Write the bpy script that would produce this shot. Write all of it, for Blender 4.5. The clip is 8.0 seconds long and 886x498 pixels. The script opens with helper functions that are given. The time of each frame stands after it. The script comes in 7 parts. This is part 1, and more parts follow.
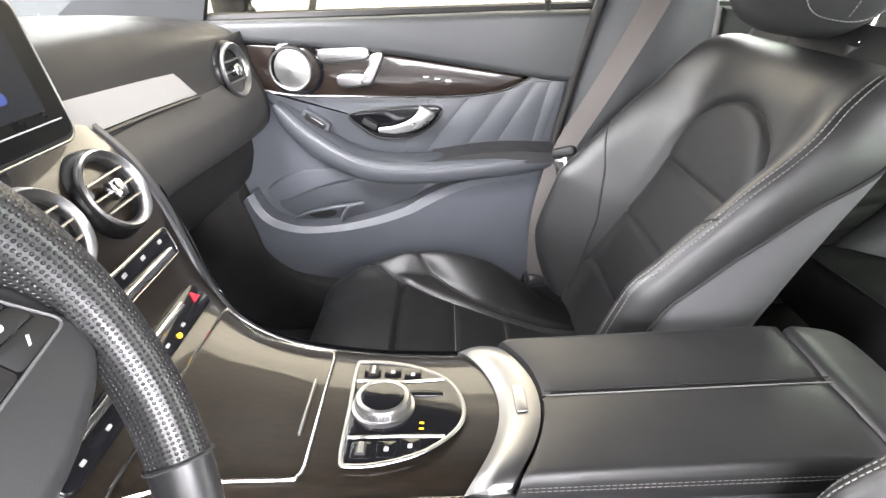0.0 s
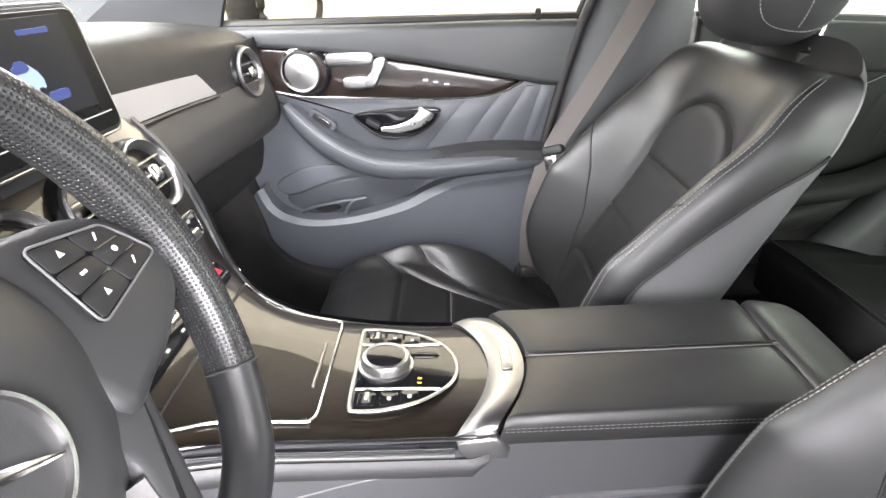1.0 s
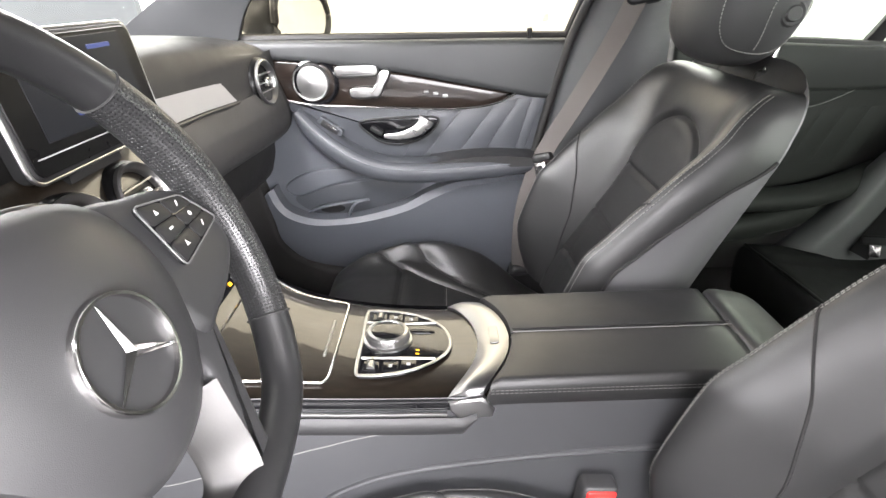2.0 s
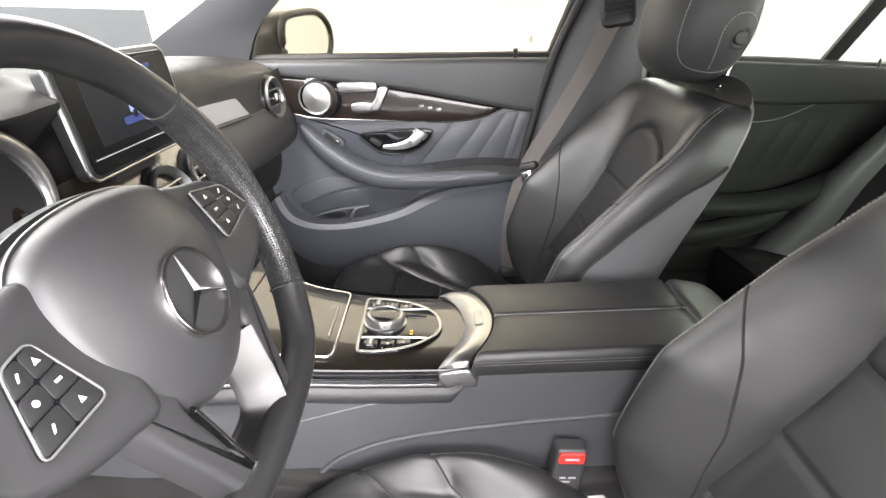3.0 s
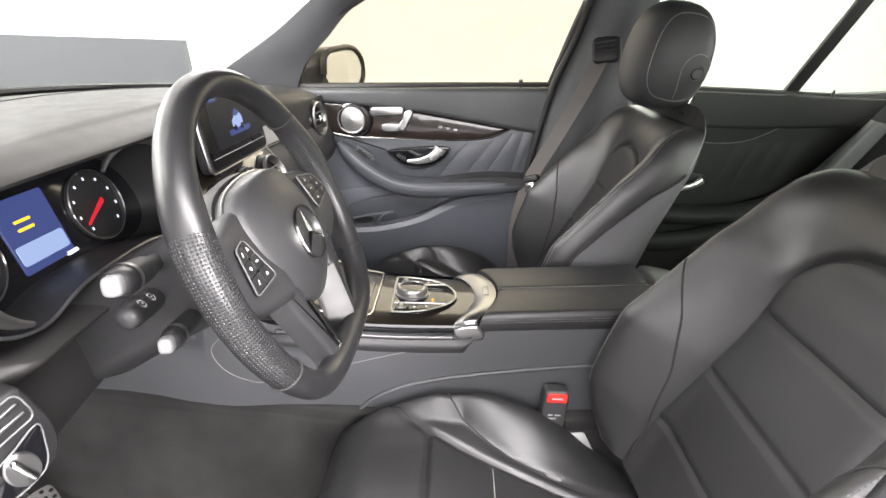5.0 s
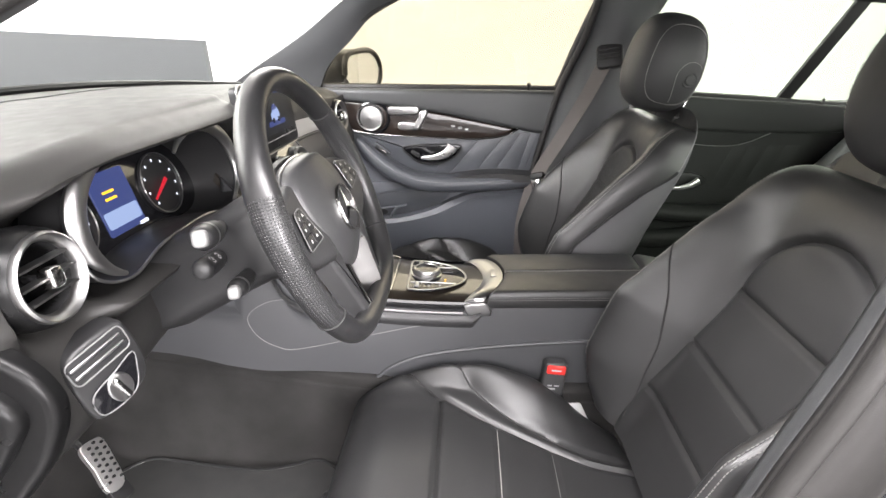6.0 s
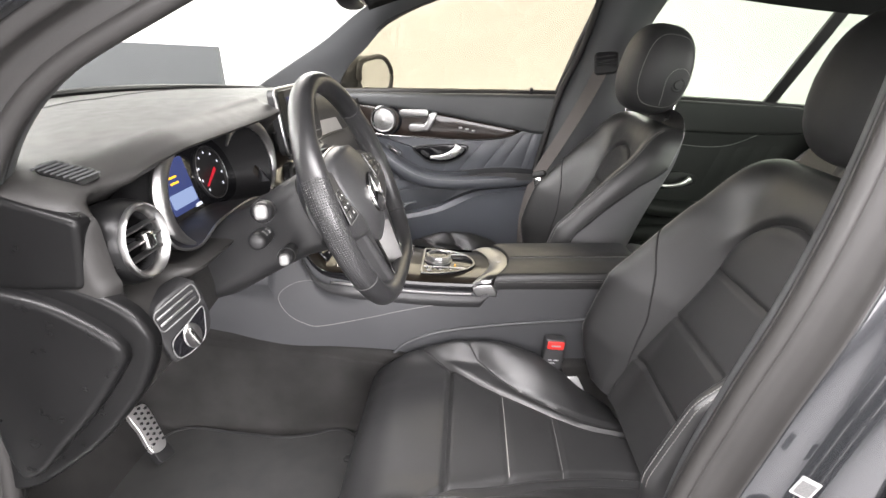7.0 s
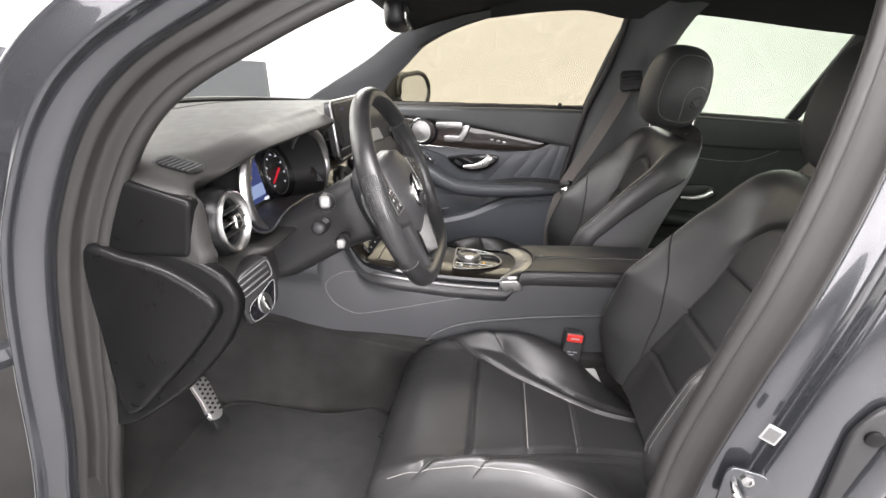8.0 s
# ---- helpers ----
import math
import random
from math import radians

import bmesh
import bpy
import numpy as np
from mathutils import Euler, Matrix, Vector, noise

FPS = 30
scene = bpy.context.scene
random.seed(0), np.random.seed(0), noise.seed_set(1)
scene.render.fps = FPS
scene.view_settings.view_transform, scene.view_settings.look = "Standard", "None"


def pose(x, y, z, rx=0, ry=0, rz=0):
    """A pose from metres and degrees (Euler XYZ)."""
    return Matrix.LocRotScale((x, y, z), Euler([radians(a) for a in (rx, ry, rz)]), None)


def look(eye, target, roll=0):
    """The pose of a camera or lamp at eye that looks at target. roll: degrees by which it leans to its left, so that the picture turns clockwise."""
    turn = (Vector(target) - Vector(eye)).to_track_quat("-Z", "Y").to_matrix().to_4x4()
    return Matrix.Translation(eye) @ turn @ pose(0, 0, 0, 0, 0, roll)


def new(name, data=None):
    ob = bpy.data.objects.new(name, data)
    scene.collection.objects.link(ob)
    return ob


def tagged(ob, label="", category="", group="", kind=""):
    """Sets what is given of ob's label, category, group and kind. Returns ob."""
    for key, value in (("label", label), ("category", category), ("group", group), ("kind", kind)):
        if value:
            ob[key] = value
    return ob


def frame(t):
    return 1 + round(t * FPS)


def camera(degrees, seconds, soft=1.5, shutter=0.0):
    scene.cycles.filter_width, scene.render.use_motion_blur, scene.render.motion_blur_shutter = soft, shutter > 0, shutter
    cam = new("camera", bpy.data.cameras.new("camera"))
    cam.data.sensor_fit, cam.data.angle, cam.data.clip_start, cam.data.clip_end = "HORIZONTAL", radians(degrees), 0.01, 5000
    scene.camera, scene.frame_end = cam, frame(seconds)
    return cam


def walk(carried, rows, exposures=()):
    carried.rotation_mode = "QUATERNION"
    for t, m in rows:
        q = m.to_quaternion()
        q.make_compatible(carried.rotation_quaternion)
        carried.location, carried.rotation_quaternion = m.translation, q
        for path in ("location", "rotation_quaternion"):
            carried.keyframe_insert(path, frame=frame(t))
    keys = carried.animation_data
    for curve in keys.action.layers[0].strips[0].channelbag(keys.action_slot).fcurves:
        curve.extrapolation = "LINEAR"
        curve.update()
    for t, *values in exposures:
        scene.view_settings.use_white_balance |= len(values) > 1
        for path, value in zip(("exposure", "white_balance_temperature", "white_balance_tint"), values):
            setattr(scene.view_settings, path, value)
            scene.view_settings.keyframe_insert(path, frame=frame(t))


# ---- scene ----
cam = camera(82.1, 8.0)
PATH = [
    (0, (0.038, -0.422, 1.21), (-0.026, 1.323, 0.235), -4.3),
    (0.5, (0.038, -0.469, 1.214), (-0.022, 1.282, 0.25), -4.1),
    (1, (0.042, -0.512, 1.218), (-0.016, 1.245, 0.265), -3.9),
    (1.5, (0.043, -0.561, 1.222), (-0.015, 1.208, 0.289), -3.4),
    (2.8, (0.056, -0.695, 1.249), (0.023, 1.102, 0.371), -2.5),
    (3, (0.059, -0.719, 1.249), (0.02, 1.084, 0.385), -2.9),
    (3.5, (0.056, -0.794, 1.256), (0.004, 1.021, 0.417), -2.9),
    (4, (0.051, -0.848, 1.266), (-0.009, 0.978, 0.453), -3.0),
    (4.5, (0.055, -0.9, 1.271), (-0.021, 0.934, 0.477), -3.0),
    (4.7, (0.054, -0.922, 1.276), (-0.024, 0.915, 0.488), -2.7),
    (5.8, (0.056, -1.066, 1.284), (-0.047, 0.778, 0.517), -2.4),
    (6, (0.042, -1.081, 1.286), (-0.062, 0.763, 0.519), -1.7),
    (6.5, (0.035, -1.148, 1.293), (-0.07, 0.698, 0.532), -1.7),
    (7, (0.028, -1.21, 1.292), (-0.085, 0.642, 0.544), -1.6),
    (7.5, (0.031, -1.279, 1.295), (-0.131, 0.578, 0.572), -1.6),
    (8, (0.03, -1.345, 1.301), (-0.194, 0.516, 0.605), -1.2),
]
walk(cam, [(t, look(eye, target, roll)) for t, eye, target, roll in PATH], [(0, 3.08, 6300, 10), (1.5, 2.86, 6350, 10), (3, 2.50, 6450, 10), (3.5, 2.36, 6450, 10), (6, 2.12, 6500, 10), (7, 1.96, 6500, 10), (8, 1.68, 6500, 10)])


# unseen studio lamps: two near the ceiling, the others added to fill the cabin
SOFT = [((-5.1, 0.2, 3.8), (0, 0, 0), (1.5, 8.0), 190, (1.0, 0.96, 0.965)), ((-0.4, -2.0, 3.7), (26, 0, 0), (8.0, 0.7), 270, (1.0, 0.96, 0.975)), ((0.2, -4.4, 1.9), (80, 0, 1), (4.0, 1.8), 84, (1.0, 0.96, 0.975)), ((2.7, -4.2, 2.0), (84, 0, 18), (1.8, 2.4), 135, (1.0, 0.96, 0.975)),
        ((1.1, 4.2, 3.0), (-45, 0, 0), (7.0, 2.6), 140, (1.0, 0.945, 0.905)),
        ((4.6, -0.2, 1.7), (0, 88, 0), (1.2, 2.4), 70, (1.0, 0.96, 0.965))]
for spot, turn, size, power, tint in SOFT:
    added_lamp = bpy.data.lights.new("added_lamp", "AREA")
    added_lamp.shape, added_lamp.size, added_lamp.size_y, added_lamp.energy, added_lamp.color = "RECTANGLE", size[0], size[1], power, tint
    new("added_studio_light", added_lamp).matrix_world = pose(*spot, *turn)
world = bpy.data.worlds.new("studio_air")
world.use_nodes = True
world.node_tree.nodes["Background"].inputs[0].default_value = (0.9, 0.93, 1.0, 1)
world.node_tree.nodes["Background"].inputs[1].default_value = 0.3
scene.world = world


# ---- materials ----
def mat(name, col, rough=0.5, metal=0.0, coat=0.0, grain=0.0, grain_size=400.0, mottle=0.12, mottle_size=9.0, rough_var=0.08, spec=0.5, voronoi=False, sheen=0.0, crease=0.0):
    m = bpy.data.materials.new(name)
    m.use_nodes = True
    nt = m.node_tree
    b = nt.nodes["Principled BSDF"]
    b.inputs["Metallic"].default_value = metal
    b.inputs["Coat Weight"].default_value = coat
    b.inputs["Coat Roughness"].default_value = 0.02
    b.inputs["Specular IOR Level"].default_value = spec
    b.inputs["Sheen Weight"].default_value = sheen
    tc = nt.nodes.new("ShaderNodeTexCoord")
    n1 = nt.nodes.new("ShaderNodeTexNoise")
    n1.inputs["Scale"].default_value, n1.inputs["Detail"].default_value = mottle_size, 5.0
    nt.links.new(tc.outputs["Object"], n1.inputs["Vector"])
    mix = nt.nodes.new("ShaderNodeMix")
    mix.data_type = "RGBA"
    lo, hi = [max(0.0, c * (1 - mottle)) for c in col], [min(1.0, c * (1 + mottle)) for c in col]
    mix.inputs[6].default_value, mix.inputs[7].default_value = (*lo, 1), (*hi, 1)
    nt.links.new(n1.outputs["Fac"], mix.inputs[0])
    nt.links.new(mix.outputs[2], b.inputs["Base Color"])
    mr = nt.nodes.new("ShaderNodeMapRange")
    mr.inputs["To Min"].default_value, mr.inputs["To Max"].default_value = max(0.02, rough - rough_var), min(1.0, rough + rough_var)
    n3 = nt.nodes.new("ShaderNodeTexNoise")
    n3.inputs["Scale"].default_value, n3.inputs["Detail"].default_value = mottle_size * 4, 4.0
    nt.links.new(tc.outputs["Object"], n3.inputs["Vector"])
    nt.links.new(n3.outputs["Fac"], mr.inputs["Value"])
    nt.links.new(mr.outputs["Result"], b.inputs["Roughness"])
    if grain:
        if voronoi:
            n2 = nt.nodes.new("ShaderNodeTexVoronoi")
            n2.feature = "DISTANCE_TO_EDGE"
        else:
            n2 = nt.nodes.new("ShaderNodeTexNoise")
        n2.inputs["Scale"].default_value = grain_size
        nt.links.new(tc.outputs["Object"], n2.inputs["Vector"])
        bump = nt.nodes.new("ShaderNodeBump")
        bump.inputs["Strength"].default_value, bump.inputs["Distance"].default_value = grain, 0.001
        nt.links.new(n2.outputs["Distance" if voronoi else "Fac"], bump.inputs["Height"])
        nt.links.new(bump.outputs["Normal"], b.inputs["Normal"])
        if crease:
            soft = nt.nodes.new("ShaderNodeBump")
            soft.inputs["Strength"].default_value, soft.inputs["Distance"].default_value = crease, 0.004
            n4 = nt.nodes.new("ShaderNodeTexNoise")
            n4.inputs["Scale"].default_value, n4.inputs["Detail"].default_value, n4.inputs["Distortion"].default_value = 22.0, 3.0, 0.8
            nt.links.new(tc.outputs["Object"], n4.inputs["Vector"])
            nt.links.new(n4.outputs["Fac"], soft.inputs["Height"])
            nt.links.new(soft.outputs["Normal"], bump.inputs["Normal"])
    return m


def glow(name, col, strength):
    m = bpy.data.materials.new(name)
    m.use_nodes = True
    b = m.node_tree.nodes["Principled BSDF"]
    b.inputs["Base Color"].default_value = (0.01, 0.01, 0.01, 1)
    b.inputs["Roughness"].default_value = 0.3
    b.inputs["Specular IOR Level"].default_value = 0.12
    b.inputs["Emission Color"].default_value, b.inputs["Emission Strength"].default_value = (*col, 1), strength
    return m


def wood(name, dark, light, scale=18.0):
    m = mat(name, dark, 0.30, coat=0.7, rough_var=0.04, spec=0.3)
    nt = m.node_tree
    b = nt.nodes["Principled BSDF"]
    tc = nt.nodes.new("ShaderNodeTexCoord")
    mp = nt.nodes.new("ShaderNodeMapping")
    mp.inputs["Scale"].default_value = (1.0, 9.0, 9.0)
    n = nt.nodes.new("ShaderNodeTexNoise")
    n.inputs["Scale"].default_value, n.inputs["Detail"].default_value, n.inputs["Roughness"].default_value = scale, 8.0, 0.65
    r = nt.nodes.new("ShaderNodeValToRGB")
    r.color_ramp.elements[0].position, r.color_ramp.elements[0].color = 0.36, (*dark, 1)
    r.color_ramp.elements[1].position, r.color_ramp.elements[1].color = 0.66, (*light, 1)
    nt.links.new(tc.outputs["Object"], mp.inputs["Vector"])
    nt.links.new(mp.outputs["Vector"], n.inputs["Vector"])
    nt.links.new(n.outputs["Fac"], r.inputs["Fac"])
    nt.links.new(r.outputs["Color"], b.inputs["Base Color"])
    return m


def perforated(name, col, pitch, rough=0.42, depth=1.0):
    """Leather with rows of small punched holes."""
    m = mat(name, col, rough, spec=0.5)
    nt = m.node_tree
    b = nt.nodes["Principled BSDF"]
    tc = nt.nodes.new("ShaderNodeTexCoord")
    v = nt.nodes.new("ShaderNodeTexVoronoi")
    v.inputs["Scale"].default_value, v.inputs["Randomness"].default_value = 1.0 / pitch, 0.0
    nt.links.new(tc.outputs["UV"], v.inputs["Vector"])
    mr = nt.nodes.new("ShaderNodeMapRange")
    mr.inputs["From Min"].default_value, mr.inputs["From Max"].default_value = 0.14, 0.34
    nt.links.new(v.outputs["Distance"], mr.inputs["Value"])
    bump = nt.nodes.new("ShaderNodeBump")
    bump.inputs["Strength"].default_value, bump.inputs["Distance"].default_value = depth, 0.0014
    nt.links.new(mr.outputs["Result"], bump.inputs["Height"])
    nt.links.new(bump.outputs["Normal"], b.inputs["Normal"])
    return m


def glass(name, tint, rough=0.0):
    m = bpy.data.materials.new(name)
    m.use_nodes = True
    nt = m.node_tree
    nt.nodes.remove(nt.nodes["Principled BSDF"])
    out = nt.nodes["Material Output"]
    tr, gl, mx = nt.nodes.new("ShaderNodeBsdfTransparent"), nt.nodes.new("ShaderNodeBsdfGlossy"), nt.nodes.new("ShaderNodeMixShader")
    tr.inputs["Color"].default_value = (*tint, 1)
    gl.inputs["Roughness"].default_value = 0.01
    mx.inputs["Fac"].default_value = 0.04
    nt.links.new(tr.outputs["BSDF"], mx.inputs[1])
    nt.links.new(gl.outputs["BSDF"], mx.inputs[2])
    nt.links.new(mx.outputs["Shader"], out.inputs["Surface"])
    return m


LEATHER = mat("black_leather", (0.017, 0.017, 0.0172), 0.42, grain=0.10, grain_size=700, voronoi=True, mottle=0.2, rough_var=0.09, spec=0.58, crease=0.12)
INSERT = mat("black_leather_insert", (0.019, 0.019, 0.0192), 0.50, grain=0.25, grain_size=600, voronoi=True, mottle=0.2, spec=0.28)
HEAD_LEATHER = mat("matt_black_leather", (0.030, 0.030, 0.0305), 0.55, grain=0.14, grain_size=700, voronoi=True, mottle=0.2, spec=0.28)
SEAT_SIDE = mat("seat_side_vinyl", (0.115, 0.115, 0.118), 0.46, grain=0.12, grain_size=700, voronoi=True)
ZINC = mat("zinc_plate", (0.62, 0.62, 0.62), 0.5, metal=0.5, grain=0.05, grain_size=600)
PAD_LINE = mat("key_pad_edge", (0.10, 0.10, 0.10), 0.45, grain=0.1, grain_size=900)
BUCKLE_GREY = mat("buckle_plastic", (0.030, 0.030, 0.031), 0.5, grain=0.1, grain_size=1500)
WHEEL_SMOOTH = mat("wheel_leather", (0.014, 0.014, 0.0145), 0.34, grain=0.10, grain_size=900, voronoi=True, mottle=0.3, mottle_size=25)
WHEEL_PERF = perforated("wheel_perforated_leather", (0.015, 0.015, 0.0155), 0.0031, 0.33, 0.8)
SOFT_BLACK = mat("soft_touch_black", (0.026, 0.026, 0.0268), 0.42, grain=0.14, grain_size=1200, voronoi=True, spec=0.45)
HUB_SKIN = mat("airbag_skin", (0.032, 0.032, 0.033), 0.42, grain=0.14, grain_size=1200, voronoi=True)
DASH_TOP = mat("dash_skin", (0.0165, 0.0160, 0.0154), 0.52, grain=0.16, grain_size=1000, voronoi=True, mottle=0.2, spec=0.27)
REAR_BLACK = mat("rear_door_black", (0.022, 0.023, 0.022), 0.55, grain=0.14, grain_size=1200, voronoi=True, spec=0.2)
HANDLE_SILVER = mat("handle_silver", (0.62, 0.61, 0.60), 0.30, metal=0.85, mottle=0.04)
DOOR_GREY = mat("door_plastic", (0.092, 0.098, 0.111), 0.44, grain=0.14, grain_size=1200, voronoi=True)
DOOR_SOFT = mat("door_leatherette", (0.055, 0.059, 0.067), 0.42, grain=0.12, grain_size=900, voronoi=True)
DOOR_CAP = mat("door_cap_skin", (0.036, 0.038, 0.039), 0.5, grain=0.12, grain_size=900, voronoi=True)
SIDE_GREY = mat("console_side_plastic", (0.043, 0.044, 0.047), 0.46, grain=0.14, grain_size=1200, voronoi=True)
PLASTIC_BLACK = mat("black_plastic", (0.013, 0.013, 0.0135), 0.45, grain=0.10, grain_size=1500, spec=0.38)
GLOSS_BLACK = mat("piano_black", (0.006, 0.006, 0.007), 0.09, coat=0.2, rough_var=0.02, spec=0.35)
VENEER = wood("dark_glossy_veneer", (0.0065, 0.0048, 0.0033), (0.014, 0.0104, 0.007), 22.0)
VENEER_DOOR = wood("dark_door_veneer", (0.008, 0.0052, 0.004), (0.020, 0.013, 0.0092), 22.0)
END_BLACK = mat("moulded_black_plastic", (0.0040, 0.0040, 0.0041), 0.30, grain=0.08, grain_size=1200, voronoi=True, spec=0.14)
CHROME = mat("bright_chrome", (0.54, 0.53, 0.52), 0.18, metal=1.0, rough_var=0.05, mottle=0.03)
LINER = mat("spoke_satin", (0.06, 0.059, 0.058), 0.46, metal=1.0, rough_var=0.06, mottle=0.08, grain=0.05, grain_size=600)
GRILLE = mat("brushed_grille", (0.32, 0.318, 0.312), 0.48, metal=1.0, rough_var=0.08, mottle=0.25, mottle_size=60, grain=0.10, grain_size=500)
SATIN = mat("satin_aluminium", (0.35, 0.348, 0.345), 0.33, metal=1.0, rough_var=0.06, mottle=0.05, grain=0.05, grain_size=600)
SILVER_PAINT = mat("silver_trim_paint", (0.36, 0.35, 0.335), 0.42, metal=0.35, mottle=0.04)
GLOVEBOX = mat("glovebox_skin", (0.034, 0.0325, 0.031), 0.46, grain=0.14, grain_size=1000, voronoi=True)
CARPET = mat("black_carpet", (0.0242, 0.0236, 0.0230), 0.95, grain=0.8, grain_size=500, mottle=0.7, mottle_size=9, spec=0.08)
MAT_CLOTH = mat("floor_mat_cloth", (0.037, 0.037, 0.0366), 0.95, grain=0.8, grain_size=650, mottle=0.25, mottle_size=20, spec=0.08)
HEADLINER = mat("dark_headliner", (0.024, 0.024, 0.024), 0.95, grain=0.5, grain_size=800, mottle=0.15, spec=0.1)
PILLAR = mat("pillar_trim", (0.048, 0.050, 0.052), 0.55, grain=0.3, grain_size=1000)
PAINT = mat("grey_metallic_paint", (0.034, 0.0355, 0.039), 0.24, metal=0.6, coat=0.9, rough_var=0.02, mottle=0.04)
RUBBER = mat("door_seal_rubber", (0.015, 0.0142, 0.0136), 0.55, grain=0.15, grain_size=900, spec=0.35)
WEBBING = mat("belt_webbing", (0.085, 0.076, 0.071), 0.75, grain=0.6, grain_size=1200, mottle=0.1)
THREAD = mat("light_thread", (0.18, 0.176, 0.168), 0.8, mottle=0.2, mottle_size=200)
# dark cord puts seam shade into colour; also the door armrest's thread
SEAM_SHADE_THREAD = mat("seam_shadow_cord", (0.012, 0.012, 0.012), 0.8)
RED = mat("red_plastic", (0.55, 0.03, 0.025), 0.35)
WHITE_PLASTIC = mat("white_print", (0.62, 0.62, 0.61), 0.45)
CAP_GREY = mat("pale_cap_plastic", (0.135, 0.135, 0.133), 0.32)
SEAM_GREY = mat("seam_grey", (0.15, 0.148, 0.145), 0.7)
LABEL = mat("pale_label", (0.15, 0.15, 0.148), 0.5)
LABEL_PRINT = mat("label_grey", (0.05, 0.05, 0.05), 0.5, mottle=0.8, mottle_size=600)
PRINT = mat("grey_print", (0.30, 0.30, 0.30), 0.5)
WALL_WHITE = mat("studio_white", (0.86, 0.855, 0.84), 0.85, mottle=0.03, mottle_size=2.0)
WALL_DARK = mat("studio_grey", (0.12, 0.12, 0.12), 0.85, mottle=0.05, mottle_size=2.0)
FLOOR_GREY = mat("studio_floor_grey", (0.30, 0.30, 0.298), 0.55, mottle=0.12, mottle_size=3.0)
PARTITION = mat("partition_grey", (0.050, 0.0525, 0.057), 0.7, mottle=0.06)
GLASS = glass("clear_glass", (0.93, 0.95, 0.93))
GLASS_SIDE = glass("bronze_tinted_glass", (0.565, 0.545, 0.478))
GLASS_TINT = glass("green_tinted_glass", (0.585, 0.63, 0.575))
MIRROR = mat("mirror_glass", (0.88, 0.89, 0.88), 0.03, metal=1.0, rough_var=0.01, mottle=0.01)
SCREEN = glow("screen_black", (0.02, 0.03, 0.06), 0.03)
SCREEN_BLUE = glow("screen_blue", (0.08, 0.12, 0.42), 0.13)
SCREEN_CAR = glow("screen_pale_blue", (0.45, 0.58, 0.95), 0.20)
SCREEN_WHITE = glow("screen_white", (0.85, 0.88, 1.0), 0.36)
GAUGE_RED = glow("gauge_red", (1.0, 0.02, 0.05), 0.17)
AMBER = glow("amber_lamp", (1.0, 0.50, 0.02), 0.5)
HAZARD = glow("hazard_red", (0.9, 0.03, 0.06), 0.22)


# ---- mesh tools ----
def lerp(a, b, f):
    return a + (b - a) * f


def smooth(a, b, x):
    f = min(1.0, max(0.0, (x - a) / (b - a)))
    return f * f * (3 - 2 * f)


def spread(a, b, n):
    return [lerp(a, b, k / (n - 1)) for k in range(n)]


def groove(d, width, depth):
    return -depth * math.exp(-(d / width) ** 2)


def table(rows, x):
    """Smooth reading of a small table of (x, value), without overshoot."""
    if x <= rows[0][0]:
        return rows[0][1]
    if x >= rows[-1][0]:
        return rows[-1][1]
    k = max(i for i in range(len(rows) - 1) if rows[i][0] <= x)

    def rise(i):
        return (rows[i + 1][1] - rows[i][1]) / (rows[i + 1][0] - rows[i][0])

    def slope(i):
        if i == 0 or i == len(rows) - 1:
            return rise(min(i, len(rows) - 2)) if len(rows) > 1 else 0.0
        a, b = rise(i - 1), rise(i)
        return 0.0 if a * b <= 0 else 2 * a * b / (a + b)
    h = rows[k + 1][0] - rows[k][0]
    f = (x - rows[k][0]) / h
    return ((2 * f ** 3 - 3 * f * f + 1) * rows[k][1] + (f ** 3 - 2 * f * f + f) * h * slope(k)
            + (3 * f * f - 2 * f ** 3) * rows[k + 1][1] + (f ** 3 - f * f) * h * slope(k + 1))


def rounded(poly, r, n=4):
    """A polygon with round corners."""
    out = []
    k = len(poly)
    for i in range(k):
        p, a, b = Vector(poly[i]), Vector(poly[i - 1]), Vector(poly[(i + 1) % k])
        u, v = a - p, b - p
        d = min(r, u.length * 0.45, v.length * 0.45)
        p0, p1 = p + u.normalized() * d, p + v.normalized() * d
        for q in range(n + 1):
            f = q / n
            w = p0 * (1 - f) ** 2 + p * 2 * f * (1 - f) + p1 * f * f
            out.append((w.x, w.y))
    return out


def spline(pts, n=8, closed=False):
    """Points along a smooth curve through pts, n to each stretch."""
    p = [Vector(q) for q in pts]
    k = len(p)
    out = []
    for i in range(k if closed else k - 1):
        a, b = p[i], p[(i + 1) % k]
        before = p[i - 1] if closed or i else a * 2 - b
        after = p[(i + 2) % k] if closed or i + 2 < k else b * 2 - a
        for j in range(n):
            f = j / n
            out.append(0.5 * (2 * b * 0 + 2 * a + (b - before) * f + (2 * before - 5 * a + 4 * b - after) * f * f + (3 * a - before - 3 * b + after) * f ** 3))
    if not closed:
        out.append(p[-1].copy())
    return out


def frame_at(origin, u, v):
    """A pose with x along u and y near v; z is the way out."""
    u = Vector(u).normalized()
    w = u.cross(Vector(v)).normalized()
    m = Matrix((u, w.cross(u), w)).transposed().to_4x4()
    m.translation = Vector(origin)
    return m


def link(name, bm, material, parent=None, label="", shade=True):
    bmesh.ops.recalc_face_normals(bm, faces=bm.faces)
    data = bpy.data.meshes.new(name)
    bm.to_mesh(data)
    bm.free()
    data.materials.append(material)
    if shade:
        data.shade_smooth()
    ob = new(name, data)
    if parent is not None:
        ob.parent = parent
    if label:
        ob["label"] = label
    return ob


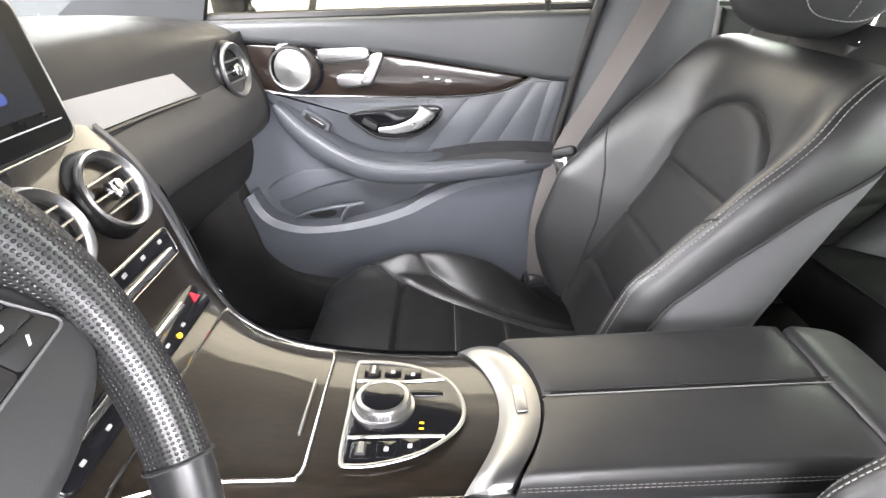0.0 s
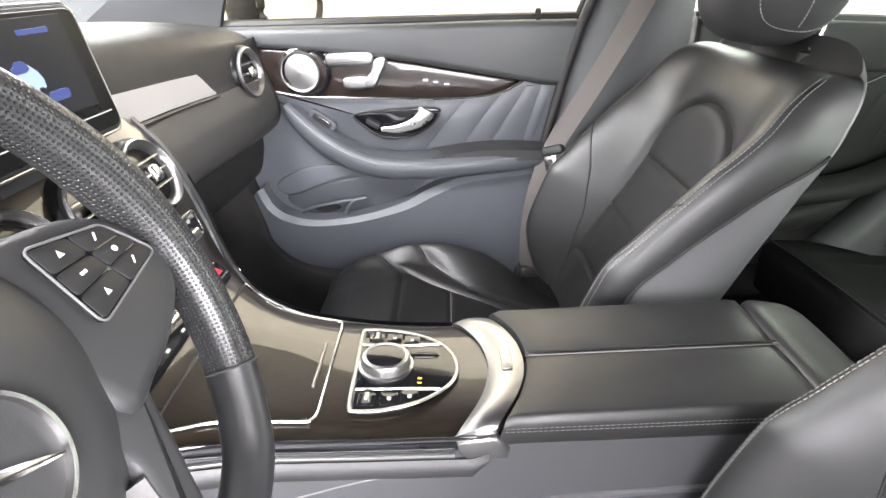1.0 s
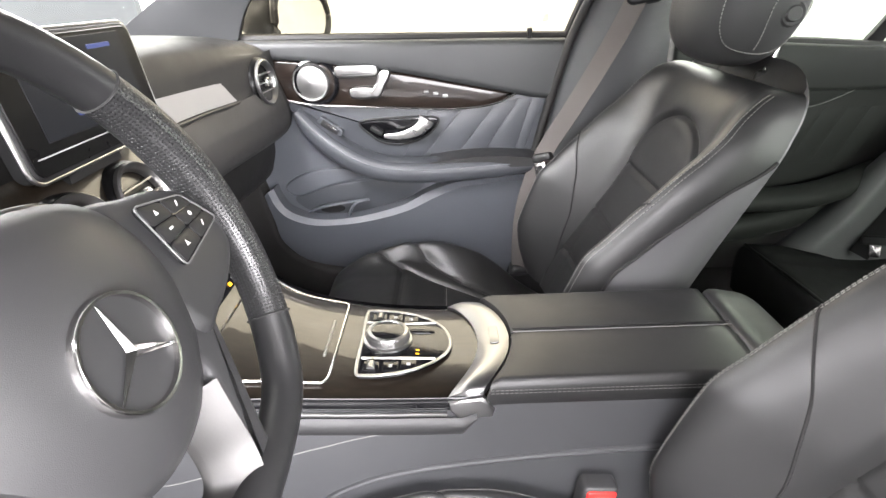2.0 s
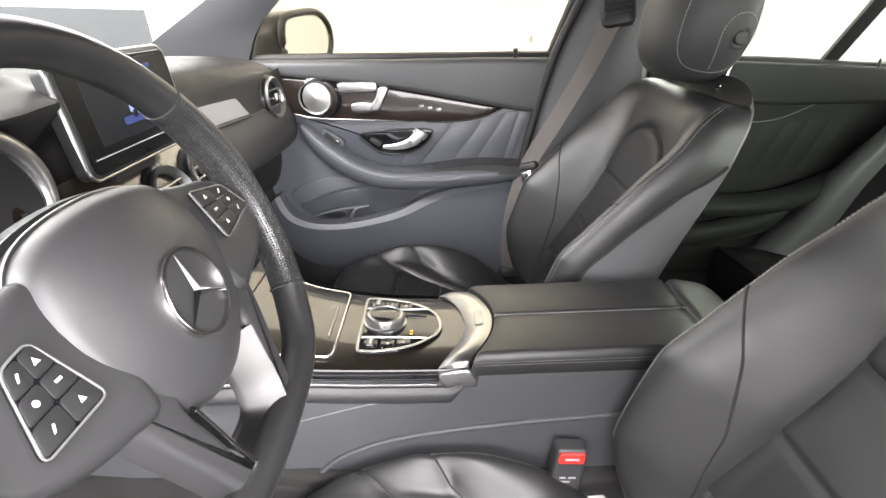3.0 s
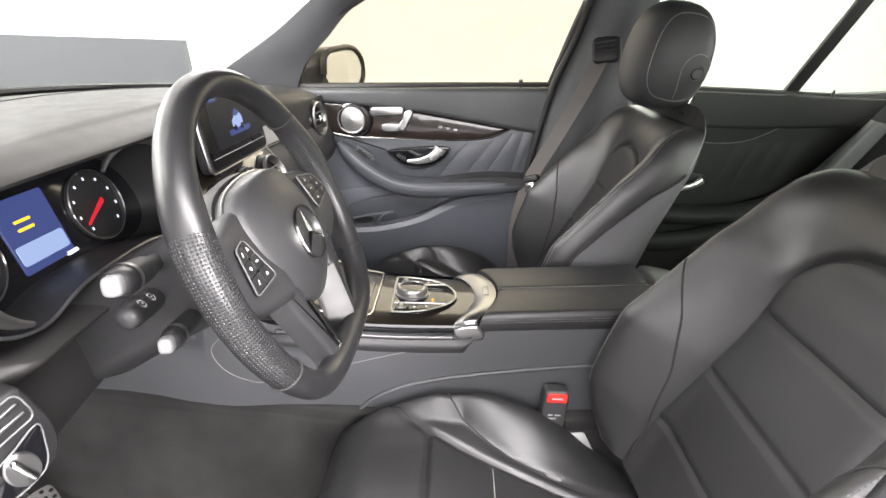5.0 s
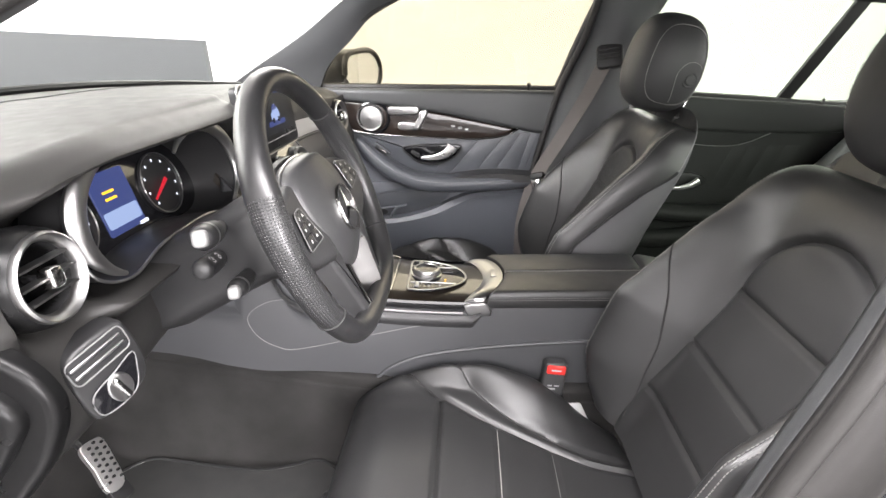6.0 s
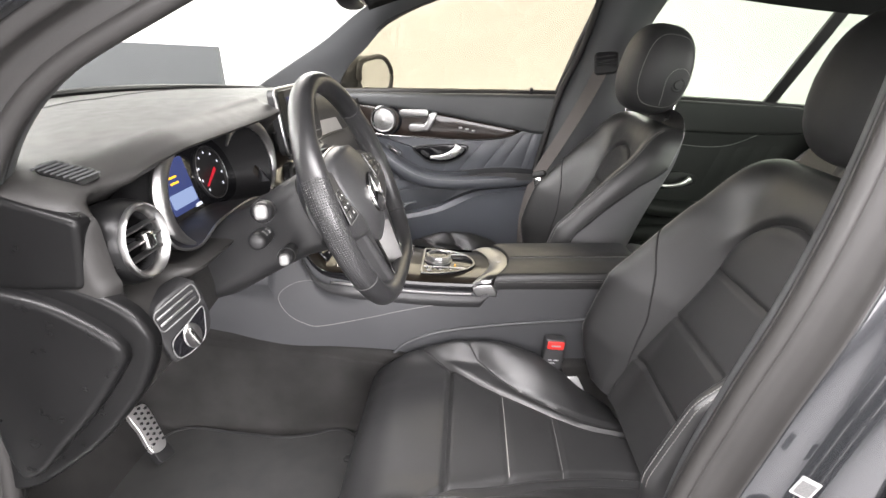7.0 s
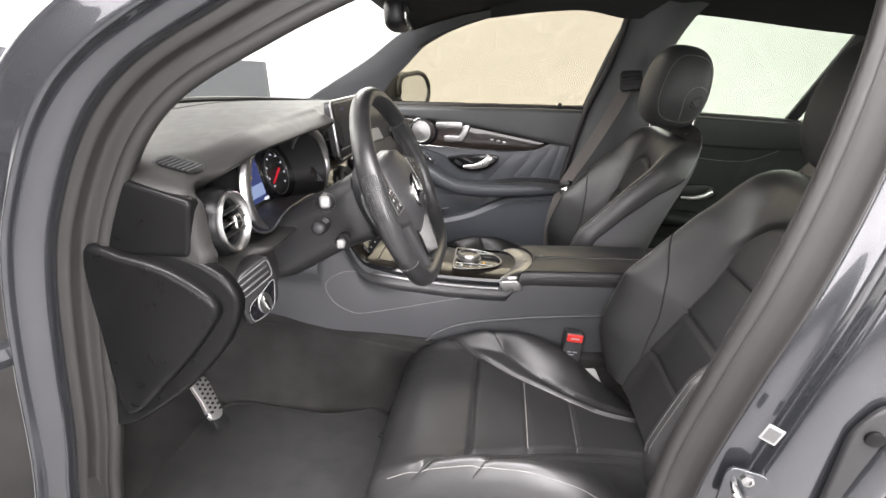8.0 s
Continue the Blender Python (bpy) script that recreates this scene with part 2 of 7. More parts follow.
def part(name, bm, material, parent, label="", angle=40):
    ob = link(name, bm, material, parent, label)
    ob.data.set_sharp_from_angle(angle=radians(angle))
    return ob


def thing(name, label, category, at=(0, 0, 0), group="", kind=""):
    ob = new(name)
    ob.empty_display_size = 0.05
    ob.location = at
    tagged(ob, label, category, group, kind)
    return ob


def loft(loops, closed=True, caps=True, bm=None):
    """A skin over loops of equally many points."""
    bm = bm or bmesh.new()
    rows = [[bm.verts.new(p) for p in loop] for loop in loops]
    n = len(rows[0])
    for a, b in zip(rows, rows[1:]):
        for i in range(n if closed else n - 1):
            j = (i + 1) % n
            bm.faces.new((a[i], a[j], b[j], b[i]))
    if caps and closed:
        bm.faces.new(rows[0])
        bm.faces.new(rows[-1])
    return bm


def sheet(loops, thick, out):
    """An open skin with thickness: the loops, and the same moved by thick along out."""
    d = Vector(out).normalized() * thick
    bm = bmesh.new()
    rows = [[bm.verts.new(Vector(p)) for p in l] + [bm.verts.new(Vector(p) - d) for p in reversed(l)] for l in loops]
    n = len(rows[0])
    for a, b in zip(rows, rows[1:]):
        for k in range(n):
            bm.faces.new((a[k], a[(k + 1) % n], b[(k + 1) % n], b[k]))
    for r in (rows[0], rows[-1]):
        for k in range(n // 2 - 1):
            bm.faces.new((r[k], r[k + 1], r[n - 2 - k], r[n - 1 - k]))
    return bm


def tube(path, r, n=8, closed=False, bm=None, flat=1.0, up=(0, 0, 1)):
    """A cord along a path; flat squeezes it across up."""
    pts = [Vector(p) for p in path]
    loops = []
    for i, p in enumerate(pts):
        a = pts[i - 1] if i or closed else p
        b = pts[(i + 1) % len(pts)] if i + 1 < len(pts) or closed else p
        t = (b - a).normalized()
        s = t.cross(Vector(up))
        s = s.normalized() if s.length > 1e-4 else t.orthogonal().normalized()
        w = s.cross(t).normalized()
        rad = r(i / max(1, len(pts) - 1)) if callable(r) else r
        loops.append([p + s * math.cos(2 * math.pi * k / n) * rad + w * math.sin(2 * math.pi * k / n) * rad * flat for k in range(n)])
    if closed:
        loops.append(loops[0])
        bm = bm or bmesh.new()
        rows = [[bm.verts.new(p) for p in l] for l in loops[:-1]]
        for i in range(len(rows)):
            a, b = rows[i], rows[(i + 1) % len(rows)]
            for k in range(n):
                bm.faces.new((a[k], a[(k + 1) % n], b[(k + 1) % n], b[k]))
        return bm
    return loft(loops, bm=bm)


def inset(outline, d):
    """A flat outline drawn in by d (anticlockwise in x, y)."""
    out = []
    k = len(outline)
    for i, p in enumerate(outline):
        a, b = Vector(outline[i - 1]), Vector(outline[(i + 1) % k])
        p = Vector(p)
        e1, e2 = (p - a), (b - p)
        if e1.length < 1e-7 or e2.length < 1e-7:
            e1 = e2 = b - a
        n1, n2 = Vector((-e1.y, e1.x)).normalized(), Vector((-e2.y, e2.x)).normalized()
        m = n1 + n2
        m = m / max(0.5, m.dot(n1)) if m.length > 1e-5 else n1
        out.append(p + m * d)
    return out


def plate(outline, m, depth, edge=0.002, steps=3, bm=None, back=0.0, dome=0.0):
    """A slab with rounded front edges: a flat outline in the pose m, standing out along its z."""
    area = sum(outline[i - 1][0] * p[1] - p[0] * outline[i - 1][1] for i, p in enumerate(outline))
    pts = [Vector(p[:2]) for p in (outline if area > 0 else list(reversed(outline)))]
    bm = bm or bmesh.new()
    loops = [[m @ Vector((p.x, p.y, -back)) for p in pts]]
    edge = min(edge, depth * 0.98) if depth > 0 else edge
    for k in range(steps + 1):
        f = k / steps * math.pi / 2
        q = inset(pts, edge * (1 - math.cos(f)))
        loops.append([m @ Vector((p.x, p.y, depth - edge + edge * math.sin(f))) for p in q])
    return loft(loops, bm=bm)


def rect(w, h, r=0.0, n=4, cx=0.0, cy=0.0):
    r = max(min(r, w / 2 - 1e-5, h / 2 - 1e-5), 1e-5)
    out = []
    for qx, qy, a0 in ((1, 1, 0), (-1, 1, 90), (-1, -1, 180), (1, -1, 270)):
        for k in range(n + 1):
            a = radians(a0 + 90 * k / n)
            out.append((cx + qx * (w / 2 - r) + r * math.cos(a), cy + qy * (h / 2 - r) + r * math.sin(a)))
    return out


def disc(r, n=32, cx=0.0, cy=0.0, ry=None):
    return [(cx + r * math.cos(2 * math.pi * k / n), cy + (ry or r) * math.sin(2 * math.pi * k / n)) for k in range(n)]


def lathe(profile, m, n=32, bm=None, sy=1.0):
    """Rings of (radius, height) about the z of m."""
    bm = bm or bmesh.new()
    loops = []
    for r, h in profile:
        loops.append([m @ Vector((max(r, 1e-4) * math.cos(2 * math.pi * k / n), sy * max(r, 1e-4) * math.sin(2 * math.pi * k / n), h)) for k in range(n)])
    return loft(loops, caps=False, bm=bm)


def stitches(path, lift=0.0, step=0.0062, long=0.0042, r=0.0007):
    """Thread ends along a path."""
    pts = [Vector(p) for p in path]
    bm = bmesh.new()
    left = 0.0
    for a, b in zip(pts, pts[1:]):
        d = (b - a).length
        if d < 1e-6:
            continue
        t = (b - a) / d
        s = left
        side = t.orthogonal().normalized() * r
        top = t.cross(side).normalized() * r
        while s < d:
            p, q = a + t * s, a + t * min(s + long, d + long)
            v = [bm.verts.new(c) for c in (p + side, p + top, p - side, p - top, q + side, q + top, q - side, q - top)]
            for k in range(4):
                bm.faces.new((v[k], v[(k + 1) % 4], v[4 + (k + 1) % 4], v[4 + k]))
            s += step
        left = s - d
    return bm


def blob(size, m, ex=0.55, nu=40, nv=24, bm=None, shape=None):
    """A rounded cushion: half sizes, and how square it is (1: an egg)."""
    def sg(c, e):
        return math.copysign(abs(c) ** e, c)
    loops = []
    for i in range(nv + 1):
        f = -math.pi / 2 + math.pi * i / nv
        f = max(-1.5707 + 0.02, min(1.5707 - 0.02, f))
        loop = []
        for k in range(nu):
            a = 2 * math.pi * k / nu
            p = Vector((size[0] * sg(math.cos(f), ex) * sg(math.cos(a), ex), size[1] * sg(math.cos(f), ex) * sg(math.sin(a), ex), size[2] * sg(math.sin(f), ex)))
            loop.append(m @ (shape(p) if shape else p))
        loops.append(loop)
    return loft(loops, bm=bm)


def parted(loops, inside):
    """A closed skin cut in two: the faces whose ring and place satisfy inside(i, k), and the rest."""
    cut = []
    for want in (False, True):
        bm = bmesh.new()
        n = len(loops[0])
        made = {}

        def vert(i, k):
            if (i, k) not in made:
                made[i, k] = bm.verts.new(loops[i][k])
            return made[i, k]
        for i in range(len(loops) - 1):
            for k in range(n):
                if bool(inside(i, k)) == want:
                    q = (k + 1) % n
                    bm.faces.new((vert(i, k), vert(i, q), vert(i + 1, q), vert(i + 1, k)))
        if not want:
            for i in (0, len(loops) - 1):
                bm.faces.new([vert(i, k) for k in range(n)])
        cut.append(bm)
    return cut


# ---- the studio ----
def box_bm(lo, hi, bm=None):
    bm = bm or bmesh.new()
    r = bmesh.ops.create_cube(bm, size=1.0)
    m = Matrix.Translation([(a + b) / 2 for a, b in zip(lo, hi)]) @ Matrix.Diagonal([b - a for a, b in zip(lo, hi)] + [1])
    bmesh.ops.transform(bm, matrix=m, verts=r["verts"])
    return bm


def structure(name, bm, material, label, category):
    ob = link(name, bm, material, shade=False)
    return tagged(ob, label, category, kind="structure")


structure("floor", box_bm((-6, -6, -0.2), (6, 6, 0)), FLOOR_GREY, "light grey smooth studio floor under the car", "floor")
structure("wall_front", box_bm((-6.2, -6, 0), (-6, 6, 4)), WALL_WHITE, "brightly lit white studio wall", "wall")
structure("wall_back", box_bm((6, -6, 0), (6.2, 6, 4)), WALL_WHITE, "plain white studio wall", "wall")
structure("wall_door_side", box_bm((-6, -6.2, 0), (6, -6, 4)), WALL_DARK, "plain dark grey studio wall", "wall")
structure("wall_far", box_bm((-6, 6, 0), (2.3, 6.2, 4)), WALL_WHITE, "plain white studio wall beyond the passenger door", "wall")
structure("wall_far_rear", box_bm((2.3, 6, 0), (6, 6.2, 4)), WALL_WHITE, "plain white studio wall beyond the rear door", "wall")
structure("ceiling", box_bm((-6, -6, 4), (6, 6, 4.2)), WALL_WHITE, "white studio ceiling", "ceiling")
board = box_bm((-5.9, 3.47, 0), (-2.2, 3.54, 1.32))
for v in board.verts:
    v.co.z += (0.26 if v.co.x < -4 else 0.0) * (v.co.z > 1)
structure("partition", board, PARTITION, "low matt grey partition board in the studio", "partition")

# ---- the car's shell ----
# carpeted floor, tunnel and bulkhead
FLOOR_Z = 0.355


def floor_section(x):
    f = smooth(-0.76, -1.10, x)
    lift = 0.42 * f
    tun = table([(-0.8, 0.33), (-0.4, 0.27), (-0.1, 0.20)], x)
    pts = [(-0.74, FLOOR_Z + 0.10), (-0.70, FLOOR_Z + 0.01 + lift), (-0.66, FLOOR_Z + lift), (-0.30, FLOOR_Z + lift), (-0.20, FLOOR_Z + 0.005 + lift),
           (-0.165, FLOOR_Z + 0.03 + lift), (-0.14, FLOOR_Z + tun * 0.8 + lift * 0.3), (-0.12, FLOOR_Z + tun + lift * 0.2)]
    pts = pts + [(-y, z) for y, z in reversed(pts)]
    return [Vector((x, p.x, p.y)) for p in spline([Vector((y, z, 0)) for y, z in pts], 4)]


secs = [floor_section(x) for x in [-1.25, -1.15, -1.05, -0.98, -0.9, -0.82, -0.75, -0.68, -0.6, -0.3, 0.0, 0.3, 0.6, 0.8, 0.95]]
structure("cabin_floor", sheet(secs, 0.03, (0, 0, 1)), CARPET, "black carpeted car floor with raised tunnel", "car floor").data.shade_smooth()
structure("bulkhead", box_bm((-1.28, -0.74, 0.36), (-1.24, 0.74, 1.10)), CARPET, "dark carpeted bulkhead under the dashboard", "bulkhead")

for y, x in ((-0.745, -0.66), (0.735, -0.575)):
    structure("kick_panel", box_bm((-1.28, y, 0.33), (x, y + 0.04, 1.12)), CARPET, "dark side lining of the footwell", "trim")
structure("sill_passenger", box_bm((-0.62, 0.745, 0.30), (0.25, 0.80, 0.45)), CARPET, "dark carpeted inner sill under the passenger door", "sill")
# roof lining
roof_rows = []
for x in [-0.30, -0.22, -0.1, 0.1, 0.35, 0.6, 0.9, 1.3, 1.7, 2.0]:
    zc = table([(-0.30, 1.455), (-0.1, 1.505), (0.35, 1.545), (0.9, 1.535), (1.7, 1.49), (2.0, 1.40)], x)
    roof_rows.append([Vector((x, y * 0.60, zc - 0.055 * abs(y) ** 3)) for y in [k / 12 for k in range(-12, 13)]])
structure("headliner", sheet(roof_rows, -0.02, (0, 0, 1)), HEADLINER, "dark grey fabric roof lining", "headliner").data.shade_smooth()
outer = [[p + Vector((0, p.y * 0.10, 0.05)) for p in row] for row in roof_rows]
structure("roof_panel", sheet(outer, -0.012, (0, 0, 1)), PAINT, "grey metallic car roof panel", "roof").data.shade_smooth()

# tailgate and rear end close the cabin
structure("tailgate_trim", box_bm((2.02, -0.74, 0.35), (2.08, 0.74, 1.03)), PILLAR, "dark trim closing the rear of the cabin", "tailgate")
for y in (-0.70, 0.62):
    structure("tailgate_post", box_bm((2.02, y, 1.03), (2.08, y + 0.08, 1.40)), PILLAR, "dark upright beside the rear window", "tailgate")
rear_glass = structure("rear_window", box_bm((2.045, -0.62, 1.03), (2.050, 0.62, 1.40)), GLASS_TINT, "tinted rear window of the tailgate", "rear window")
rear_glass.visible_shadow = False
structure("window_rear_driver", box_bm((0.74, -0.752, 1.05), (1.80, -0.748, 1.42)), GLASS_TINT, "green tinted closed rear side window", "window")


def strip(name, a, b, out, material, label, category, thick=0.025, n=8):
    la, lb = spline(a, n), spline(b, n)
    mid = [(p + q) / 2 + Vector(out).normalized() * 0.008 for p, q in zip(la, lb)]
    q1 = [(p * 3 + q) / 4 + Vector(out).normalized() * 0.006 for p, q in zip(la, lb)]
    q3 = [(p + q * 3) / 4 + Vector(out).normalized() * 0.006 for p, q in zip(la, lb)]
    ob = structure(name, sheet([la, q1, mid, q3, lb], thick, out), material, label, category)
    ob.data.shade_smooth()
    ob.data.set_sharp_from_angle(angle=radians(40))
    return ob


# windscreen pillars: the edge on the glass, and the edge on the door
WS_EDGE = [(-0.80, 0.700, 1.135), (-0.665, 0.675, 1.208), (-0.485, 0.655, 1.305), (-0.285, 0.620, 1.428), (-0.10, 0.585, 1.482), (0.05, 0.565, 1.510)]
DR_EDGE = [(-0.475, 0.735, 1.125), (-0.425, 0.712, 1.210), (-0.340, 0.690, 1.284), (-0.248, 0.668, 1.362), (-0.10, 0.632, 1.426), (0.14, 0.605, 1.456)]
strip("windscreen_pillar_trim", WS_EDGE, DR_EDGE, (0.2, -1, -0.2), PILLAR, "grey fabric covered windscreen pillar trim", "pillar")
strip("roof_rail_trim", [(-0.02, 0.55, 1.50), (0.14, 0.547, 1.515), (0.3, 0.545, 1.525), (0.45, 0.545, 1.53), (0.6, 0.545, 1.53), (0.75, 0.543, 1.525), (1.23, 0.53, 1.50), (1.9, 0.52, 1.43)], [(-0.02, 0.612, 1.435), (0.14, 0.612, 1.448), (0.3, 0.612, 1.450), (0.45, 0.615, 1.420), (0.6, 0.62, 1.43), (0.75, 0.648, 1.42), (1.23, 0.655, 1.35), (1.9, 0.62, 1.28)], (0, -1, -0.6), HEADLINER, "dark roof rail lining above the side windows", "roof rail")


def flip(pts):
    return [(p[0], -p[1], p[2]) for p in pts]


DRIVER_EDGE = [(-0.510, -0.702, 1.105), (-0.447, -0.700, 1.207), (-0.375, -0.694, 1.273), (-0.270, -0.680, 1.327), (-0.165, -0.660, 1.374), (0.02, -0.628, 1.442)]
strip("windscreen_pillar_trim", [(x - 0.045, y + 0.06, z + 0.002) for x, y, z in DRIVER_EDGE], DRIVER_EDGE, (0.2, 1, -0.2), PILLAR, "grey fabric covered windscreen pillar trim", "pillar")
strip("roof_rail_trim", flip([(-0.02, 0.55, 1.50), (0.4, 0.545, 1.53), (0.9, 0.54, 1.52), (1.9, 0.52, 1.43)]), flip([(-0.02, 0.64, 1.435), (0.3, 0.64, 1.468), (0.9, 0.64, 1.455), (1.9, 0.62, 1.36)]), (0, 1, -0.6), HEADLINER, "dark roof rail lining above the side windows", "roof rail")
strip("windscreen_header", [(-0.10, -0.58, 1.452), (-0.28, -0.25, 1.462), (-0.30, 0.0, 1.465), (-0.28, 0.25, 1.462), (-0.10, 0.58, 1.452)],
      [(0.05, -0.58, 1.50), (-0.16, -0.25, 1.50), (-0.18, 0.0, 1.50), (-0.16, 0.25, 1.50), (0.05, 0.58, 1.50)], (0, 0, -1), HEADLINER, "dark lining along the top of the windscreen", "headliner")

# windscreen: curved glass
ws_rows = []
for f in [0, 0.25, 0.5, 0.75, 1.0]:
    e = [Vector(p) for p in spline(WS_EDGE[:4], 4)][round(f * 12)]
    ws_rows.append([Vector((e.x - 0.30 * (1 - f * 0.35) * (1 - s * s) + 0.0, e.y * s * 1.01, e.z + 0.05 * (1 - s * s) * (0.3 + 0.0 * f))) for s in [k / 10 for k in range(-10, 11)]])
ws = tagged(link("windscreen", sheet(ws_rows, 0.005, (0.6, 0, 0.8)), GLASS), "clear curved laminated windscreen glass", "windscreen", kind="structure")
ws.visible_shadow = False

# middle pillar of the passenger side
BP_A = [(0.20, 0.745, 0.42), (0.235, 0.735, 0.62), (0.275, 0.725, 0.84), (0.345, 0.715, 1.10), (0.415, 0.685, 1.27), (0.455, 0.635, 1.44), (0.46, 0.60, 1.51)]
BP_M = [(0.36, 0.700, 0.42), (0.38, 0.690, 0.62), (0.41, 0.680, 0.84), (0.455, 0.655, 1.10), (0.52, 0.625, 1.27), (0.56, 0.585, 1.45), (0.575, 0.56, 1.51)]
BP_B = [(0.62, 0.745, 0.42), (0.62, 0.735, 0.62), (0.60, 0.725, 0.84), (0.585, 0.715, 1.10), (0.605, 0.685, 1.27), (0.680, 0.615, 1.435), (0.79, 0.57, 1.51)]
bp_rows = [spline(r, 8) for r in (BP_A, [tuple((p * 0.45 + q * 0.55) for p, q in zip(a, b)) for a, b in zip(BP_A, BP_M)], BP_M, BP_B)]
pillar = structure("middle_pillar_trim", sheet([[q + Vector((0, -0.008 if k == 1 else 0, 0)) for q in r] for k, r in enumerate(bp_rows)], 0.02, (0, -1, 0)), PILLAR, "grey plastic middle pillar trim with belt slot", "pillar")
pillar.data.shade_smooth()
seal = structure("door_seal", tube(spline([(p[0] - 0.004, p[1] - 0.004, p[2]) for p in BP_A], 8), 0.011), RUBBER, "black rubber door seal on the pillar", "seal")
seal.data.shade_smooth()

structure("window_corner_trim", box_bm((0.36, 0.60, 1.462), (0.56, 0.66, 1.52)), HEADLINER, "dark lining over the corner of the side window", "roof rail")

# driver's side opening: painted frame, ledge and seals, from the sill up the windscreen pillar
FA = [(-0.662, -0.705, 0.47), (-0.634, -0.705, 0.62), (-0.600, -0.705, 0.745), (-0.570, -0.706, 0.899), (-0.544, -0.706, 1.016), (-0.510, -0.706, 1.105), (-0.447, -0.704, 1.207), (-0.375, -0.698, 1.273), (-0.270, -0.684, 1.327), (-0.165, -0.664, 1.374), (0.02, -0.632, 1.442), (0.18, -0.612, 1.472)]


def grown(path, d, y):
    """The same opening edge, moved outwards by d in its own plane and to the side by y."""
    out = []
    c = Vector((0.2, 0.0, 0.85))
    for p in path:
        p = Vector(p)
        v = Vector((p.x - c.x, 0, p.z - c.z)).normalized()
        out.append(Vector((p.x + v.x * d, p.y + y, p.z + v.z * d)))
    return out


def profiled(name, path, profile, material, label, category):
    """A pressed strip: a rounded profile of steps (out, across) carried along the opening's edge."""
    steps = curve2(profile, 4)
    rows = []
    for d, y in steps:
        full, short = spline(grown(path, d, y), 10), spline(grown(path, 0.084, -0.090), 10)
        rows.append([short[i].lerp(full[i], smooth(46, 64, i)) if d > 0.083 else full[i] for i in range(len(full))])
    ob = structure(name, sheet(rows, 0.004, (0, -1, 0)), material, label, category)
    ob.data.shade_smooth()
    return ob


def curve2(pts, n=6, closed=False):
    return [(p.x, p.y) for p in spline([(a, b, 0) for a, b in pts], n, closed)]


def frame_strips(base, tag):
    profiled("door_frame_" + tag, base, ((0.0, 0.004), (0.004, -0.010), (0.014, -0.018), (0.030, -0.020), (0.034, -0.030), (0.036, -0.040), (0.050, -0.045)), RUBBER, "dark sealing ledge round the door opening", "door frame")
    inner = ((0.049, -0.046), (0.051, -0.058), (0.056, -0.066), (0.066, -0.074), (0.073, -0.083), (0.077, -0.093), (0.082, -0.096))
    profiled("body_side_" + tag, base, inner + ((0.100, -0.099), (0.116, -0.102), (0.126, -0.104), (0.131, -0.098), (0.131, -0.080), (0.127, -0.050)), PAINT, "grey metallic painted body frame round the open door", "body side")
    s = structure("door_seal_" + tag, tube(spline(grown(base, 0.004, -0.010), 8), 0.011, 10), RUBBER, "thick grey rubber door seal", "seal")
    s.data.shade_smooth()


frame_strips(FA, "front")

# black sheet stands in for the unlit gap towards the front wing
structure("hinge_gap_shade", sheet([spline(grown(FA[:6], d, y), 8) for d, y in ((0.083, -0.088), (0.086, 0.06), (0.30, 0.10), (0.60, 0.06))], 0.006, (0, -1, 0)), END_BLACK, "black sheet standing in for the shaded gap between body side and front wing", "body side")


# ---- passenger doors ----
def on_side(y):
    """A pose whose x runs along the car, y up, and z out of the door panel into the cabin."""
    return Matrix(((1, 0, 0, 0), (0, 0, -1, y), (0, 1, 0, 0), (0, 0, 0, 1)))


def on_door(pts, y):
    return [Vector((a, y, b)) for a, b in pts]


VEN_TOP = [(-0.415, 1.095), (-0.30, 1.082), (-0.10, 1.052), (0.06, 1.018), (0.16, 0.996), (0.214, 0.985)]
VEN_LOW = [(-0.415, 1.010), (-0.35, 0.990), (-0.28, 0.978), (-0.15, 0.968), (0.03, 0.956), (0.12, 0.957), (0.17, 0.966), (0.214, 0.985)]
DOOR_REAR = [(0.345, 1.10), (0.312, 0.985), (0.272, 0.84), (0.245, 0.70), (0.222, 0.58), (0.185, 0.46)]


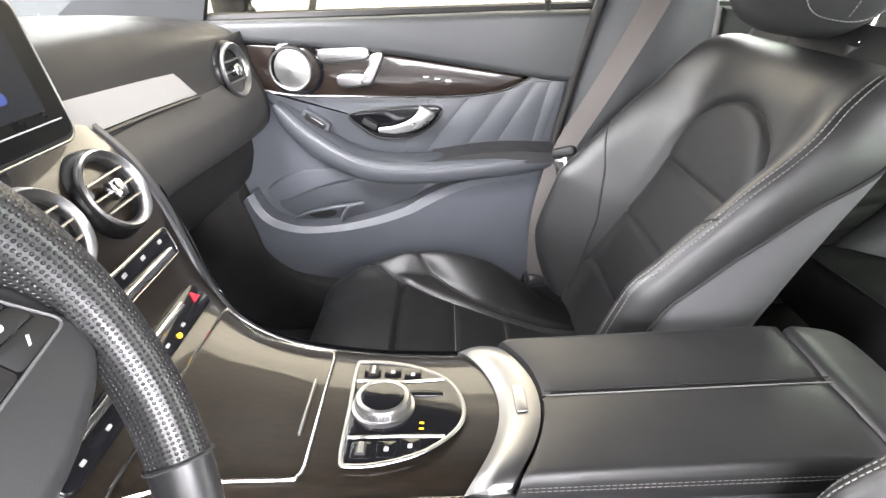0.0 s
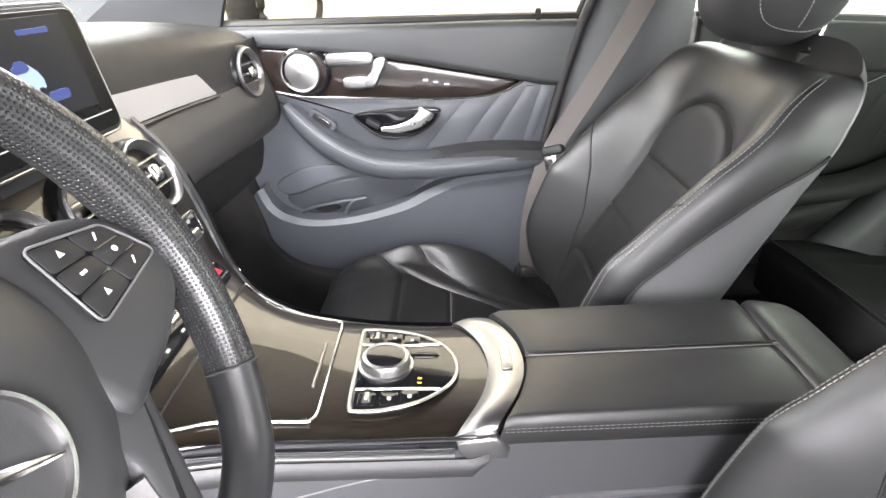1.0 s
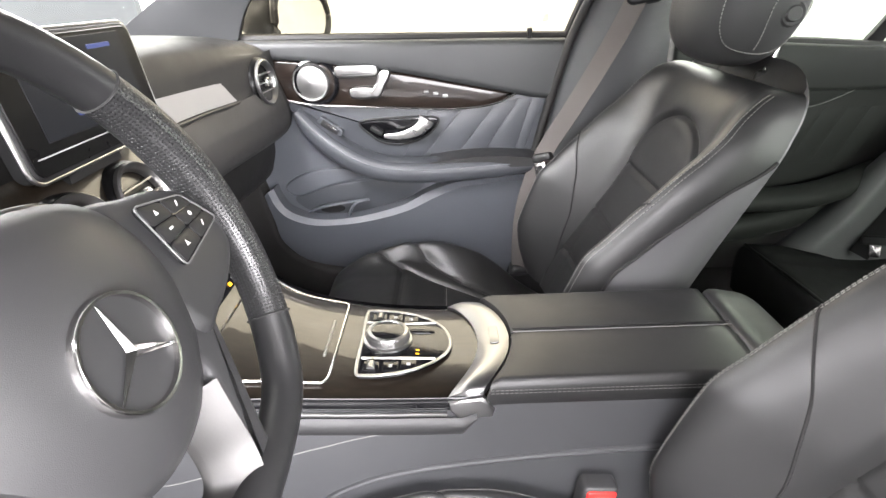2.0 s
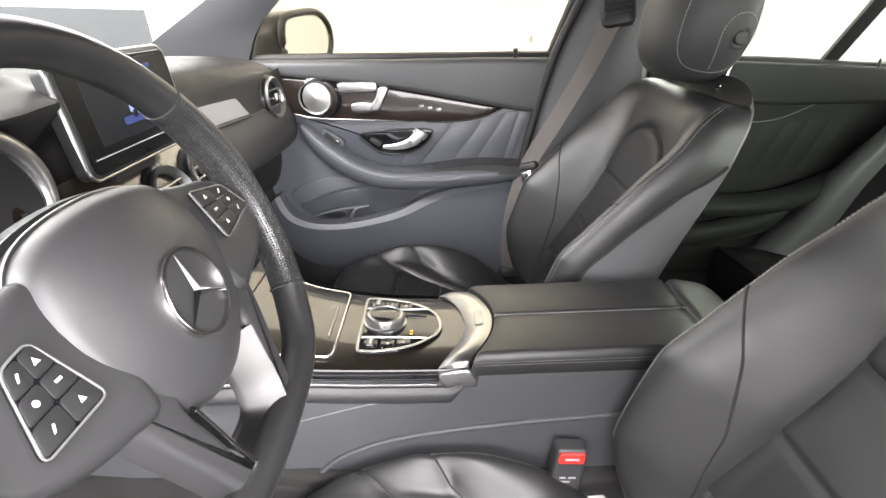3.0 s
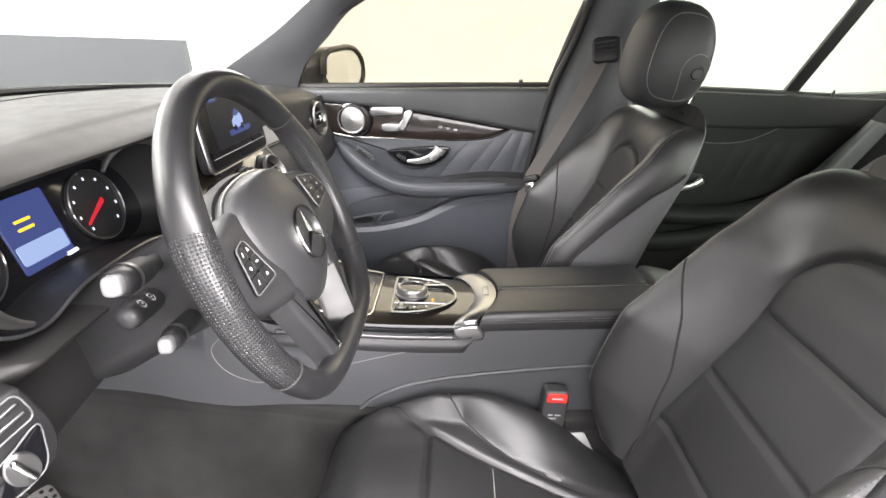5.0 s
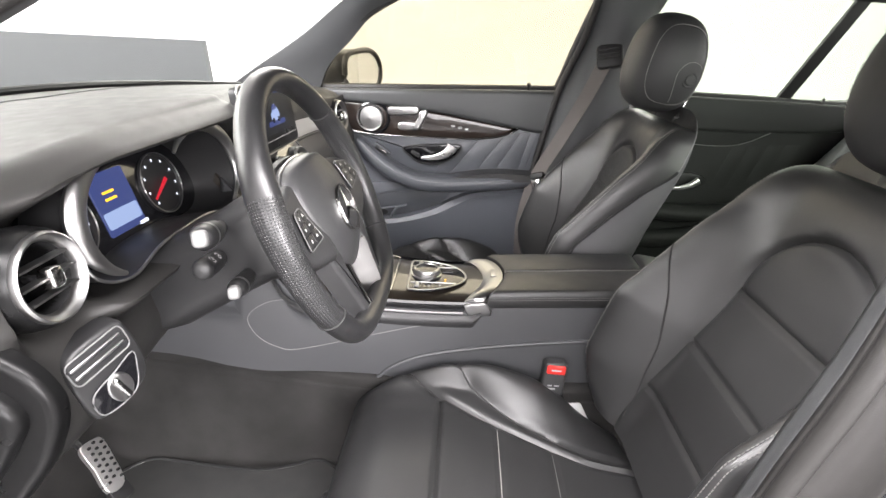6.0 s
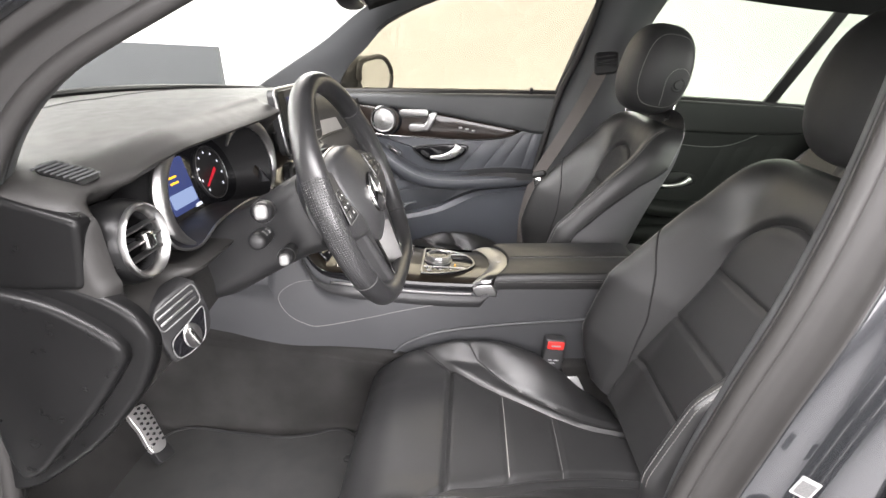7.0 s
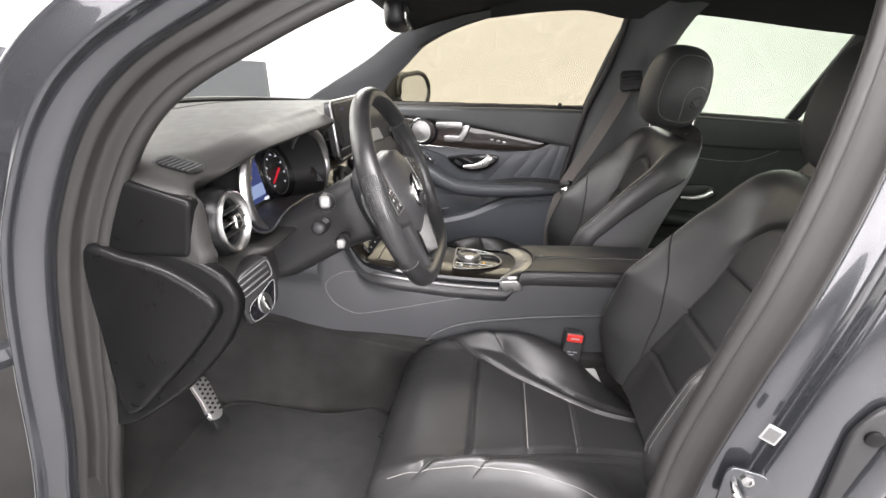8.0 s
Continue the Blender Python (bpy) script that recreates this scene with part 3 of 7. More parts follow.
def front_door():
    d = thing("door_front_passenger", "closed dark grey front passenger door with wood veneer", "car door", (0, 0, 0))
    # panel behind everything
    back = [(-0.62, 0.40), (0.17, 0.40)] + list(reversed(DOOR_REAR)) + [(0.345, 1.118), (-0.30, 1.140), (-0.62, 1.150)]
    part("door_panel", plate(back, on_side(0.775), 0.03, 0.004), DOOR_GREY, d, "dark grey plastic door lining")
    # upper padded cap with the lip at the glass
    low = curve2(VEN_TOP, 6)
    cap = [(-0.60, 1.125)] + [(-0.60, 1.10)] + low + curve2([(0.214, 0.985), (0.26, 0.974), (0.318, 0.968)], 4)[1:] + [(0.346, 1.098), (0.335, 1.110), (0.15, 1.118), (-0.10, 1.125), (-0.35, 1.135), (-0.60, 1.145)]
    part("upper_cap", plate(cap, on_side(0.745), 0.036, 0.016, 5), DOOR_CAP, d, "dark grey padded upper door cap", 30)
    part("window_sill", tube([(x, 0.752, lerp(1.146, 1.112, (x + 0.6) / 0.945)) for x in spread(-0.6, 0.345, 10)], 0.012, 8), RUBBER, d, "black rubber window strip")
    # veneer and its bright lower edge
    ven = curve2(VEN_LOW, 6) + list(reversed(curve2(VEN_TOP, 6)))[1:]
    part("veneer", plate(ven, on_side(0.745), 0.024, 0.006, 3), VENEER_DOOR, d, "glossy dark brown wood veneer wave")
    part("veneer_edge", tube(on_door(curve2(VEN_LOW, 6), 0.717), 0.0028, 8), CHROME, d, "thin chrome edge strip")
    o = [(-0.62, 0.37), (0.20, 0.37), (0.20, 0.44)] + curve2([(0.0, 0.452), (-0.20, 0.478), (-0.37, 0.530), (-0.445, 0.60), (-0.458, 0.67), (-0.470, 0.74)], 5) + [(-0.50, 0.90), (-0.62, 0.90)]
    part("lower_edge", plate(o, on_side(0.745), 0.060, 0.012, 3), CARPET, d, "dark lower edge of the door lining")
    # loudspeaker in the veneer
    sp = on_side(0.722) @ Matrix.Translation((-0.300, 1.036, 0))
    s = part("loudspeaker", lathe([(0.047, -0.01), (0.047, 0.006), (0.044, 0.010), (0.041, 0.008), (0.040, 0.004), (0.0, 0.012)], sp, 40), GRILLE, d, "round brushed metal loudspeaker grille")
    holes = bmesh.new()
    for i in range(9):
        for k in range(max(1, 6 * i)):
            a = 2 * math.pi * k / max(1, 6 * i)
            r = 0.0042 * i
            lathe([(0.0009, 0), (0.0009, 0.0006), (0.0, 0.0007)], sp @ Matrix.Translation((r * math.cos(a), r * math.sin(a), 0.0118 - 0.0078 * r / 0.04)), 5, holes)
    tagged(part("grille_holes", holes, PLASTIC_BLACK, s), kind="stuff")
    part("speaker_surround", lathe([(0.060, -0.006), (0.058, 0.006), (0.052, 0.009), (0.047, 0.004), (0.047, -0.006)], sp @ Matrix.Translation((0.012, -0.001, 0)), 40), GLOSS_BLACK, d, "gloss black ring")
    # seat adjusting switches shaped like a small seat
    m = on_side(0.722)
    c = part("seat_switch", plate(rect(0.110, 0.030, 0.013, cx=-0.182, cy=1.058), m, 0.014, 0.005), SATIN, d, "silver memory switch bar")
    part("memory_line", plate(rect(0.08, 0.0012, 0.0004, cx=-0.182, cy=1.052), m, 0.0146, 0.0003, 1), PLASTIC_BLACK, c)
    o = [(x - 0.050, y) for x, y in curve2([(-0.155, 1.003), (-0.150, 1.017), (-0.12, 1.021), (-0.085, 1.016), (-0.082, 1.004), (-0.09, 0.994), (-0.12, 0.990), (-0.148, 0.993)], 4, True)]
    part("seat_switch", plate(o, m, 0.016, 0.005), SATIN, d, "silver cushion shaped seat switch")
    o = [(x - 0.058, y - 0.008) for x, y in curve2([(-0.096, 1.012), (-0.077, 1.038), (-0.067, 1.062), (-0.045, 1.068), (-0.040, 1.056), (-0.055, 1.028), (-0.070, 1.004), (-0.086, 1.000)], 4, True)]
    part("seat_switch", plate(o, m, 0.017, 0.005), SATIN, d, "silver backrest shaped seat switch")
    for k in range(3):
        part("memory_button", plate(rect(0.014, 0.008, 0.003, cx=-0.012 + 0.024 * k, cy=1.000 - 0.006 * k), m, 0.006, 0.002), SATIN, d, "small silver memory button")
    # middle panel with slanting pleats
    mid = curve2(VEN_LOW, 6) + [(0.262, 0.978), (0.305, 0.972), (0.262, 0.80), (0.20, 0.785), (-0.05, 0.79), (-0.20, 0.82), (-0.31, 0.90), (-0.36, 0.96)]
    part("middle_panel", plate(mid, on_side(0.752), 0.022, 0.006), DOOR_SOFT, d, "dark grey leatherette middle panel")
    folds = [(-0.075, -0.010), (-0.018, 0.079), (0.072, 0.165), (0.141, 0.226), (0.224, 0.260), (0.250, 0.292)]
    for (a, b), (c, e) in zip(folds, folds[1:]):
        ta, tb = table(VEN_LOW, b) - 0.006, table(VEN_LOW, e) - 0.006
        part("pleat", plate([(a - 0.008, 0.832), (c - 0.011, 0.832), (e - 0.003, min(tb, 0.972)), (b, min(ta, 0.972))], on_side(0.7315), 0.0035, 0.0022, 2), DOOR_SOFT, d)
    # latch recess and bright handle
    o = curve2([(-0.190, 0.930), (-0.10, 0.938), (0.005, 0.934), (0.012, 0.915), (-0.02, 0.885), (-0.07, 0.868), (-0.13, 0.872), (-0.165, 0.895)], 5, True)
    part("handle_bowl", plate(o, on_side(0.734), 0.010, 0.004), GLOSS_BLACK, d, "black handle recess")
    part("bowl_rim", tube(on_door(o, 0.724), 0.003, 6, closed=True), PLASTIC_BLACK, d)
    hp = [(-0.128, 0.712, 0.893), (-0.085, 0.706, 0.894), (-0.045, 0.700, 0.906), (-0.022, 0.700, 0.922), (-0.014, 0.702, 0.934)]
    part("door_handle", tube(spline(hp, 8), lambda f: 0.005 + 0.016 * f ** 0.8, 14, flat=0.5, up=(0, 1, 0)), HANDLE_SILVER, d, "silver curved door release handle")
    part("lock_switch", plate(rect(0.036, 0.014, 0.005), on_side(0.722) @ Matrix.Translation((-0.148, 0.906, 0)) @ pose(0, 0, 0, 0, 0, -35), 0.007, 0.002), PLASTIC_BLACK, d, "black lock switch")
    # sweeping armrest with the window switch pod
    path = spline([(-0.350, 0.705, 0.965), (-0.320, 0.690, 0.925), (-0.270, 0.672, 0.880), (-0.205, 0.655, 0.840), (-0.13, 0.645, 0.815), (-0.02, 0.640, 0.808), (0.12, 0.645, 0.810), (0.262, 0.660, 0.812)], 8)
    loops = []
    for i, p in enumerate(path):
        f = i / (len(path) - 1)
        a = path[max(0, i - 1)]
        b = path[min(len(path) - 1, i + 1)]
        t = (b - a).normalized()
        inw = Vector((0, -1, 0))
        up = inw.cross(t).normalized()
        up = up if up.z > 0 else -up
        hh = table([(0, 0.010), (0.1, 0.022), (0.4, 0.030), (0.9, 0.030), (0.97, 0.024), (1, 0.014)], f)
        loop = []
        for k in range(20):
            ang = 2 * math.pi * k / 20
            ca, sa = math.cos(ang), math.sin(ang)
            loop.append(p + inw * (0.045 * math.copysign(abs(ca) ** 0.7, ca) - 0.040) + up * hh * math.copysign(abs(sa) ** 0.75, sa))
        loops.append(loop)
    arm = part("armrest", loft(loops), DOOR_SOFT, d, "dark grey padded door armrest", 60)
    part("stitching", stitches([l[3] + Vector((0, 0, 0.0006)) for l in loops[3:]]), SEAM_SHADE_THREAD, arm)
    part("piping", tube([l[1] for l in loops[2:]], 0.0014, 6), DOOR_GREY, arm)
    part("armrest_pad", loft([[Vector((x, y, 0.836 + 0.010 * math.sin(math.pi * min(1, max(0, (x - 0.0) / 0.26))) - 0.10 * (y - 0.688) ** 2 * 10 * 0.3)) for y in spread(0.648, 0.74, 10)] + [Vector((x, y, 0.815)) for y in spread(0.74, 0.648, 4)] for x in spread(-0.01, 0.265, 20)]), LEATHER, d, "padded black elbow rest", 50)
    ws_ = on_side(0.716) @ Matrix.Translation((-0.268, 0.922, 0)) @ pose(0, 0, 0, 0, 0, -38)
    part("switch_bezel", plate(rect(0.070, 0.026, 0.009), ws_, 0.004, 0.002, back=0.016), DOOR_SOFT, d, "dark grey bezel of the window switch", 50)
    part("window_switch", plate(rect(0.050, 0.017, 0.005), ws_, 0.006, 0.002), PLASTIC_BLACK, d, "black window switch with chrome lip")
    part("switch_lip", plate(rect(0.030, 0.004, 0.0015, cx=0.004, cy=0.004), ws_, 0.009, 0.001), CHROME, d)
    # lower lining: light sweep, pocket and bottle holder
    sweep_top = [(-0.444, 0.765), (-0.430, 0.722), (-0.40, 0.690), (-0.33, 0.668), (-0.22, 0.672), (-0.10, 0.700), (-0.02, 0.738), (0.06, 0.762), (0.16, 0.772), (0.256, 0.777)]
    sweep_low = [(-0.472, 0.745), (-0.458, 0.698), (-0.42, 0.655), (-0.34, 0.632), (-0.21, 0.636), (-0.08, 0.662), (0.01, 0.700), (0.07, 0.728), (0.16, 0.742), (0.250, 0.748)]
    part("lower_sweep", loft([[Vector((a.x, y, a.y)) for a in spline([(p, q, 0) for p, q in pts], 6)] for pts, y in ((sweep_top, 0.742), (sweep_top, 0.700), ([((a + c) / 2, (b + e) / 2 + 0.004) for (a, b), (c, e) in zip(sweep_top, sweep_low)], 0.690), (sweep_low, 0.696), ([(p, q - 0.10) for p, q in sweep_low], 0.705), ([(p + 0.02, 0.50) for p, q in sweep_low], 0.725), ([(p + 0.02, 0.42) for p, q in sweep_low], 0.735))], closed=False), DOOR_GREY, d, "grey plastic lower lining with a raised sweep", 35)
    # a flat panel whose darker colour gives the pocket's inner shade
    part("pocket", plate(curve2([(-0.40, 0.705), (-0.38, 0.735), (-0.28, 0.752), (-0.15, 0.765), (-0.03, 0.775), (-0.04, 0.735), (-0.11, 0.695), (-0.22, 0.668), (-0.33, 0.664)], 5, True), on_side(0.748), 0.004, 0.002), DOOR_SOFT, d, "flat dark panel standing in for the shaded open door pocket")
    part("pocket_flap", plate(curve2([(-0.39, 0.725), (-0.28, 0.757), (-0.15, 0.773), (-0.02, 0.780), (-0.02, 0.80), (-0.18, 0.80), (-0.33, 0.80), (-0.42, 0.76)], 5, True), on_side(0.752), 0.016, 0.006), DOOR_GREY, d, "grey lining above the pocket")
    # a flat black disc paints the shade of the bottle hollow
    part("bottle_cup_shade", plate(disc(0.036, 24, -0.300, 0.682, 0.013), on_side(0.744), 0.003, 0.002), PLASTIC_BLACK, d, "flat black disc standing in for the shaded bottle holder hollow")
    for pts in (((-0.375, 0.738, 0.672), (-0.335, 0.728, 0.692), (-0.27, 0.722, 0.706), (-0.20, 0.724, 0.712)), ((-0.252, 0.722, 0.662), (-0.244, 0.716, 0.686), (-0.224, 0.718, 0.708), (-0.19, 0.724, 0.714))):
        part("bottle_ring", tube(spline(pts, 8), 0.006, 8, flat=0.7), DOOR_GREY, d, "grey bottle holder arch")
    mark = bmesh.new()
    for k in range(5):
        plate(rect(0.020 - 0.003 * k, 0.0016, 0.0004, cx=0.288, cy=1.150 + 0.0042 * k), Matrix(((1, 0, 0, 0), (0, -0.33, -1, 0.757 + 0.33 * 1.11), (0, 1, 0, 0), (0, 0, 0, 1))), 0.0006, 0.0002, 1, mark)
    part("glass_mark", mark, PRINT, d, "small grey maker mark on the glass")
    part("lock_pin", lathe([(0.016, -0.030), (0.015, -0.006), (0.011, 0.000), (0.0055, 0.003), (0.005, 0.020), (0.0068, 0.023), (0.006, 0.031), (0.0, 0.032)], Matrix.Translation((0.247, 0.728, 1.106)), 16), PLASTIC_BLACK, d, "small black lock pin")
    # window glass with its frame
    win = curve2([(-0.52, 1.22), (-0.36, 1.315), (-0.169, 1.410), (0.043, 1.465), (0.247, 1.485), (0.400, 1.480), (0.446, 1.462), (0.455, 1.430)], 5) + [(0.335, 1.11), (0.0, 1.10), (-0.42, 1.12), (-0.53, 1.12)]
    lean = Matrix(((1, 0, 0, 0), (0, -0.33, -1, 0.760 + 0.33 * 1.11), (0, 1, 0, 0), (0, 0, 0, 1)))
    g = part("window_pane", plate(win, lean, 0.004, 0.001, 1), GLASS_SIDE, d, "lightly tinted side window pane")
    g.visible_shadow = False
    fr = [lean @ Vector((a, b, 0.004)) for a, b in win[:36]]
    part("window_frame", tube(fr, 0.013, 8), PLASTIC_BLACK, d, "black window frame")
    part("window_frame", tube([lean @ Vector((a, b, 0.006)) for a, b in ((0.462, 1.43), (0.40, 1.27), (0.345, 1.11))], 0.014, 8), PLASTIC_BLACK, d, "black window frame")
    sail = [(-0.60, 1.13), (-0.470, 1.13), (-0.440, 1.19), (-0.395, 1.245), (-0.345, 1.285), (-0.40, 1.275), (-0.52, 1.20), (-0.60, 1.15)]
    part("mirror_sail", plate(sail, lean, 0.014, 0.006), PLASTIC_BLACK, d, "black triangular mirror cover")
    return d


front_door()


def door_mirror():
    d = thing("door_mirror", "dark outside mirror with bright glass on the passenger door", "door mirror", (-0.388, 1.0, 1.166))
    m = pose(0, 0, 0, 0, 0, -20)
    part("mirror_housing", blob((0.070, 0.142, 0.090), m @ Matrix.Translation((-0.045, 0, 0)), 0.7, 40, 20), PLASTIC_BLACK, d, "black mirror housing")
    gm = m @ Matrix(((0, 0, 1, 0.027), (1, 0, 0, 0), (0, 1, 0, 0), (0, 0, 0, 1)))
    part("mirror_glass", plate(curve2([(-0.130, -0.050), (-0.11, -0.068), (-0.02, -0.076), (0.06, -0.067), (0.108, -0.035), (0.122, 0.005), (0.108, 0.045), (0.06, 0.076), (-0.02, 0.080), (-0.12, 0.058)], 6, True), gm, 0.004, 0.001, 1), MIRROR, d, "silvered mirror glass")
    part("mirror_rim", tube([gm @ Vector((a * 1.03, b * 1.03, 0.002)) for a, b in curve2([(-0.130, -0.050), (-0.11, -0.068), (-0.02, -0.076), (0.06, -0.067), (0.108, -0.035), (0.122, 0.005), (0.108, 0.045), (0.06, 0.076), (-0.02, 0.080), (-0.12, 0.058)], 6, True)], 0.011, 8, closed=True), PLASTIC_BLACK, d, "black mirror rim")
    part("mirror_arm", tube([(-0.05, -0.08, -0.07), (-0.06, -0.16, -0.075), (-0.09, -0.24, -0.06)], 0.024, 10), PLASTIC_BLACK, d)
    return d


door_mirror()


def rear_door():
    d = thing("door_rear_passenger", "closed dark rear passenger door with silver handle", "car door", (0, 0, 0))
    back = [(0.60, 0.40), (0.98, 0.40), (1.12, 0.60), (1.26, 0.80), (1.40, 1.01), (1.42, 1.04), (0.60, 1.103)]
    part("door_panel", plate(back, on_side(0.765), 0.03, 0.01), REAR_BLACK, d, "black plastic door lining")
    part("upper_cap", plate([(0.60, 0.985), (1.0, 0.955), (1.30, 0.95), (1.41, 1.030), (0.60, 1.098)], on_side(0.742), 0.03, 0.014, 4), REAR_BLACK, d, "black padded upper cap")
    ven = curve2([(0.60, 0.972), (0.80, 0.925), (0.95, 0.915), (1.05, 0.945), (1.10, 0.975)], 5)
    part("veneer", plate(ven + [(0.60, 0.99)], on_side(0.742), 0.02, 0.005), REAR_BLACK, d, "dark trim strip")
    part("veneer_edge", tube(on_door(ven, 0.720), 0.0014, 6), SEAM_GREY, d, "thin edge strip")
    arm = spline([(0.62, 0.67, 0.715), (0.80, 0.655, 0.695), (1.0, 0.66, 0.70), (1.18, 0.69, 0.745)], 6)
    part("armrest", tube(arm, 0.042, 14, flat=0.75), REAR_BLACK, d, "black padded door armrest")
    sw = spline([(0.62, 0.71, 0.58), (0.80, 0.70, 0.585), (0.95, 0.70, 0.61), (1.10, 0.71, 0.65)], 6)
    part("lower_sweep", tube(sw, 0.028, 12, flat=1.3), REAR_BLACK, d, "black plastic sweep over the pocket")
    for k in range(4):
        part("pleat", plate([(0.90 + 0.06 * k, 0.76), (0.952 + 0.06 * k, 0.76), (1.012 + 0.06 * k, 0.91), (0.96 + 0.06 * k, 0.91)], on_side(0.738), 0.0035, 0.003, 3), REAR_BLACK, d)
    hp = spline([(0.735, 0.705, 0.774), (0.780, 0.70, 0.772), (0.820, 0.697, 0.782), (0.848, 0.70, 0.798)], 6)
    part("handle_bowl", plate(disc(0.085, 28, 0.80, 0.788, 0.034), on_side(0.735), 0.010, 0.004), PLASTIC_BLACK, d, "black handle recess")
    part("door_handle", tube(hp, lambda f: 0.005 + 0.009 * f, 12, flat=0.6, up=(0, 1, 0)), HANDLE_SILVER, d, "silver curved door release handle")
    lean = Matrix(((1, 0, 0, 0), (0, -0.33, -1, 0.760 + 0.33 * 1.11), (0, 1, 0, 0), (0, 0, 0, 1)))
    win = [(0.60, 1.08), (1.10, 1.03), (1.245, 1.40), (1.0, 1.45), (0.74, 1.47), (0.64, 1.44)]
    for o, n in ((win, "window_pane"), ([(1.105, 1.03), (1.46, 1.00), (1.56, 1.18), (1.57, 1.32), (1.25, 1.41)], "quarter_pane")):
        g = part(n, plate(o, lean, 0.004, 0.001, 1), GLASS_TINT, d, "lightly tinted rear window pane")
        g.visible_shadow = False
    part("window_divider", plate([(1.078, 1.03), (1.125, 1.03), (1.275, 1.40), (1.228, 1.40)], lean, 0.014, 0.005), PLASTIC_BLACK, d, "black upright window divider")
    part("window_sill", tube([(0.6, 0.748, 1.098), (1.0, 0.748, 1.066), (1.42, 0.748, 1.022)], 0.012, 8), RUBBER, d)
    part("lock_pin", lathe([(0.011, -0.002), (0.0045, 0.003), (0.004, 0.020), (0.0, 0.026)], Matrix.Translation((1.225, 0.73, 1.042)), 10), PLASTIC_BLACK, d)
    return d


rear_door()
strip("rear_pillar_trim", [(1.42, 0.74, 1.05), (1.52, 0.70, 1.18), (1.54, 0.66, 1.28), (1.34, 0.655, 1.37)], [(2.0, 0.72, 1.0), (2.0, 0.70, 1.16), (2.0, 0.66, 1.28), (1.9, 0.60, 1.38)], (0, -1, 0), HEADLINER, "dark rear pillar trim", "pillar")
structure("rear_side_trim", box_bm((1.10, 0.745, 0.36), (2.02, 0.79, 1.05)), PILLAR, "dark trim of the load bay side", "trim")
structure("rear_side_trim", box_bm((0.62, -0.79, 0.36), (2.02, -0.745, 1.05)), PILLAR, "dark trim of the rear door and load bay side", "trim")


# ---- rear bench ----
def rear_bench():
    b = thing("rear_bench", "black leather rear bench with grey side bolster", "rear seat", (0, 0, 0))
    loops = []
    for y in spread(-0.69, 0.69, 67):
        e = smooth(0.72, 0.64, abs(y))
        g = groove(abs(y) - 0.17, 0.008, 0.012) + groove(abs(y) - 0.56, 0.008, 0.012)
        pts = [(0.86, 0.40), (0.855, 0.50 + g), (0.875, 0.555 * e + 0.53 * (1 - e) + g), (0.95, 0.552 * e + 0.53 * (1 - e) + g), (1.15, 0.525 + g), (1.36, 0.52), (1.36, 0.42)]
        loops.append([Vector((p.x, y, p.y)) for p in spline([(a, c, 0) for a, c in pts], 5)])
    part("bench_cushion", loft(loops), HEAD_LEATHER, b, "black leather bench cushion", 60)
    loops = []
    for y in spread(-0.66, 0.66, 67):
        g = groove(abs(y) - 0.17, 0.008, 0.012) + groove(abs(y) - 0.52, 0.008, 0.012)
        bol = 0.09 * smooth(0.50, 0.58, abs(y))
        pts = [(1.33 - bol - g, 0.50), (1.36 - bol - g, 0.62), (1.42 - bol - g, 0.80), (1.50 - g, 1.00), (1.56, 1.06), (1.63, 1.05), (1.55, 0.62), (1.50, 0.45)]
        loops.append([Vector((p.x, y, p.y)) for p in spline([(a, c, 0) for a, c in pts], 5)])
    part("bench_backrest", loft(loops), HEAD_LEATHER, b, "black leather bench backrest", 60)
    for y in (-0.38, 0.38):
        part("head_restraint", blob((0.06, 0.13, 0.085), pose(1.585, y, 1.14, 0, 14, 0), 0.55), LEATHER, b, "black leather rear head restraint")
    loops = []
    for outer_edge, inner_edge in zip(spline([(0.955, 0.685, 0.535), (1.06, 0.685, 0.648), (1.132, 0.685, 0.75), (1.225, 0.685, 0.855), (1.32, 0.67, 0.97)], 6), spline([(1.04, 0.60, 0.545), (1.09, 0.60, 0.635), (1.145, 0.60, 0.756), (1.205, 0.60, 0.855), (1.29, 0.60, 0.98)], 6)):
        mid = (outer_edge + inner_edge) / 2
        ring = [outer_edge + Vector((0.05, 0.02, -0.02)), outer_edge, outer_edge.lerp(mid, 0.5) + Vector((-0.016, -0.006, 0.010)), mid + Vector((-0.022, -0.010, 0.014)), inner_edge.lerp(mid, 0.5) + Vector((-0.016, -0.012, 0.010)), inner_edge, inner_edge + Vector((0.06, 0.0, -0.02)), inner_edge + Vector((0.22, 0.02, -0.05)), outer_edge + Vector((0.26, 0.02, -0.05))]
        loops.append(spline(ring, 3, True))
    part("side_bolster", loft(loops), SEAT_SIDE, b, "grey green padded outer side bolster", 60)
    part("front_piping", tube(spline([(0.868, -0.68, 0.546), (0.866, -0.3, 0.566), (0.866, 0.3, 0.566), (0.868, 0.68, 0.546)], 8), 0.004, 8), LEATHER, b, "piped front edge")
    return b


rear_bench()


def ribbon(path, width, across, thick=0.0012, bm=None):
    a = Vector(across)
    loops = []
    for i, p in enumerate(path):
        t = (path[min(i + 1, len(path) - 1)] - path[max(0, i - 1)]).normalized()
        s = (a - t * a.dot(t)).normalized() * width / 2
        n = s.cross(t).normalized() * thick
        loops.append([p + s + n, p - s + n, p - s - n, p + s - n])
    return loft(loops, bm=bm)


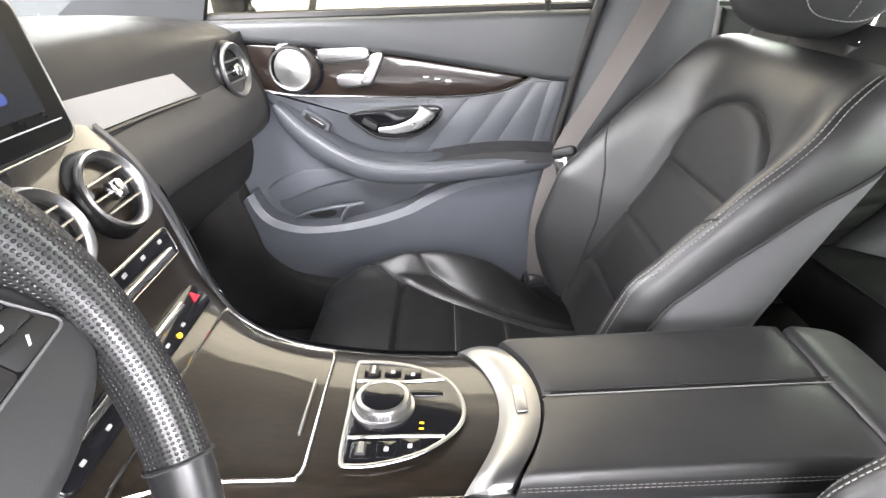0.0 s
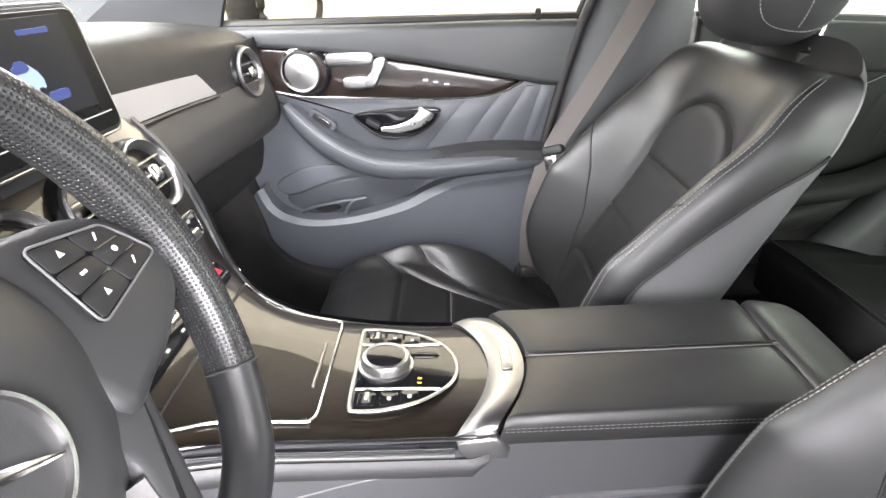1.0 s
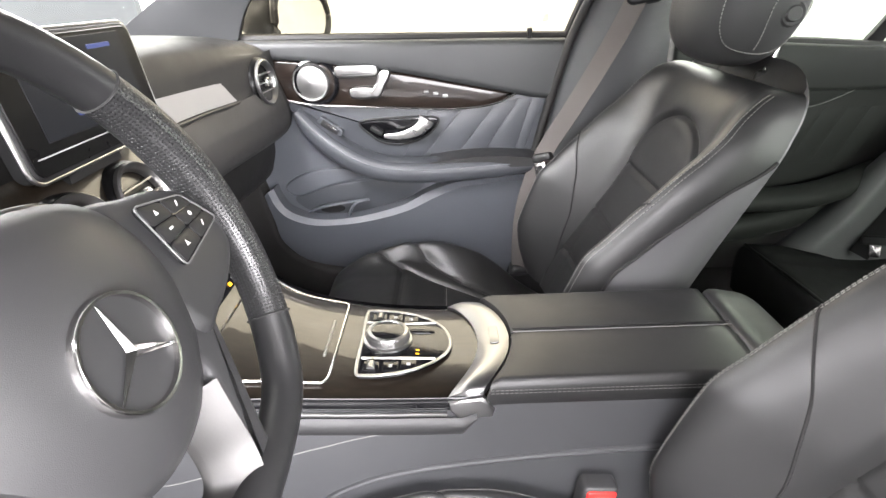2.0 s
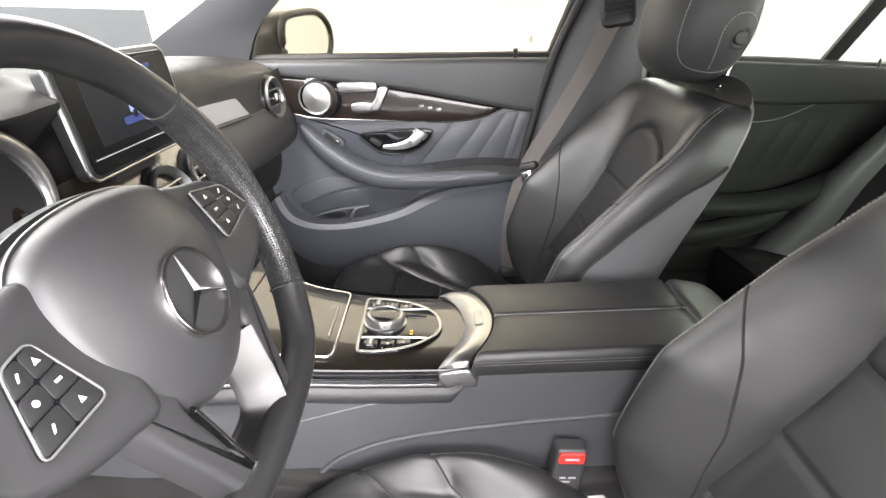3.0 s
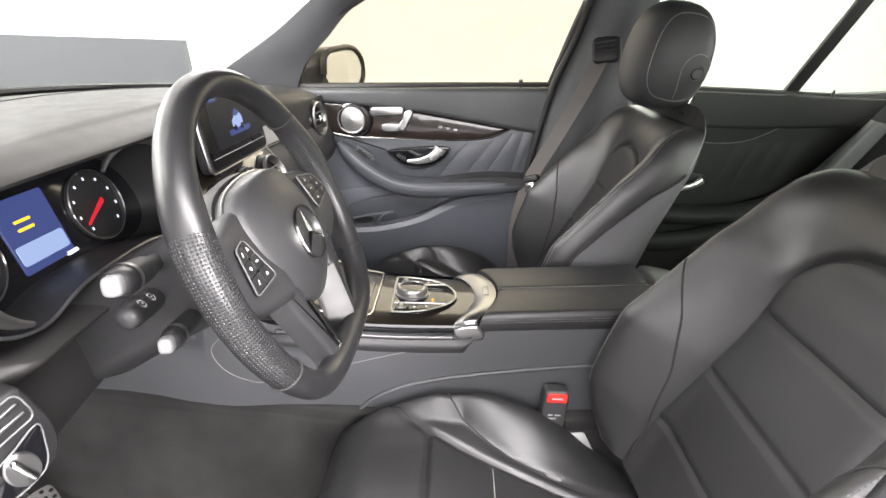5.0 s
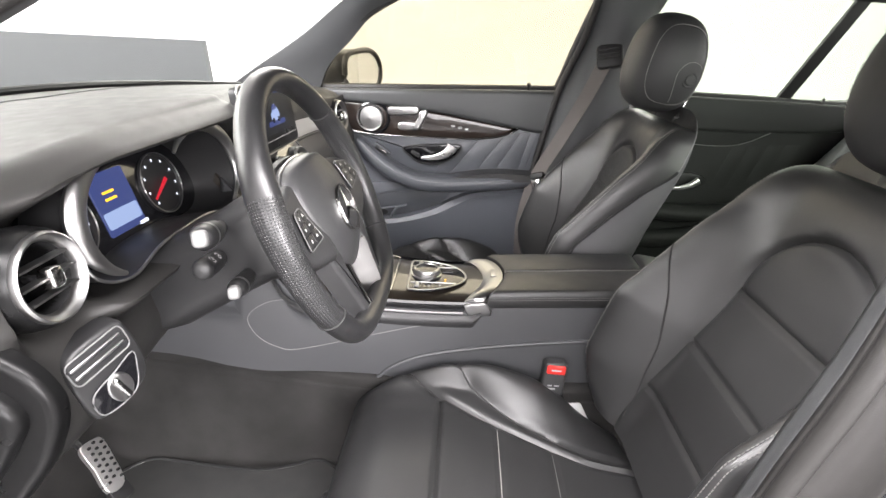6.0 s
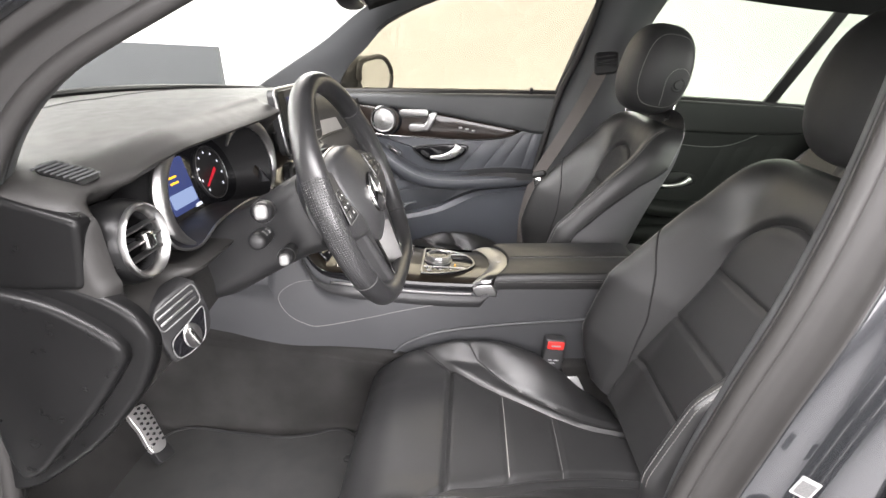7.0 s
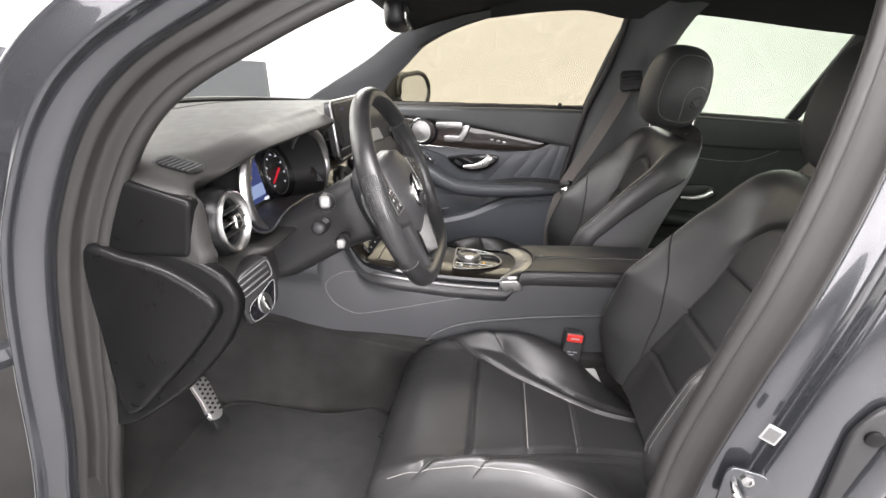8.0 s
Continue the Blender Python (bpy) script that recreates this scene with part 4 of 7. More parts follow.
def front_belt():
    b = thing("seat_belt", "grey brown seat belt hanging from the pillar", "seat belt", (0, 0, 0))
    path = spline([(0.470, 0.640, 1.195), (0.420, 0.645, 1.09), (0.345, 0.650, 0.955), (0.275, 0.650, 0.835), (0.235, 0.650, 0.70), (0.225, 0.655, 0.56), (0.235, 0.665, 0.46)], 8)
    part("webbing", ribbon(path, 0.047, (1, -0.55, 0.35)), WEBBING, b, "woven grey brown webbing")
    gm = frame_at((0.488, 0.650, 1.215), (0.93, -0.30, 0.12), (0.2, 0.25, 1))
    part("belt_guide", plate(rect(0.080, 0.075, 0.016), gm, 0.022, 0.008), PLASTIC_BLACK, b, "black plastic belt guide")
    for k in range(3):
        part("guide_rib", plate(rect(0.060, 0.007, 0.003, cy=-0.005 + 0.013 * k), gm, 0.026, 0.002), PLASTIC_BLACK, b)
    tm = frame_at((0.277, 0.643, 0.838), (0.80, -0.45, 0.30), (0.35, 0.1, 1))
    part("tongue", plate(rect(0.052, 0.022, 0.009), tm, 0.012, 0.005, back=0.008), PLASTIC_BLACK, b, "black belt tongue grip")
    part("tongue_blade", plate(rect(0.030, 0.042, 0.004, cy=-0.030, cx=-0.010), tm, 0.003, 0.001), CHROME, b, "chrome tongue blade")
    part("tongue_slot", plate(rect(0.012, 0.022, 0.002, cy=-0.030, cx=-0.010), tm, 0.0036, 0.0003, 1), PLASTIC_BLACK, b)
    part("anchor_cover", blob((0.035, 0.03, 0.05), pose(0.235, 0.675, 0.47), 0.5), PLASTIC_BLACK, b)
    return b


front_belt()


def rear_belt():
    b = thing("seat_belt", "dark rear seat belt lying on the bench side", "seat belt", (0, 0, 0))
    path = spline([(1.42, 0.57, 1.10), (1.31, 0.575, 0.93), (1.21, 0.578, 0.78), (1.15, 0.575, 0.655), (1.10, 0.57, 0.56)], 6)
    part("webbing", ribbon(path, 0.047, (0.7, -1, 0.2)), PLASTIC_BLACK, b, "black webbing")
    tm = frame_at((1.125, 0.562, 0.605), (0.7, -0.6, 0.2), (0.4, 0.1, 1))
    part("tongue", plate(rect(0.060, 0.024, 0.008), tm, 0.014, 0.005), PLASTIC_BLACK, b)
    part("tongue_blade", plate(rect(0.024, 0.034, 0.004, cy=-0.026), tm, 0.004, 0.001), CHROME, b, "chrome tongue blade")
    return b


rear_belt()


def buckle():
    b = thing("seat_belt_buckle", "black seat belt buckle with red release button", "belt buckle", (0.223, -0.131, 0.586))
    m = frame_at((0, 0, 0), (0.98, 0.05, -0.12), (0.14, 0.05, 1))
    f = m
    part("buckle_body", plate(rect(0.050, 0.085, 0.008), f, 0.026, 0.006), BUCKLE_GREY, b, "black buckle housing")
    part("release_button", plate(rect(0.041, 0.021, 0.004, cy=0.028), f, 0.029, 0.003), RED, b, "bright red release button")
    for k, (cx, w) in enumerate(((-0.008, 0.010), (0.007, 0.012), (-0.004, 0.018))):
        part("print_bar", plate(rect(w, 0.0035, 0.0006, cx=cx, cy=-0.012 - 0.008 * (k // 2)), f, 0.0264, 0.0002, 1), PRINT, b)
    part("stalk", tube([(0.004, -0.01, -0.03), (0.02, -0.012, -0.075), (0.045, -0.01, -0.12)], 0.016, 10), PLASTIC_BLACK, b)
    part("button_print", plate(rect(0.022, 0.004, 0.001, cy=0.028), f, 0.0294, 0.0002, 1), PRINT, b)
    part("anchor_plate", plate(rounded([(0.040, -0.060), (0.070, -0.056), (0.104, -0.112), (0.082, -0.126)], 0.006), m, 0.022, 0.001, back=-0.018), ZINC, b, "bare metal anchor plate")
    return b


buckle()


# ---- seats ----
SEAT_Y = 0.38
ARCH_H, ARCH_R = 0.402, 0.132
HEAD_E = 0.70
RING = (2, 8, 15, 30, 45, 60, 75, 90, 105, 120, 135, 150, 165, 172, 178)


def cushion_point(u, x, lift=0.0):
    """The top of a seat cushion: u across (-1 to 1), x from the front to the back."""
    hw = table([(-0.30, 0.235), (-0.22, 0.25), (0.0, 0.262), (0.12, 0.258), (0.3, 0.235)], x)
    top = table([(-0.305, 0.470), (-0.297, 0.512), (-0.28, 0.545), (-0.25, 0.565), (-0.2, 0.577), (-0.098, 0.577), (-0.03, 0.562), (0.034, 0.547), (0.09, 0.533), (0.15, 0.517), (0.21, 0.503), (0.3, 0.49)], x)
    bol = table([(-0.30, 0.0), (-0.26, 0.004), (-0.18, 0.028), (-0.06, 0.058), (0.02, 0.072), (0.10, 0.064), (0.16, 0.038), (0.22, -0.004), (0.3, -0.045)], x)
    a = abs(u)
    foot = min(0.50, insert_edge(x) - 0.02)
    z = top + bol * (0.25 * smooth(foot, 0.80, a) + 0.75 * smooth(min(leaf_edge(x) - 0.05, 0.74), 0.90, a)) - 0.012 * smooth(0.88, 1.0, a)
    z -= 0.055 * (1 - math.sqrt(max(0.0, 1 - max(0.0, (a - 0.84) / 0.16) ** 2)))
    z += 0.006 * (1 - (a / 0.55) ** 2) if a < 0.55 else 0
    edge = insert_edge(x)
    if x > -0.115:
        z += groove((a - edge) * hw, 0.006, 0.011)
        inside = smooth(edge + 0.02, edge - 0.02, a)
        z += (groove(x + 0.098, 0.006, 0.009) + groove(x - 0.020, 0.004, 0.004) + groove(x - 0.125, 0.004, 0.004)) * inside
    else:
        z += groove((a - edge) * hw, 0.006, 0.006)
        z += groove(x + 0.098, 0.006, 0.009) * smooth(edge + 0.02, edge - 0.02, a)
    z += groove((a - leaf_edge(x)) * hw, 0.007, 0.006) * smooth(-0.12, -0.05, x)
    return Vector((x, u * hw, z + lift))


def leaf_edge(x):
    return table([(-0.14, 1.0), (-0.09, 0.975), (-0.076, 0.94), (-0.028, 0.77), (0.033, 0.60), (0.089, 0.49), (0.141, 0.42), (0.203, 0.36), (0.3, 0.33)], x)


def insert_edge(x):
    return table([(-0.30, 0.98), (-0.20, 0.95), (-0.15, 0.83), (-0.098, 0.68), (-0.03, 0.56), (0.034, 0.46), (0.09, 0.38), (0.15, 0.31), (0.21, 0.26), (0.3, 0.24)], x)


BACK_LOW, BACK_TOP = Vector((0.262, 0, 0.530)), Vector((0.505, 0, 1.095))
BACK_UP = (BACK_TOP - BACK_LOW).normalized()
BACK_OUT = Vector((-BACK_UP.z, 0, BACK_UP.x))
BACK_LONG = (BACK_TOP - BACK_LOW).length


def roll(s):
    """How far the top edge has rolled over: 1 below it, 0 at its crest."""
    return math.sqrt(max(0.0, 1 - max(0.0, (s - 0.85) / 0.15) ** 2))


def back_point(u, s, lift=0.0):
    """The front of a backrest: u across, s from its foot to its top."""
    hw = table([(0.0, 0.225), (0.15, 0.245), (0.4, 0.250), (0.65, 0.250), (0.82, 0.245), (0.9, 0.236)], s)
    hw *= 0.80 + 0.20 * roll(s)
    a = abs(u)
    bol = table([(0.0, 0.03), (0.1, 0.075), (0.2, 0.098), (0.4, 0.100), (0.5, 0.080), (0.68, 0.042), (0.85, 0.010), (1.0, 0.0)], s)
    n = 0.010 * math.sin(math.pi * min(1, s * 1.3)) + bol * smooth(0.45, 0.93, a)
    n -= table([(0.0, 0.012), (0.16, 0.026), (0.36, 0.037), (0.57, 0.044), (0.75, 0.036), (0.9, 0.018), (1.0, 0.0)], s) * smooth(0.90, 0.52, a)
    n -= 0.070 * (1 - roll(s)) + 0.012 * smooth(0.7, 0.92, s)
    n -= (0.006 + 0.039 * roll(s)) * (1 - math.sqrt(max(0.0, 1 - max(0.0, (a - 0.88) / 0.12) ** 2)))
    # sewn lines: the arched insert and its cross seams
    y, h = a * hw, s * BACK_LONG
    arch_h, arch_r = ARCH_H, ARCH_R
    if h < arch_h:
        d = y - arch_r - 0.018 * smooth(arch_h, 0.0, h)
    else:
        d = math.hypot(y, (h - arch_h) * 1.15) - arch_r
    n += groove(d, 0.006, 0.009)
    if d < 0:
        n += 0.004 * smooth(0, -0.03, d)
        n += groove(h - 0.375, 0.005, 0.007) + groove(h - 0.245, 0.005, 0.007) + groove(h - 0.120, 0.005, 0.007)
    p = BACK_LOW + BACK_UP * (s * BACK_LONG) + BACK_OUT * (n + lift)
    return Vector((p.x, u * hw, p.z))


def side_drop(s):
    """How far the seam on a backrest's flank lies behind its edge."""
    return table([(0.0, 0.006), (0.3, 0.006), (0.45, 0.011), (0.55, 0.014), (0.65, 0.021), (0.73, 0.028), (0.82, 0.042), (1.0, 0.05)], s)


def across(edge):
    """Stations across a seat, with one on each edge of the centre panel."""
    return spread(-1, -edge, 21) + spread(-edge, edge, 41)[1:] + spread(edge, 1, 21)[1:]


def arch_edge(s):
    """Half the width of the arched centre panel of a backrest."""
    h = s * BACK_LONG
    if h < ARCH_H:
        return ARCH_R + 0.018 * smooth(ARCH_H, 0.0, h)
    return math.sqrt(max(0.012 ** 2, ARCH_R ** 2 - ((h - ARCH_H) * 1.15) ** 2))


def seat(at, label, head_back=0.0):
    st = thing("car_seat", label, "car seat", at, group="front seats")
    # cushion: sections from front to back, the top and the underside
    xs = [-0.308] + spread(-0.303, -0.25, 10) + spread(-0.24, -0.12, 10) + spread(-0.112, -0.084, 11) + spread(-0.078, 0.29, 62)
    loops = []
    for x in xs:
        top = [cushion_point(u, x) for u in across(insert_edge(x))]
        z0 = 0.42 if x > -0.28 else lerp(0.44, 0.42, smooth(-0.31, -0.28, x))
        hw = abs(top[0].y)
        low = [Vector((x, hw, lerp(top[-1].z, z0, k / 4))) for k in (1, 2, 3)] + [Vector((x, hw * 0.8, z0)), Vector((x, -hw * 0.8, z0))] + [Vector((x, -hw, lerp(z0, top[0].z, k / 4))) for k in (1, 2, 3)]
        loops.append(top + low)
    rest, middle = parted(loops, lambda i, k: 20 <= k < 60 and xs[i] > -0.0985)
    cushion = part("cushion", rest, LEATHER, st, "black leather cushion with side bolsters", 60)
    part("cushion_insert", middle, INSERT, cushion, "darker grained leather centre panel", 60)
    for side in (-1, 1):
        part("piping", tube([cushion_point(side * insert_edge(x), x, 0.001) for x in spread(-0.2, 0.27, 70)], 0.0022, 6), SEAM_SHADE_THREAD, cushion, "dark cord as seam shade along the sewn edge of the centre panel")
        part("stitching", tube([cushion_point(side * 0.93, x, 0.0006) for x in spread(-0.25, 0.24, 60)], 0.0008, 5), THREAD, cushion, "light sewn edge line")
        part("leaf_seam", tube([cushion_point(side * leaf_edge(x), x, 0.0004) for x in spread(-0.085, 0.27, 50)], 0.0019, 6), SEAM_SHADE_THREAD, cushion)
    for x in (0.020, 0.125):
        part("cross_seam", tube([cushion_point(u * insert_edge(x) * 0.98, x, 0.0006) for u in spread(-1, 1, 24)], 0.0012, 5), THREAD if x < 0.1 else SEAM_GREY, cushion)
    # seat base and side valance
    for side in (-1, 1):
        o = [(-0.285, 0.36), (0.30, 0.36), (0.33, 0.46), (0.25, 0.50), (-0.15, 0.475), (-0.27, 0.43)]
        m = Matrix(((1, 0, 0, 0), (0, 0, side, side * 0.245), (0, 1, 0, 0), (0, 0, 0, 1)))
        part("side_valance", plate([p.to_2d() for p in spline([(a, b, 0) for a, b in o], 4, True)], m, 0.02, 0.008), PLASTIC_BLACK, st, "black plastic seat side cover")
    part("seat_base", box_bm((-0.24, -0.22, 0.358), (0.30, 0.22, 0.43)), PLASTIC_BLACK, st)
    # backrest
    ss = sorted(spread(0, 0.85, 94) + spread(0.78, 0.83, 12)[1:-1]) + [0.85 + 0.15 * math.sin(math.pi / 2 * k / 18) for k in range(1, 19)]
    loops = []
    for s in ss:
        front = [back_point(u, s) for u in across(arch_edge(s) / back_point(1, s).y)]
        c = BACK_LOW + BACK_UP * (s * BACK_LONG)
        t = table([(0, 0.10), (0.3, 0.135), (0.6, 0.125), (0.85, 0.122)], s)
        t = lerp(0.100, t, roll(s))
        hw = abs(front[0].y)
        n0 = (front[0] - Vector((0, front[0].y, 0)) - c).dot(BACK_OUT)
        t = max(t, 0.010 - n0)
        ring, seam_q = [], max(n0 - side_drop(s), lerp(n0, -t, 0.55))
        for deg in RING:
            a = radians(deg)
            ca, sa = math.cos(a), math.sin(a)
            y = hw * math.copysign(abs(ca) ** 0.35, ca)
            q = seam_q if deg in (RING[0], RING[-1]) else min(lerp(n0, -t, abs(sa) ** 0.5), seam_q - 0.004)
            ring.append(c + BACK_OUT * q + Vector((0, y, 0.048 * (1 - roll(s)) * abs(sa) ** 0.7)))
        loops.append(front + ring)
    def insert(i, k):
        return 20 <= k < 60 and ss[i] * BACK_LONG < ARCH_H + ARCH_R * 0.865

    def shell(i, k):
        return 81 <= k < 81 + len(RING) - 1
    middle, cover = parted(loops, insert)[1], parted(loops, shell)[1]
    rest = parted(loops, lambda i, k: insert(i, k) or shell(i, k))[0]
    back = part("backrest", rest, LEATHER, st, "black leather backrest with side bolsters", 60)
    part("backrest_shell", cover, SEAT_SIDE, back, "dark grey vinyl sides and rear", 60)
    part("backrest_insert", middle, INSERT, back, "darker grained leather centre panel", 60)
    for side in (-1, 1):
        for w in (0.918, 0.945):
            part("stitching", stitches([back_point(side * w, s, 0.001) for s in spread(0.16, 0.97, 90)]), THREAD, back, "light double stitching")
    for side in (-1, 1):
        part("bolster_seam", tube([back_point(side * table([(0.06, 0.60), (0.3, 0.62), (0.40, 0.66), (0.48, 0.712), (0.545, 0.78), (0.60, 0.86), (0.63, 0.93)], s), s, 0.0004) for s in spread(0.06, 0.63, 60)], 0.0019, 6), SEAM_SHADE_THREAD, back)
    # side seam of the backrest
    for side in (-1, 1):
        pts = []
        for s in spread(0.05, 0.84, 50):
            p = back_point(side * 1.0, s)
            c = BACK_LOW + BACK_UP * (s * BACK_LONG)
            n0 = (Vector((p.x, 0, p.z)) - c).dot(BACK_OUT)
            depth = n0 - side_drop(s)
            pts.append(c + BACK_OUT * depth + Vector((0, p.y + side * 0.0010, 0)))
        part("side_seam", tube(pts, 0.0030, 6), SEAM_SHADE_THREAD, back)
    # head restraint on two posts
    head = Matrix.Translation((0.564 + head_back, 0, 1.205)) @ pose(0, 0, 0, 0, 12, 0) @ Matrix.Diagonal((1.03, 1, 1.045, 1))

    def head_shape(p):
        f = p.z / 0.118
        p.x *= 1.0 - 0.12 * max(0, f)
        p.y *= 1.0 - 0.10 * f * f - 0.06 * max(0, -f)
        p.x += -0.012 * (1 - (p.y / 0.125) ** 2) * 0.6
        return p
    hr = part("head_restraint", blob((0.086, 0.125, 0.118), head, HEAD_E, 56, 32, shape=head_shape), HEAD_LEATHER, st, "padded black leather head restraint", 60)
    for side in (-1, 1):
        loop = []
        for k in range(60):
            a = 2 * math.pi * k / 60
            ca, sa = math.cos(a), math.sin(a)
            k2 = (1 - (0.102 / 0.125) ** (2 / HEAD_E)) ** (HEAD_E / 2) * 1.020
            q = head_shape(Vector((0.086 * math.copysign(abs(ca) ** HEAD_E, ca) * k2, side * 0.102, 0.118 * math.copysign(abs(sa) ** HEAD_E, sa) * k2)))
            loop.append(head @ q)
        part("head_seam", stitches(loop + loop[:1], r=0.0009), THREAD, hr, "light stitching")
        m = Matrix(((1, 0, 0, 0.590 + head_back), (0, 0, side, side * 0.1170), (0, 1, 0, 1.172), (0, 0, 0, 1)))
        part("release_button", lathe([(0.021, -0.02), (0.021, 0.001), (0.0175, 0.004), (0.013, 0.002), (0.012, 0.006), (0.0105, 0.0075), (0.0, 0.0075)], m, 28), HEAD_LEATHER, hr, "round dark grey release button")
        ring = [m @ Vector((0.036 * math.cos(t), 0.036 * math.sin(t) * 1.15, 0.0)) for t in spread(-0.2, math.pi, 30)]
        ring += [m @ Vector((-0.037, -0.010 - 0.009 * k, 0.0)) for k in range(6)]
        for p in ring:
            q = head.inverted() @ p
            f = q.z / 0.118
            w = 1 - abs(q.x / (0.086 * (1.0 - 0.12 * max(0, f)))) ** (2 / HEAD_E) - abs(f) ** (2 / HEAD_E)
            p.y = side * (0.0008 + 0.125 * max(0.05, w) ** (HEAD_E / 2) * (1.0 - 0.10 * f * f - 0.06 * max(0, -f)))
        part("button_stitch", stitches(ring, r=0.0008), THREAD, hr, "light stitching")
        part("post", tube([(0.590, side * 0.068, 1.03), (0.612, side * 0.068, 1.13)], 0.0065, 12), CHROME, st, "chrome post")
        part("post_collar", lathe([(0.016, -0.01), (0.016, 0.004), (0.012, 0.008), (0.0, 0.008)], Matrix.Translation((0.598, side * 0.068, 1.070)) @ pose(0, 0, 0, 0, 14, 0), 20), PLASTIC_BLACK, st)
    return st


seat((0, 0.388, 0), "black leather front passenger seat with light stitching and grained centre panels")
seat((0.075, -SEAT_Y, 0), "black leather driver seat with light stitching beside the open door", 0.035)


# ---- dashboard ----
def dash_section(y):
    """The dashboard cut along the car at y: from the glass over the top and down to the knees."""
    a = abs(y)
    top = 1.192 - (0.028 if y < 0 else 0.050) * (a / 0.70) ** 2.2
    back = table([(0.0, -0.98), (0.4, -0.90), (0.68, -0.70)], a)
    edge = -0.430 + 0.035 * smooth(0.3, 0.68, a)
    if y < 0.05:
        hood = smooth(-0.70, -0.50, y) * smooth(-0.04, -0.16, y)
    else:
        hood = 0.0
    w = smooth(-0.605, -0.555, y) * smooth(-0.155, -0.210, y)
    pas = smooth(-0.05, 0.12, y)
    lip = lerp(edge, -0.366, hood)
    lz = lerp(top - 0.012, 1.190, hood)
    pts = [(back, top + 0.004), (lerp(back, edge, 0.45), top + 0.004 + 0.006 * hood), (lip - 0.080, top + 0.002 + 0.012 * hood), (lip - 0.036, lz + 0.003), (lip - 0.012, lz - 0.009)]
    pts += [(lip, lz - 0.024), (lerp(edge + 0.008, -0.420, w), lerp(1.118, 1.156, w)), (lerp(edge + 0.010, -0.486, w), lerp(1.090, 1.150, w)), (lerp(edge + 0.012, -0.486, w), lerp(1.058, 1.036, w))]
    pts += [(lerp(edge + 0.016, -0.436, w), lerp(1.040, 1.012, w)), (lerp(edge + lerp(0.008, 0.027, pas), -0.356, w), lerp(1.005, 1.006, w))]
    low = [((0.012, 0.975), (0.031, 0.985)), ((0.014, 0.925), (0.031, 0.950)), ((-0.004, 0.880), (0.016, 0.920)), ((-0.05, 0.862), (-0.022, 0.902)), ((-0.12, 0.855), (-0.032, 0.85)), ((-0.20, 0.852), (-0.075, 0.785)), ((-0.30, 0.85), (-0.24, 0.755)), ((-0.40, 0.86), (-0.40, 0.78))]
    pts += [(edge + lerp(a[0], b[0], pas), lerp(a[1], b[1], pas)) for a, b in low]
    # a hollow round the vent at the driver's end
    hollow = 0.050 * smooth(-0.690, -0.665, y) * smooth(-0.560, -0.600, y)
    return [(x - hollow * smooth(1.150, 1.118, z) * smooth(1.000, 1.030, z), z) for x, z in pts]


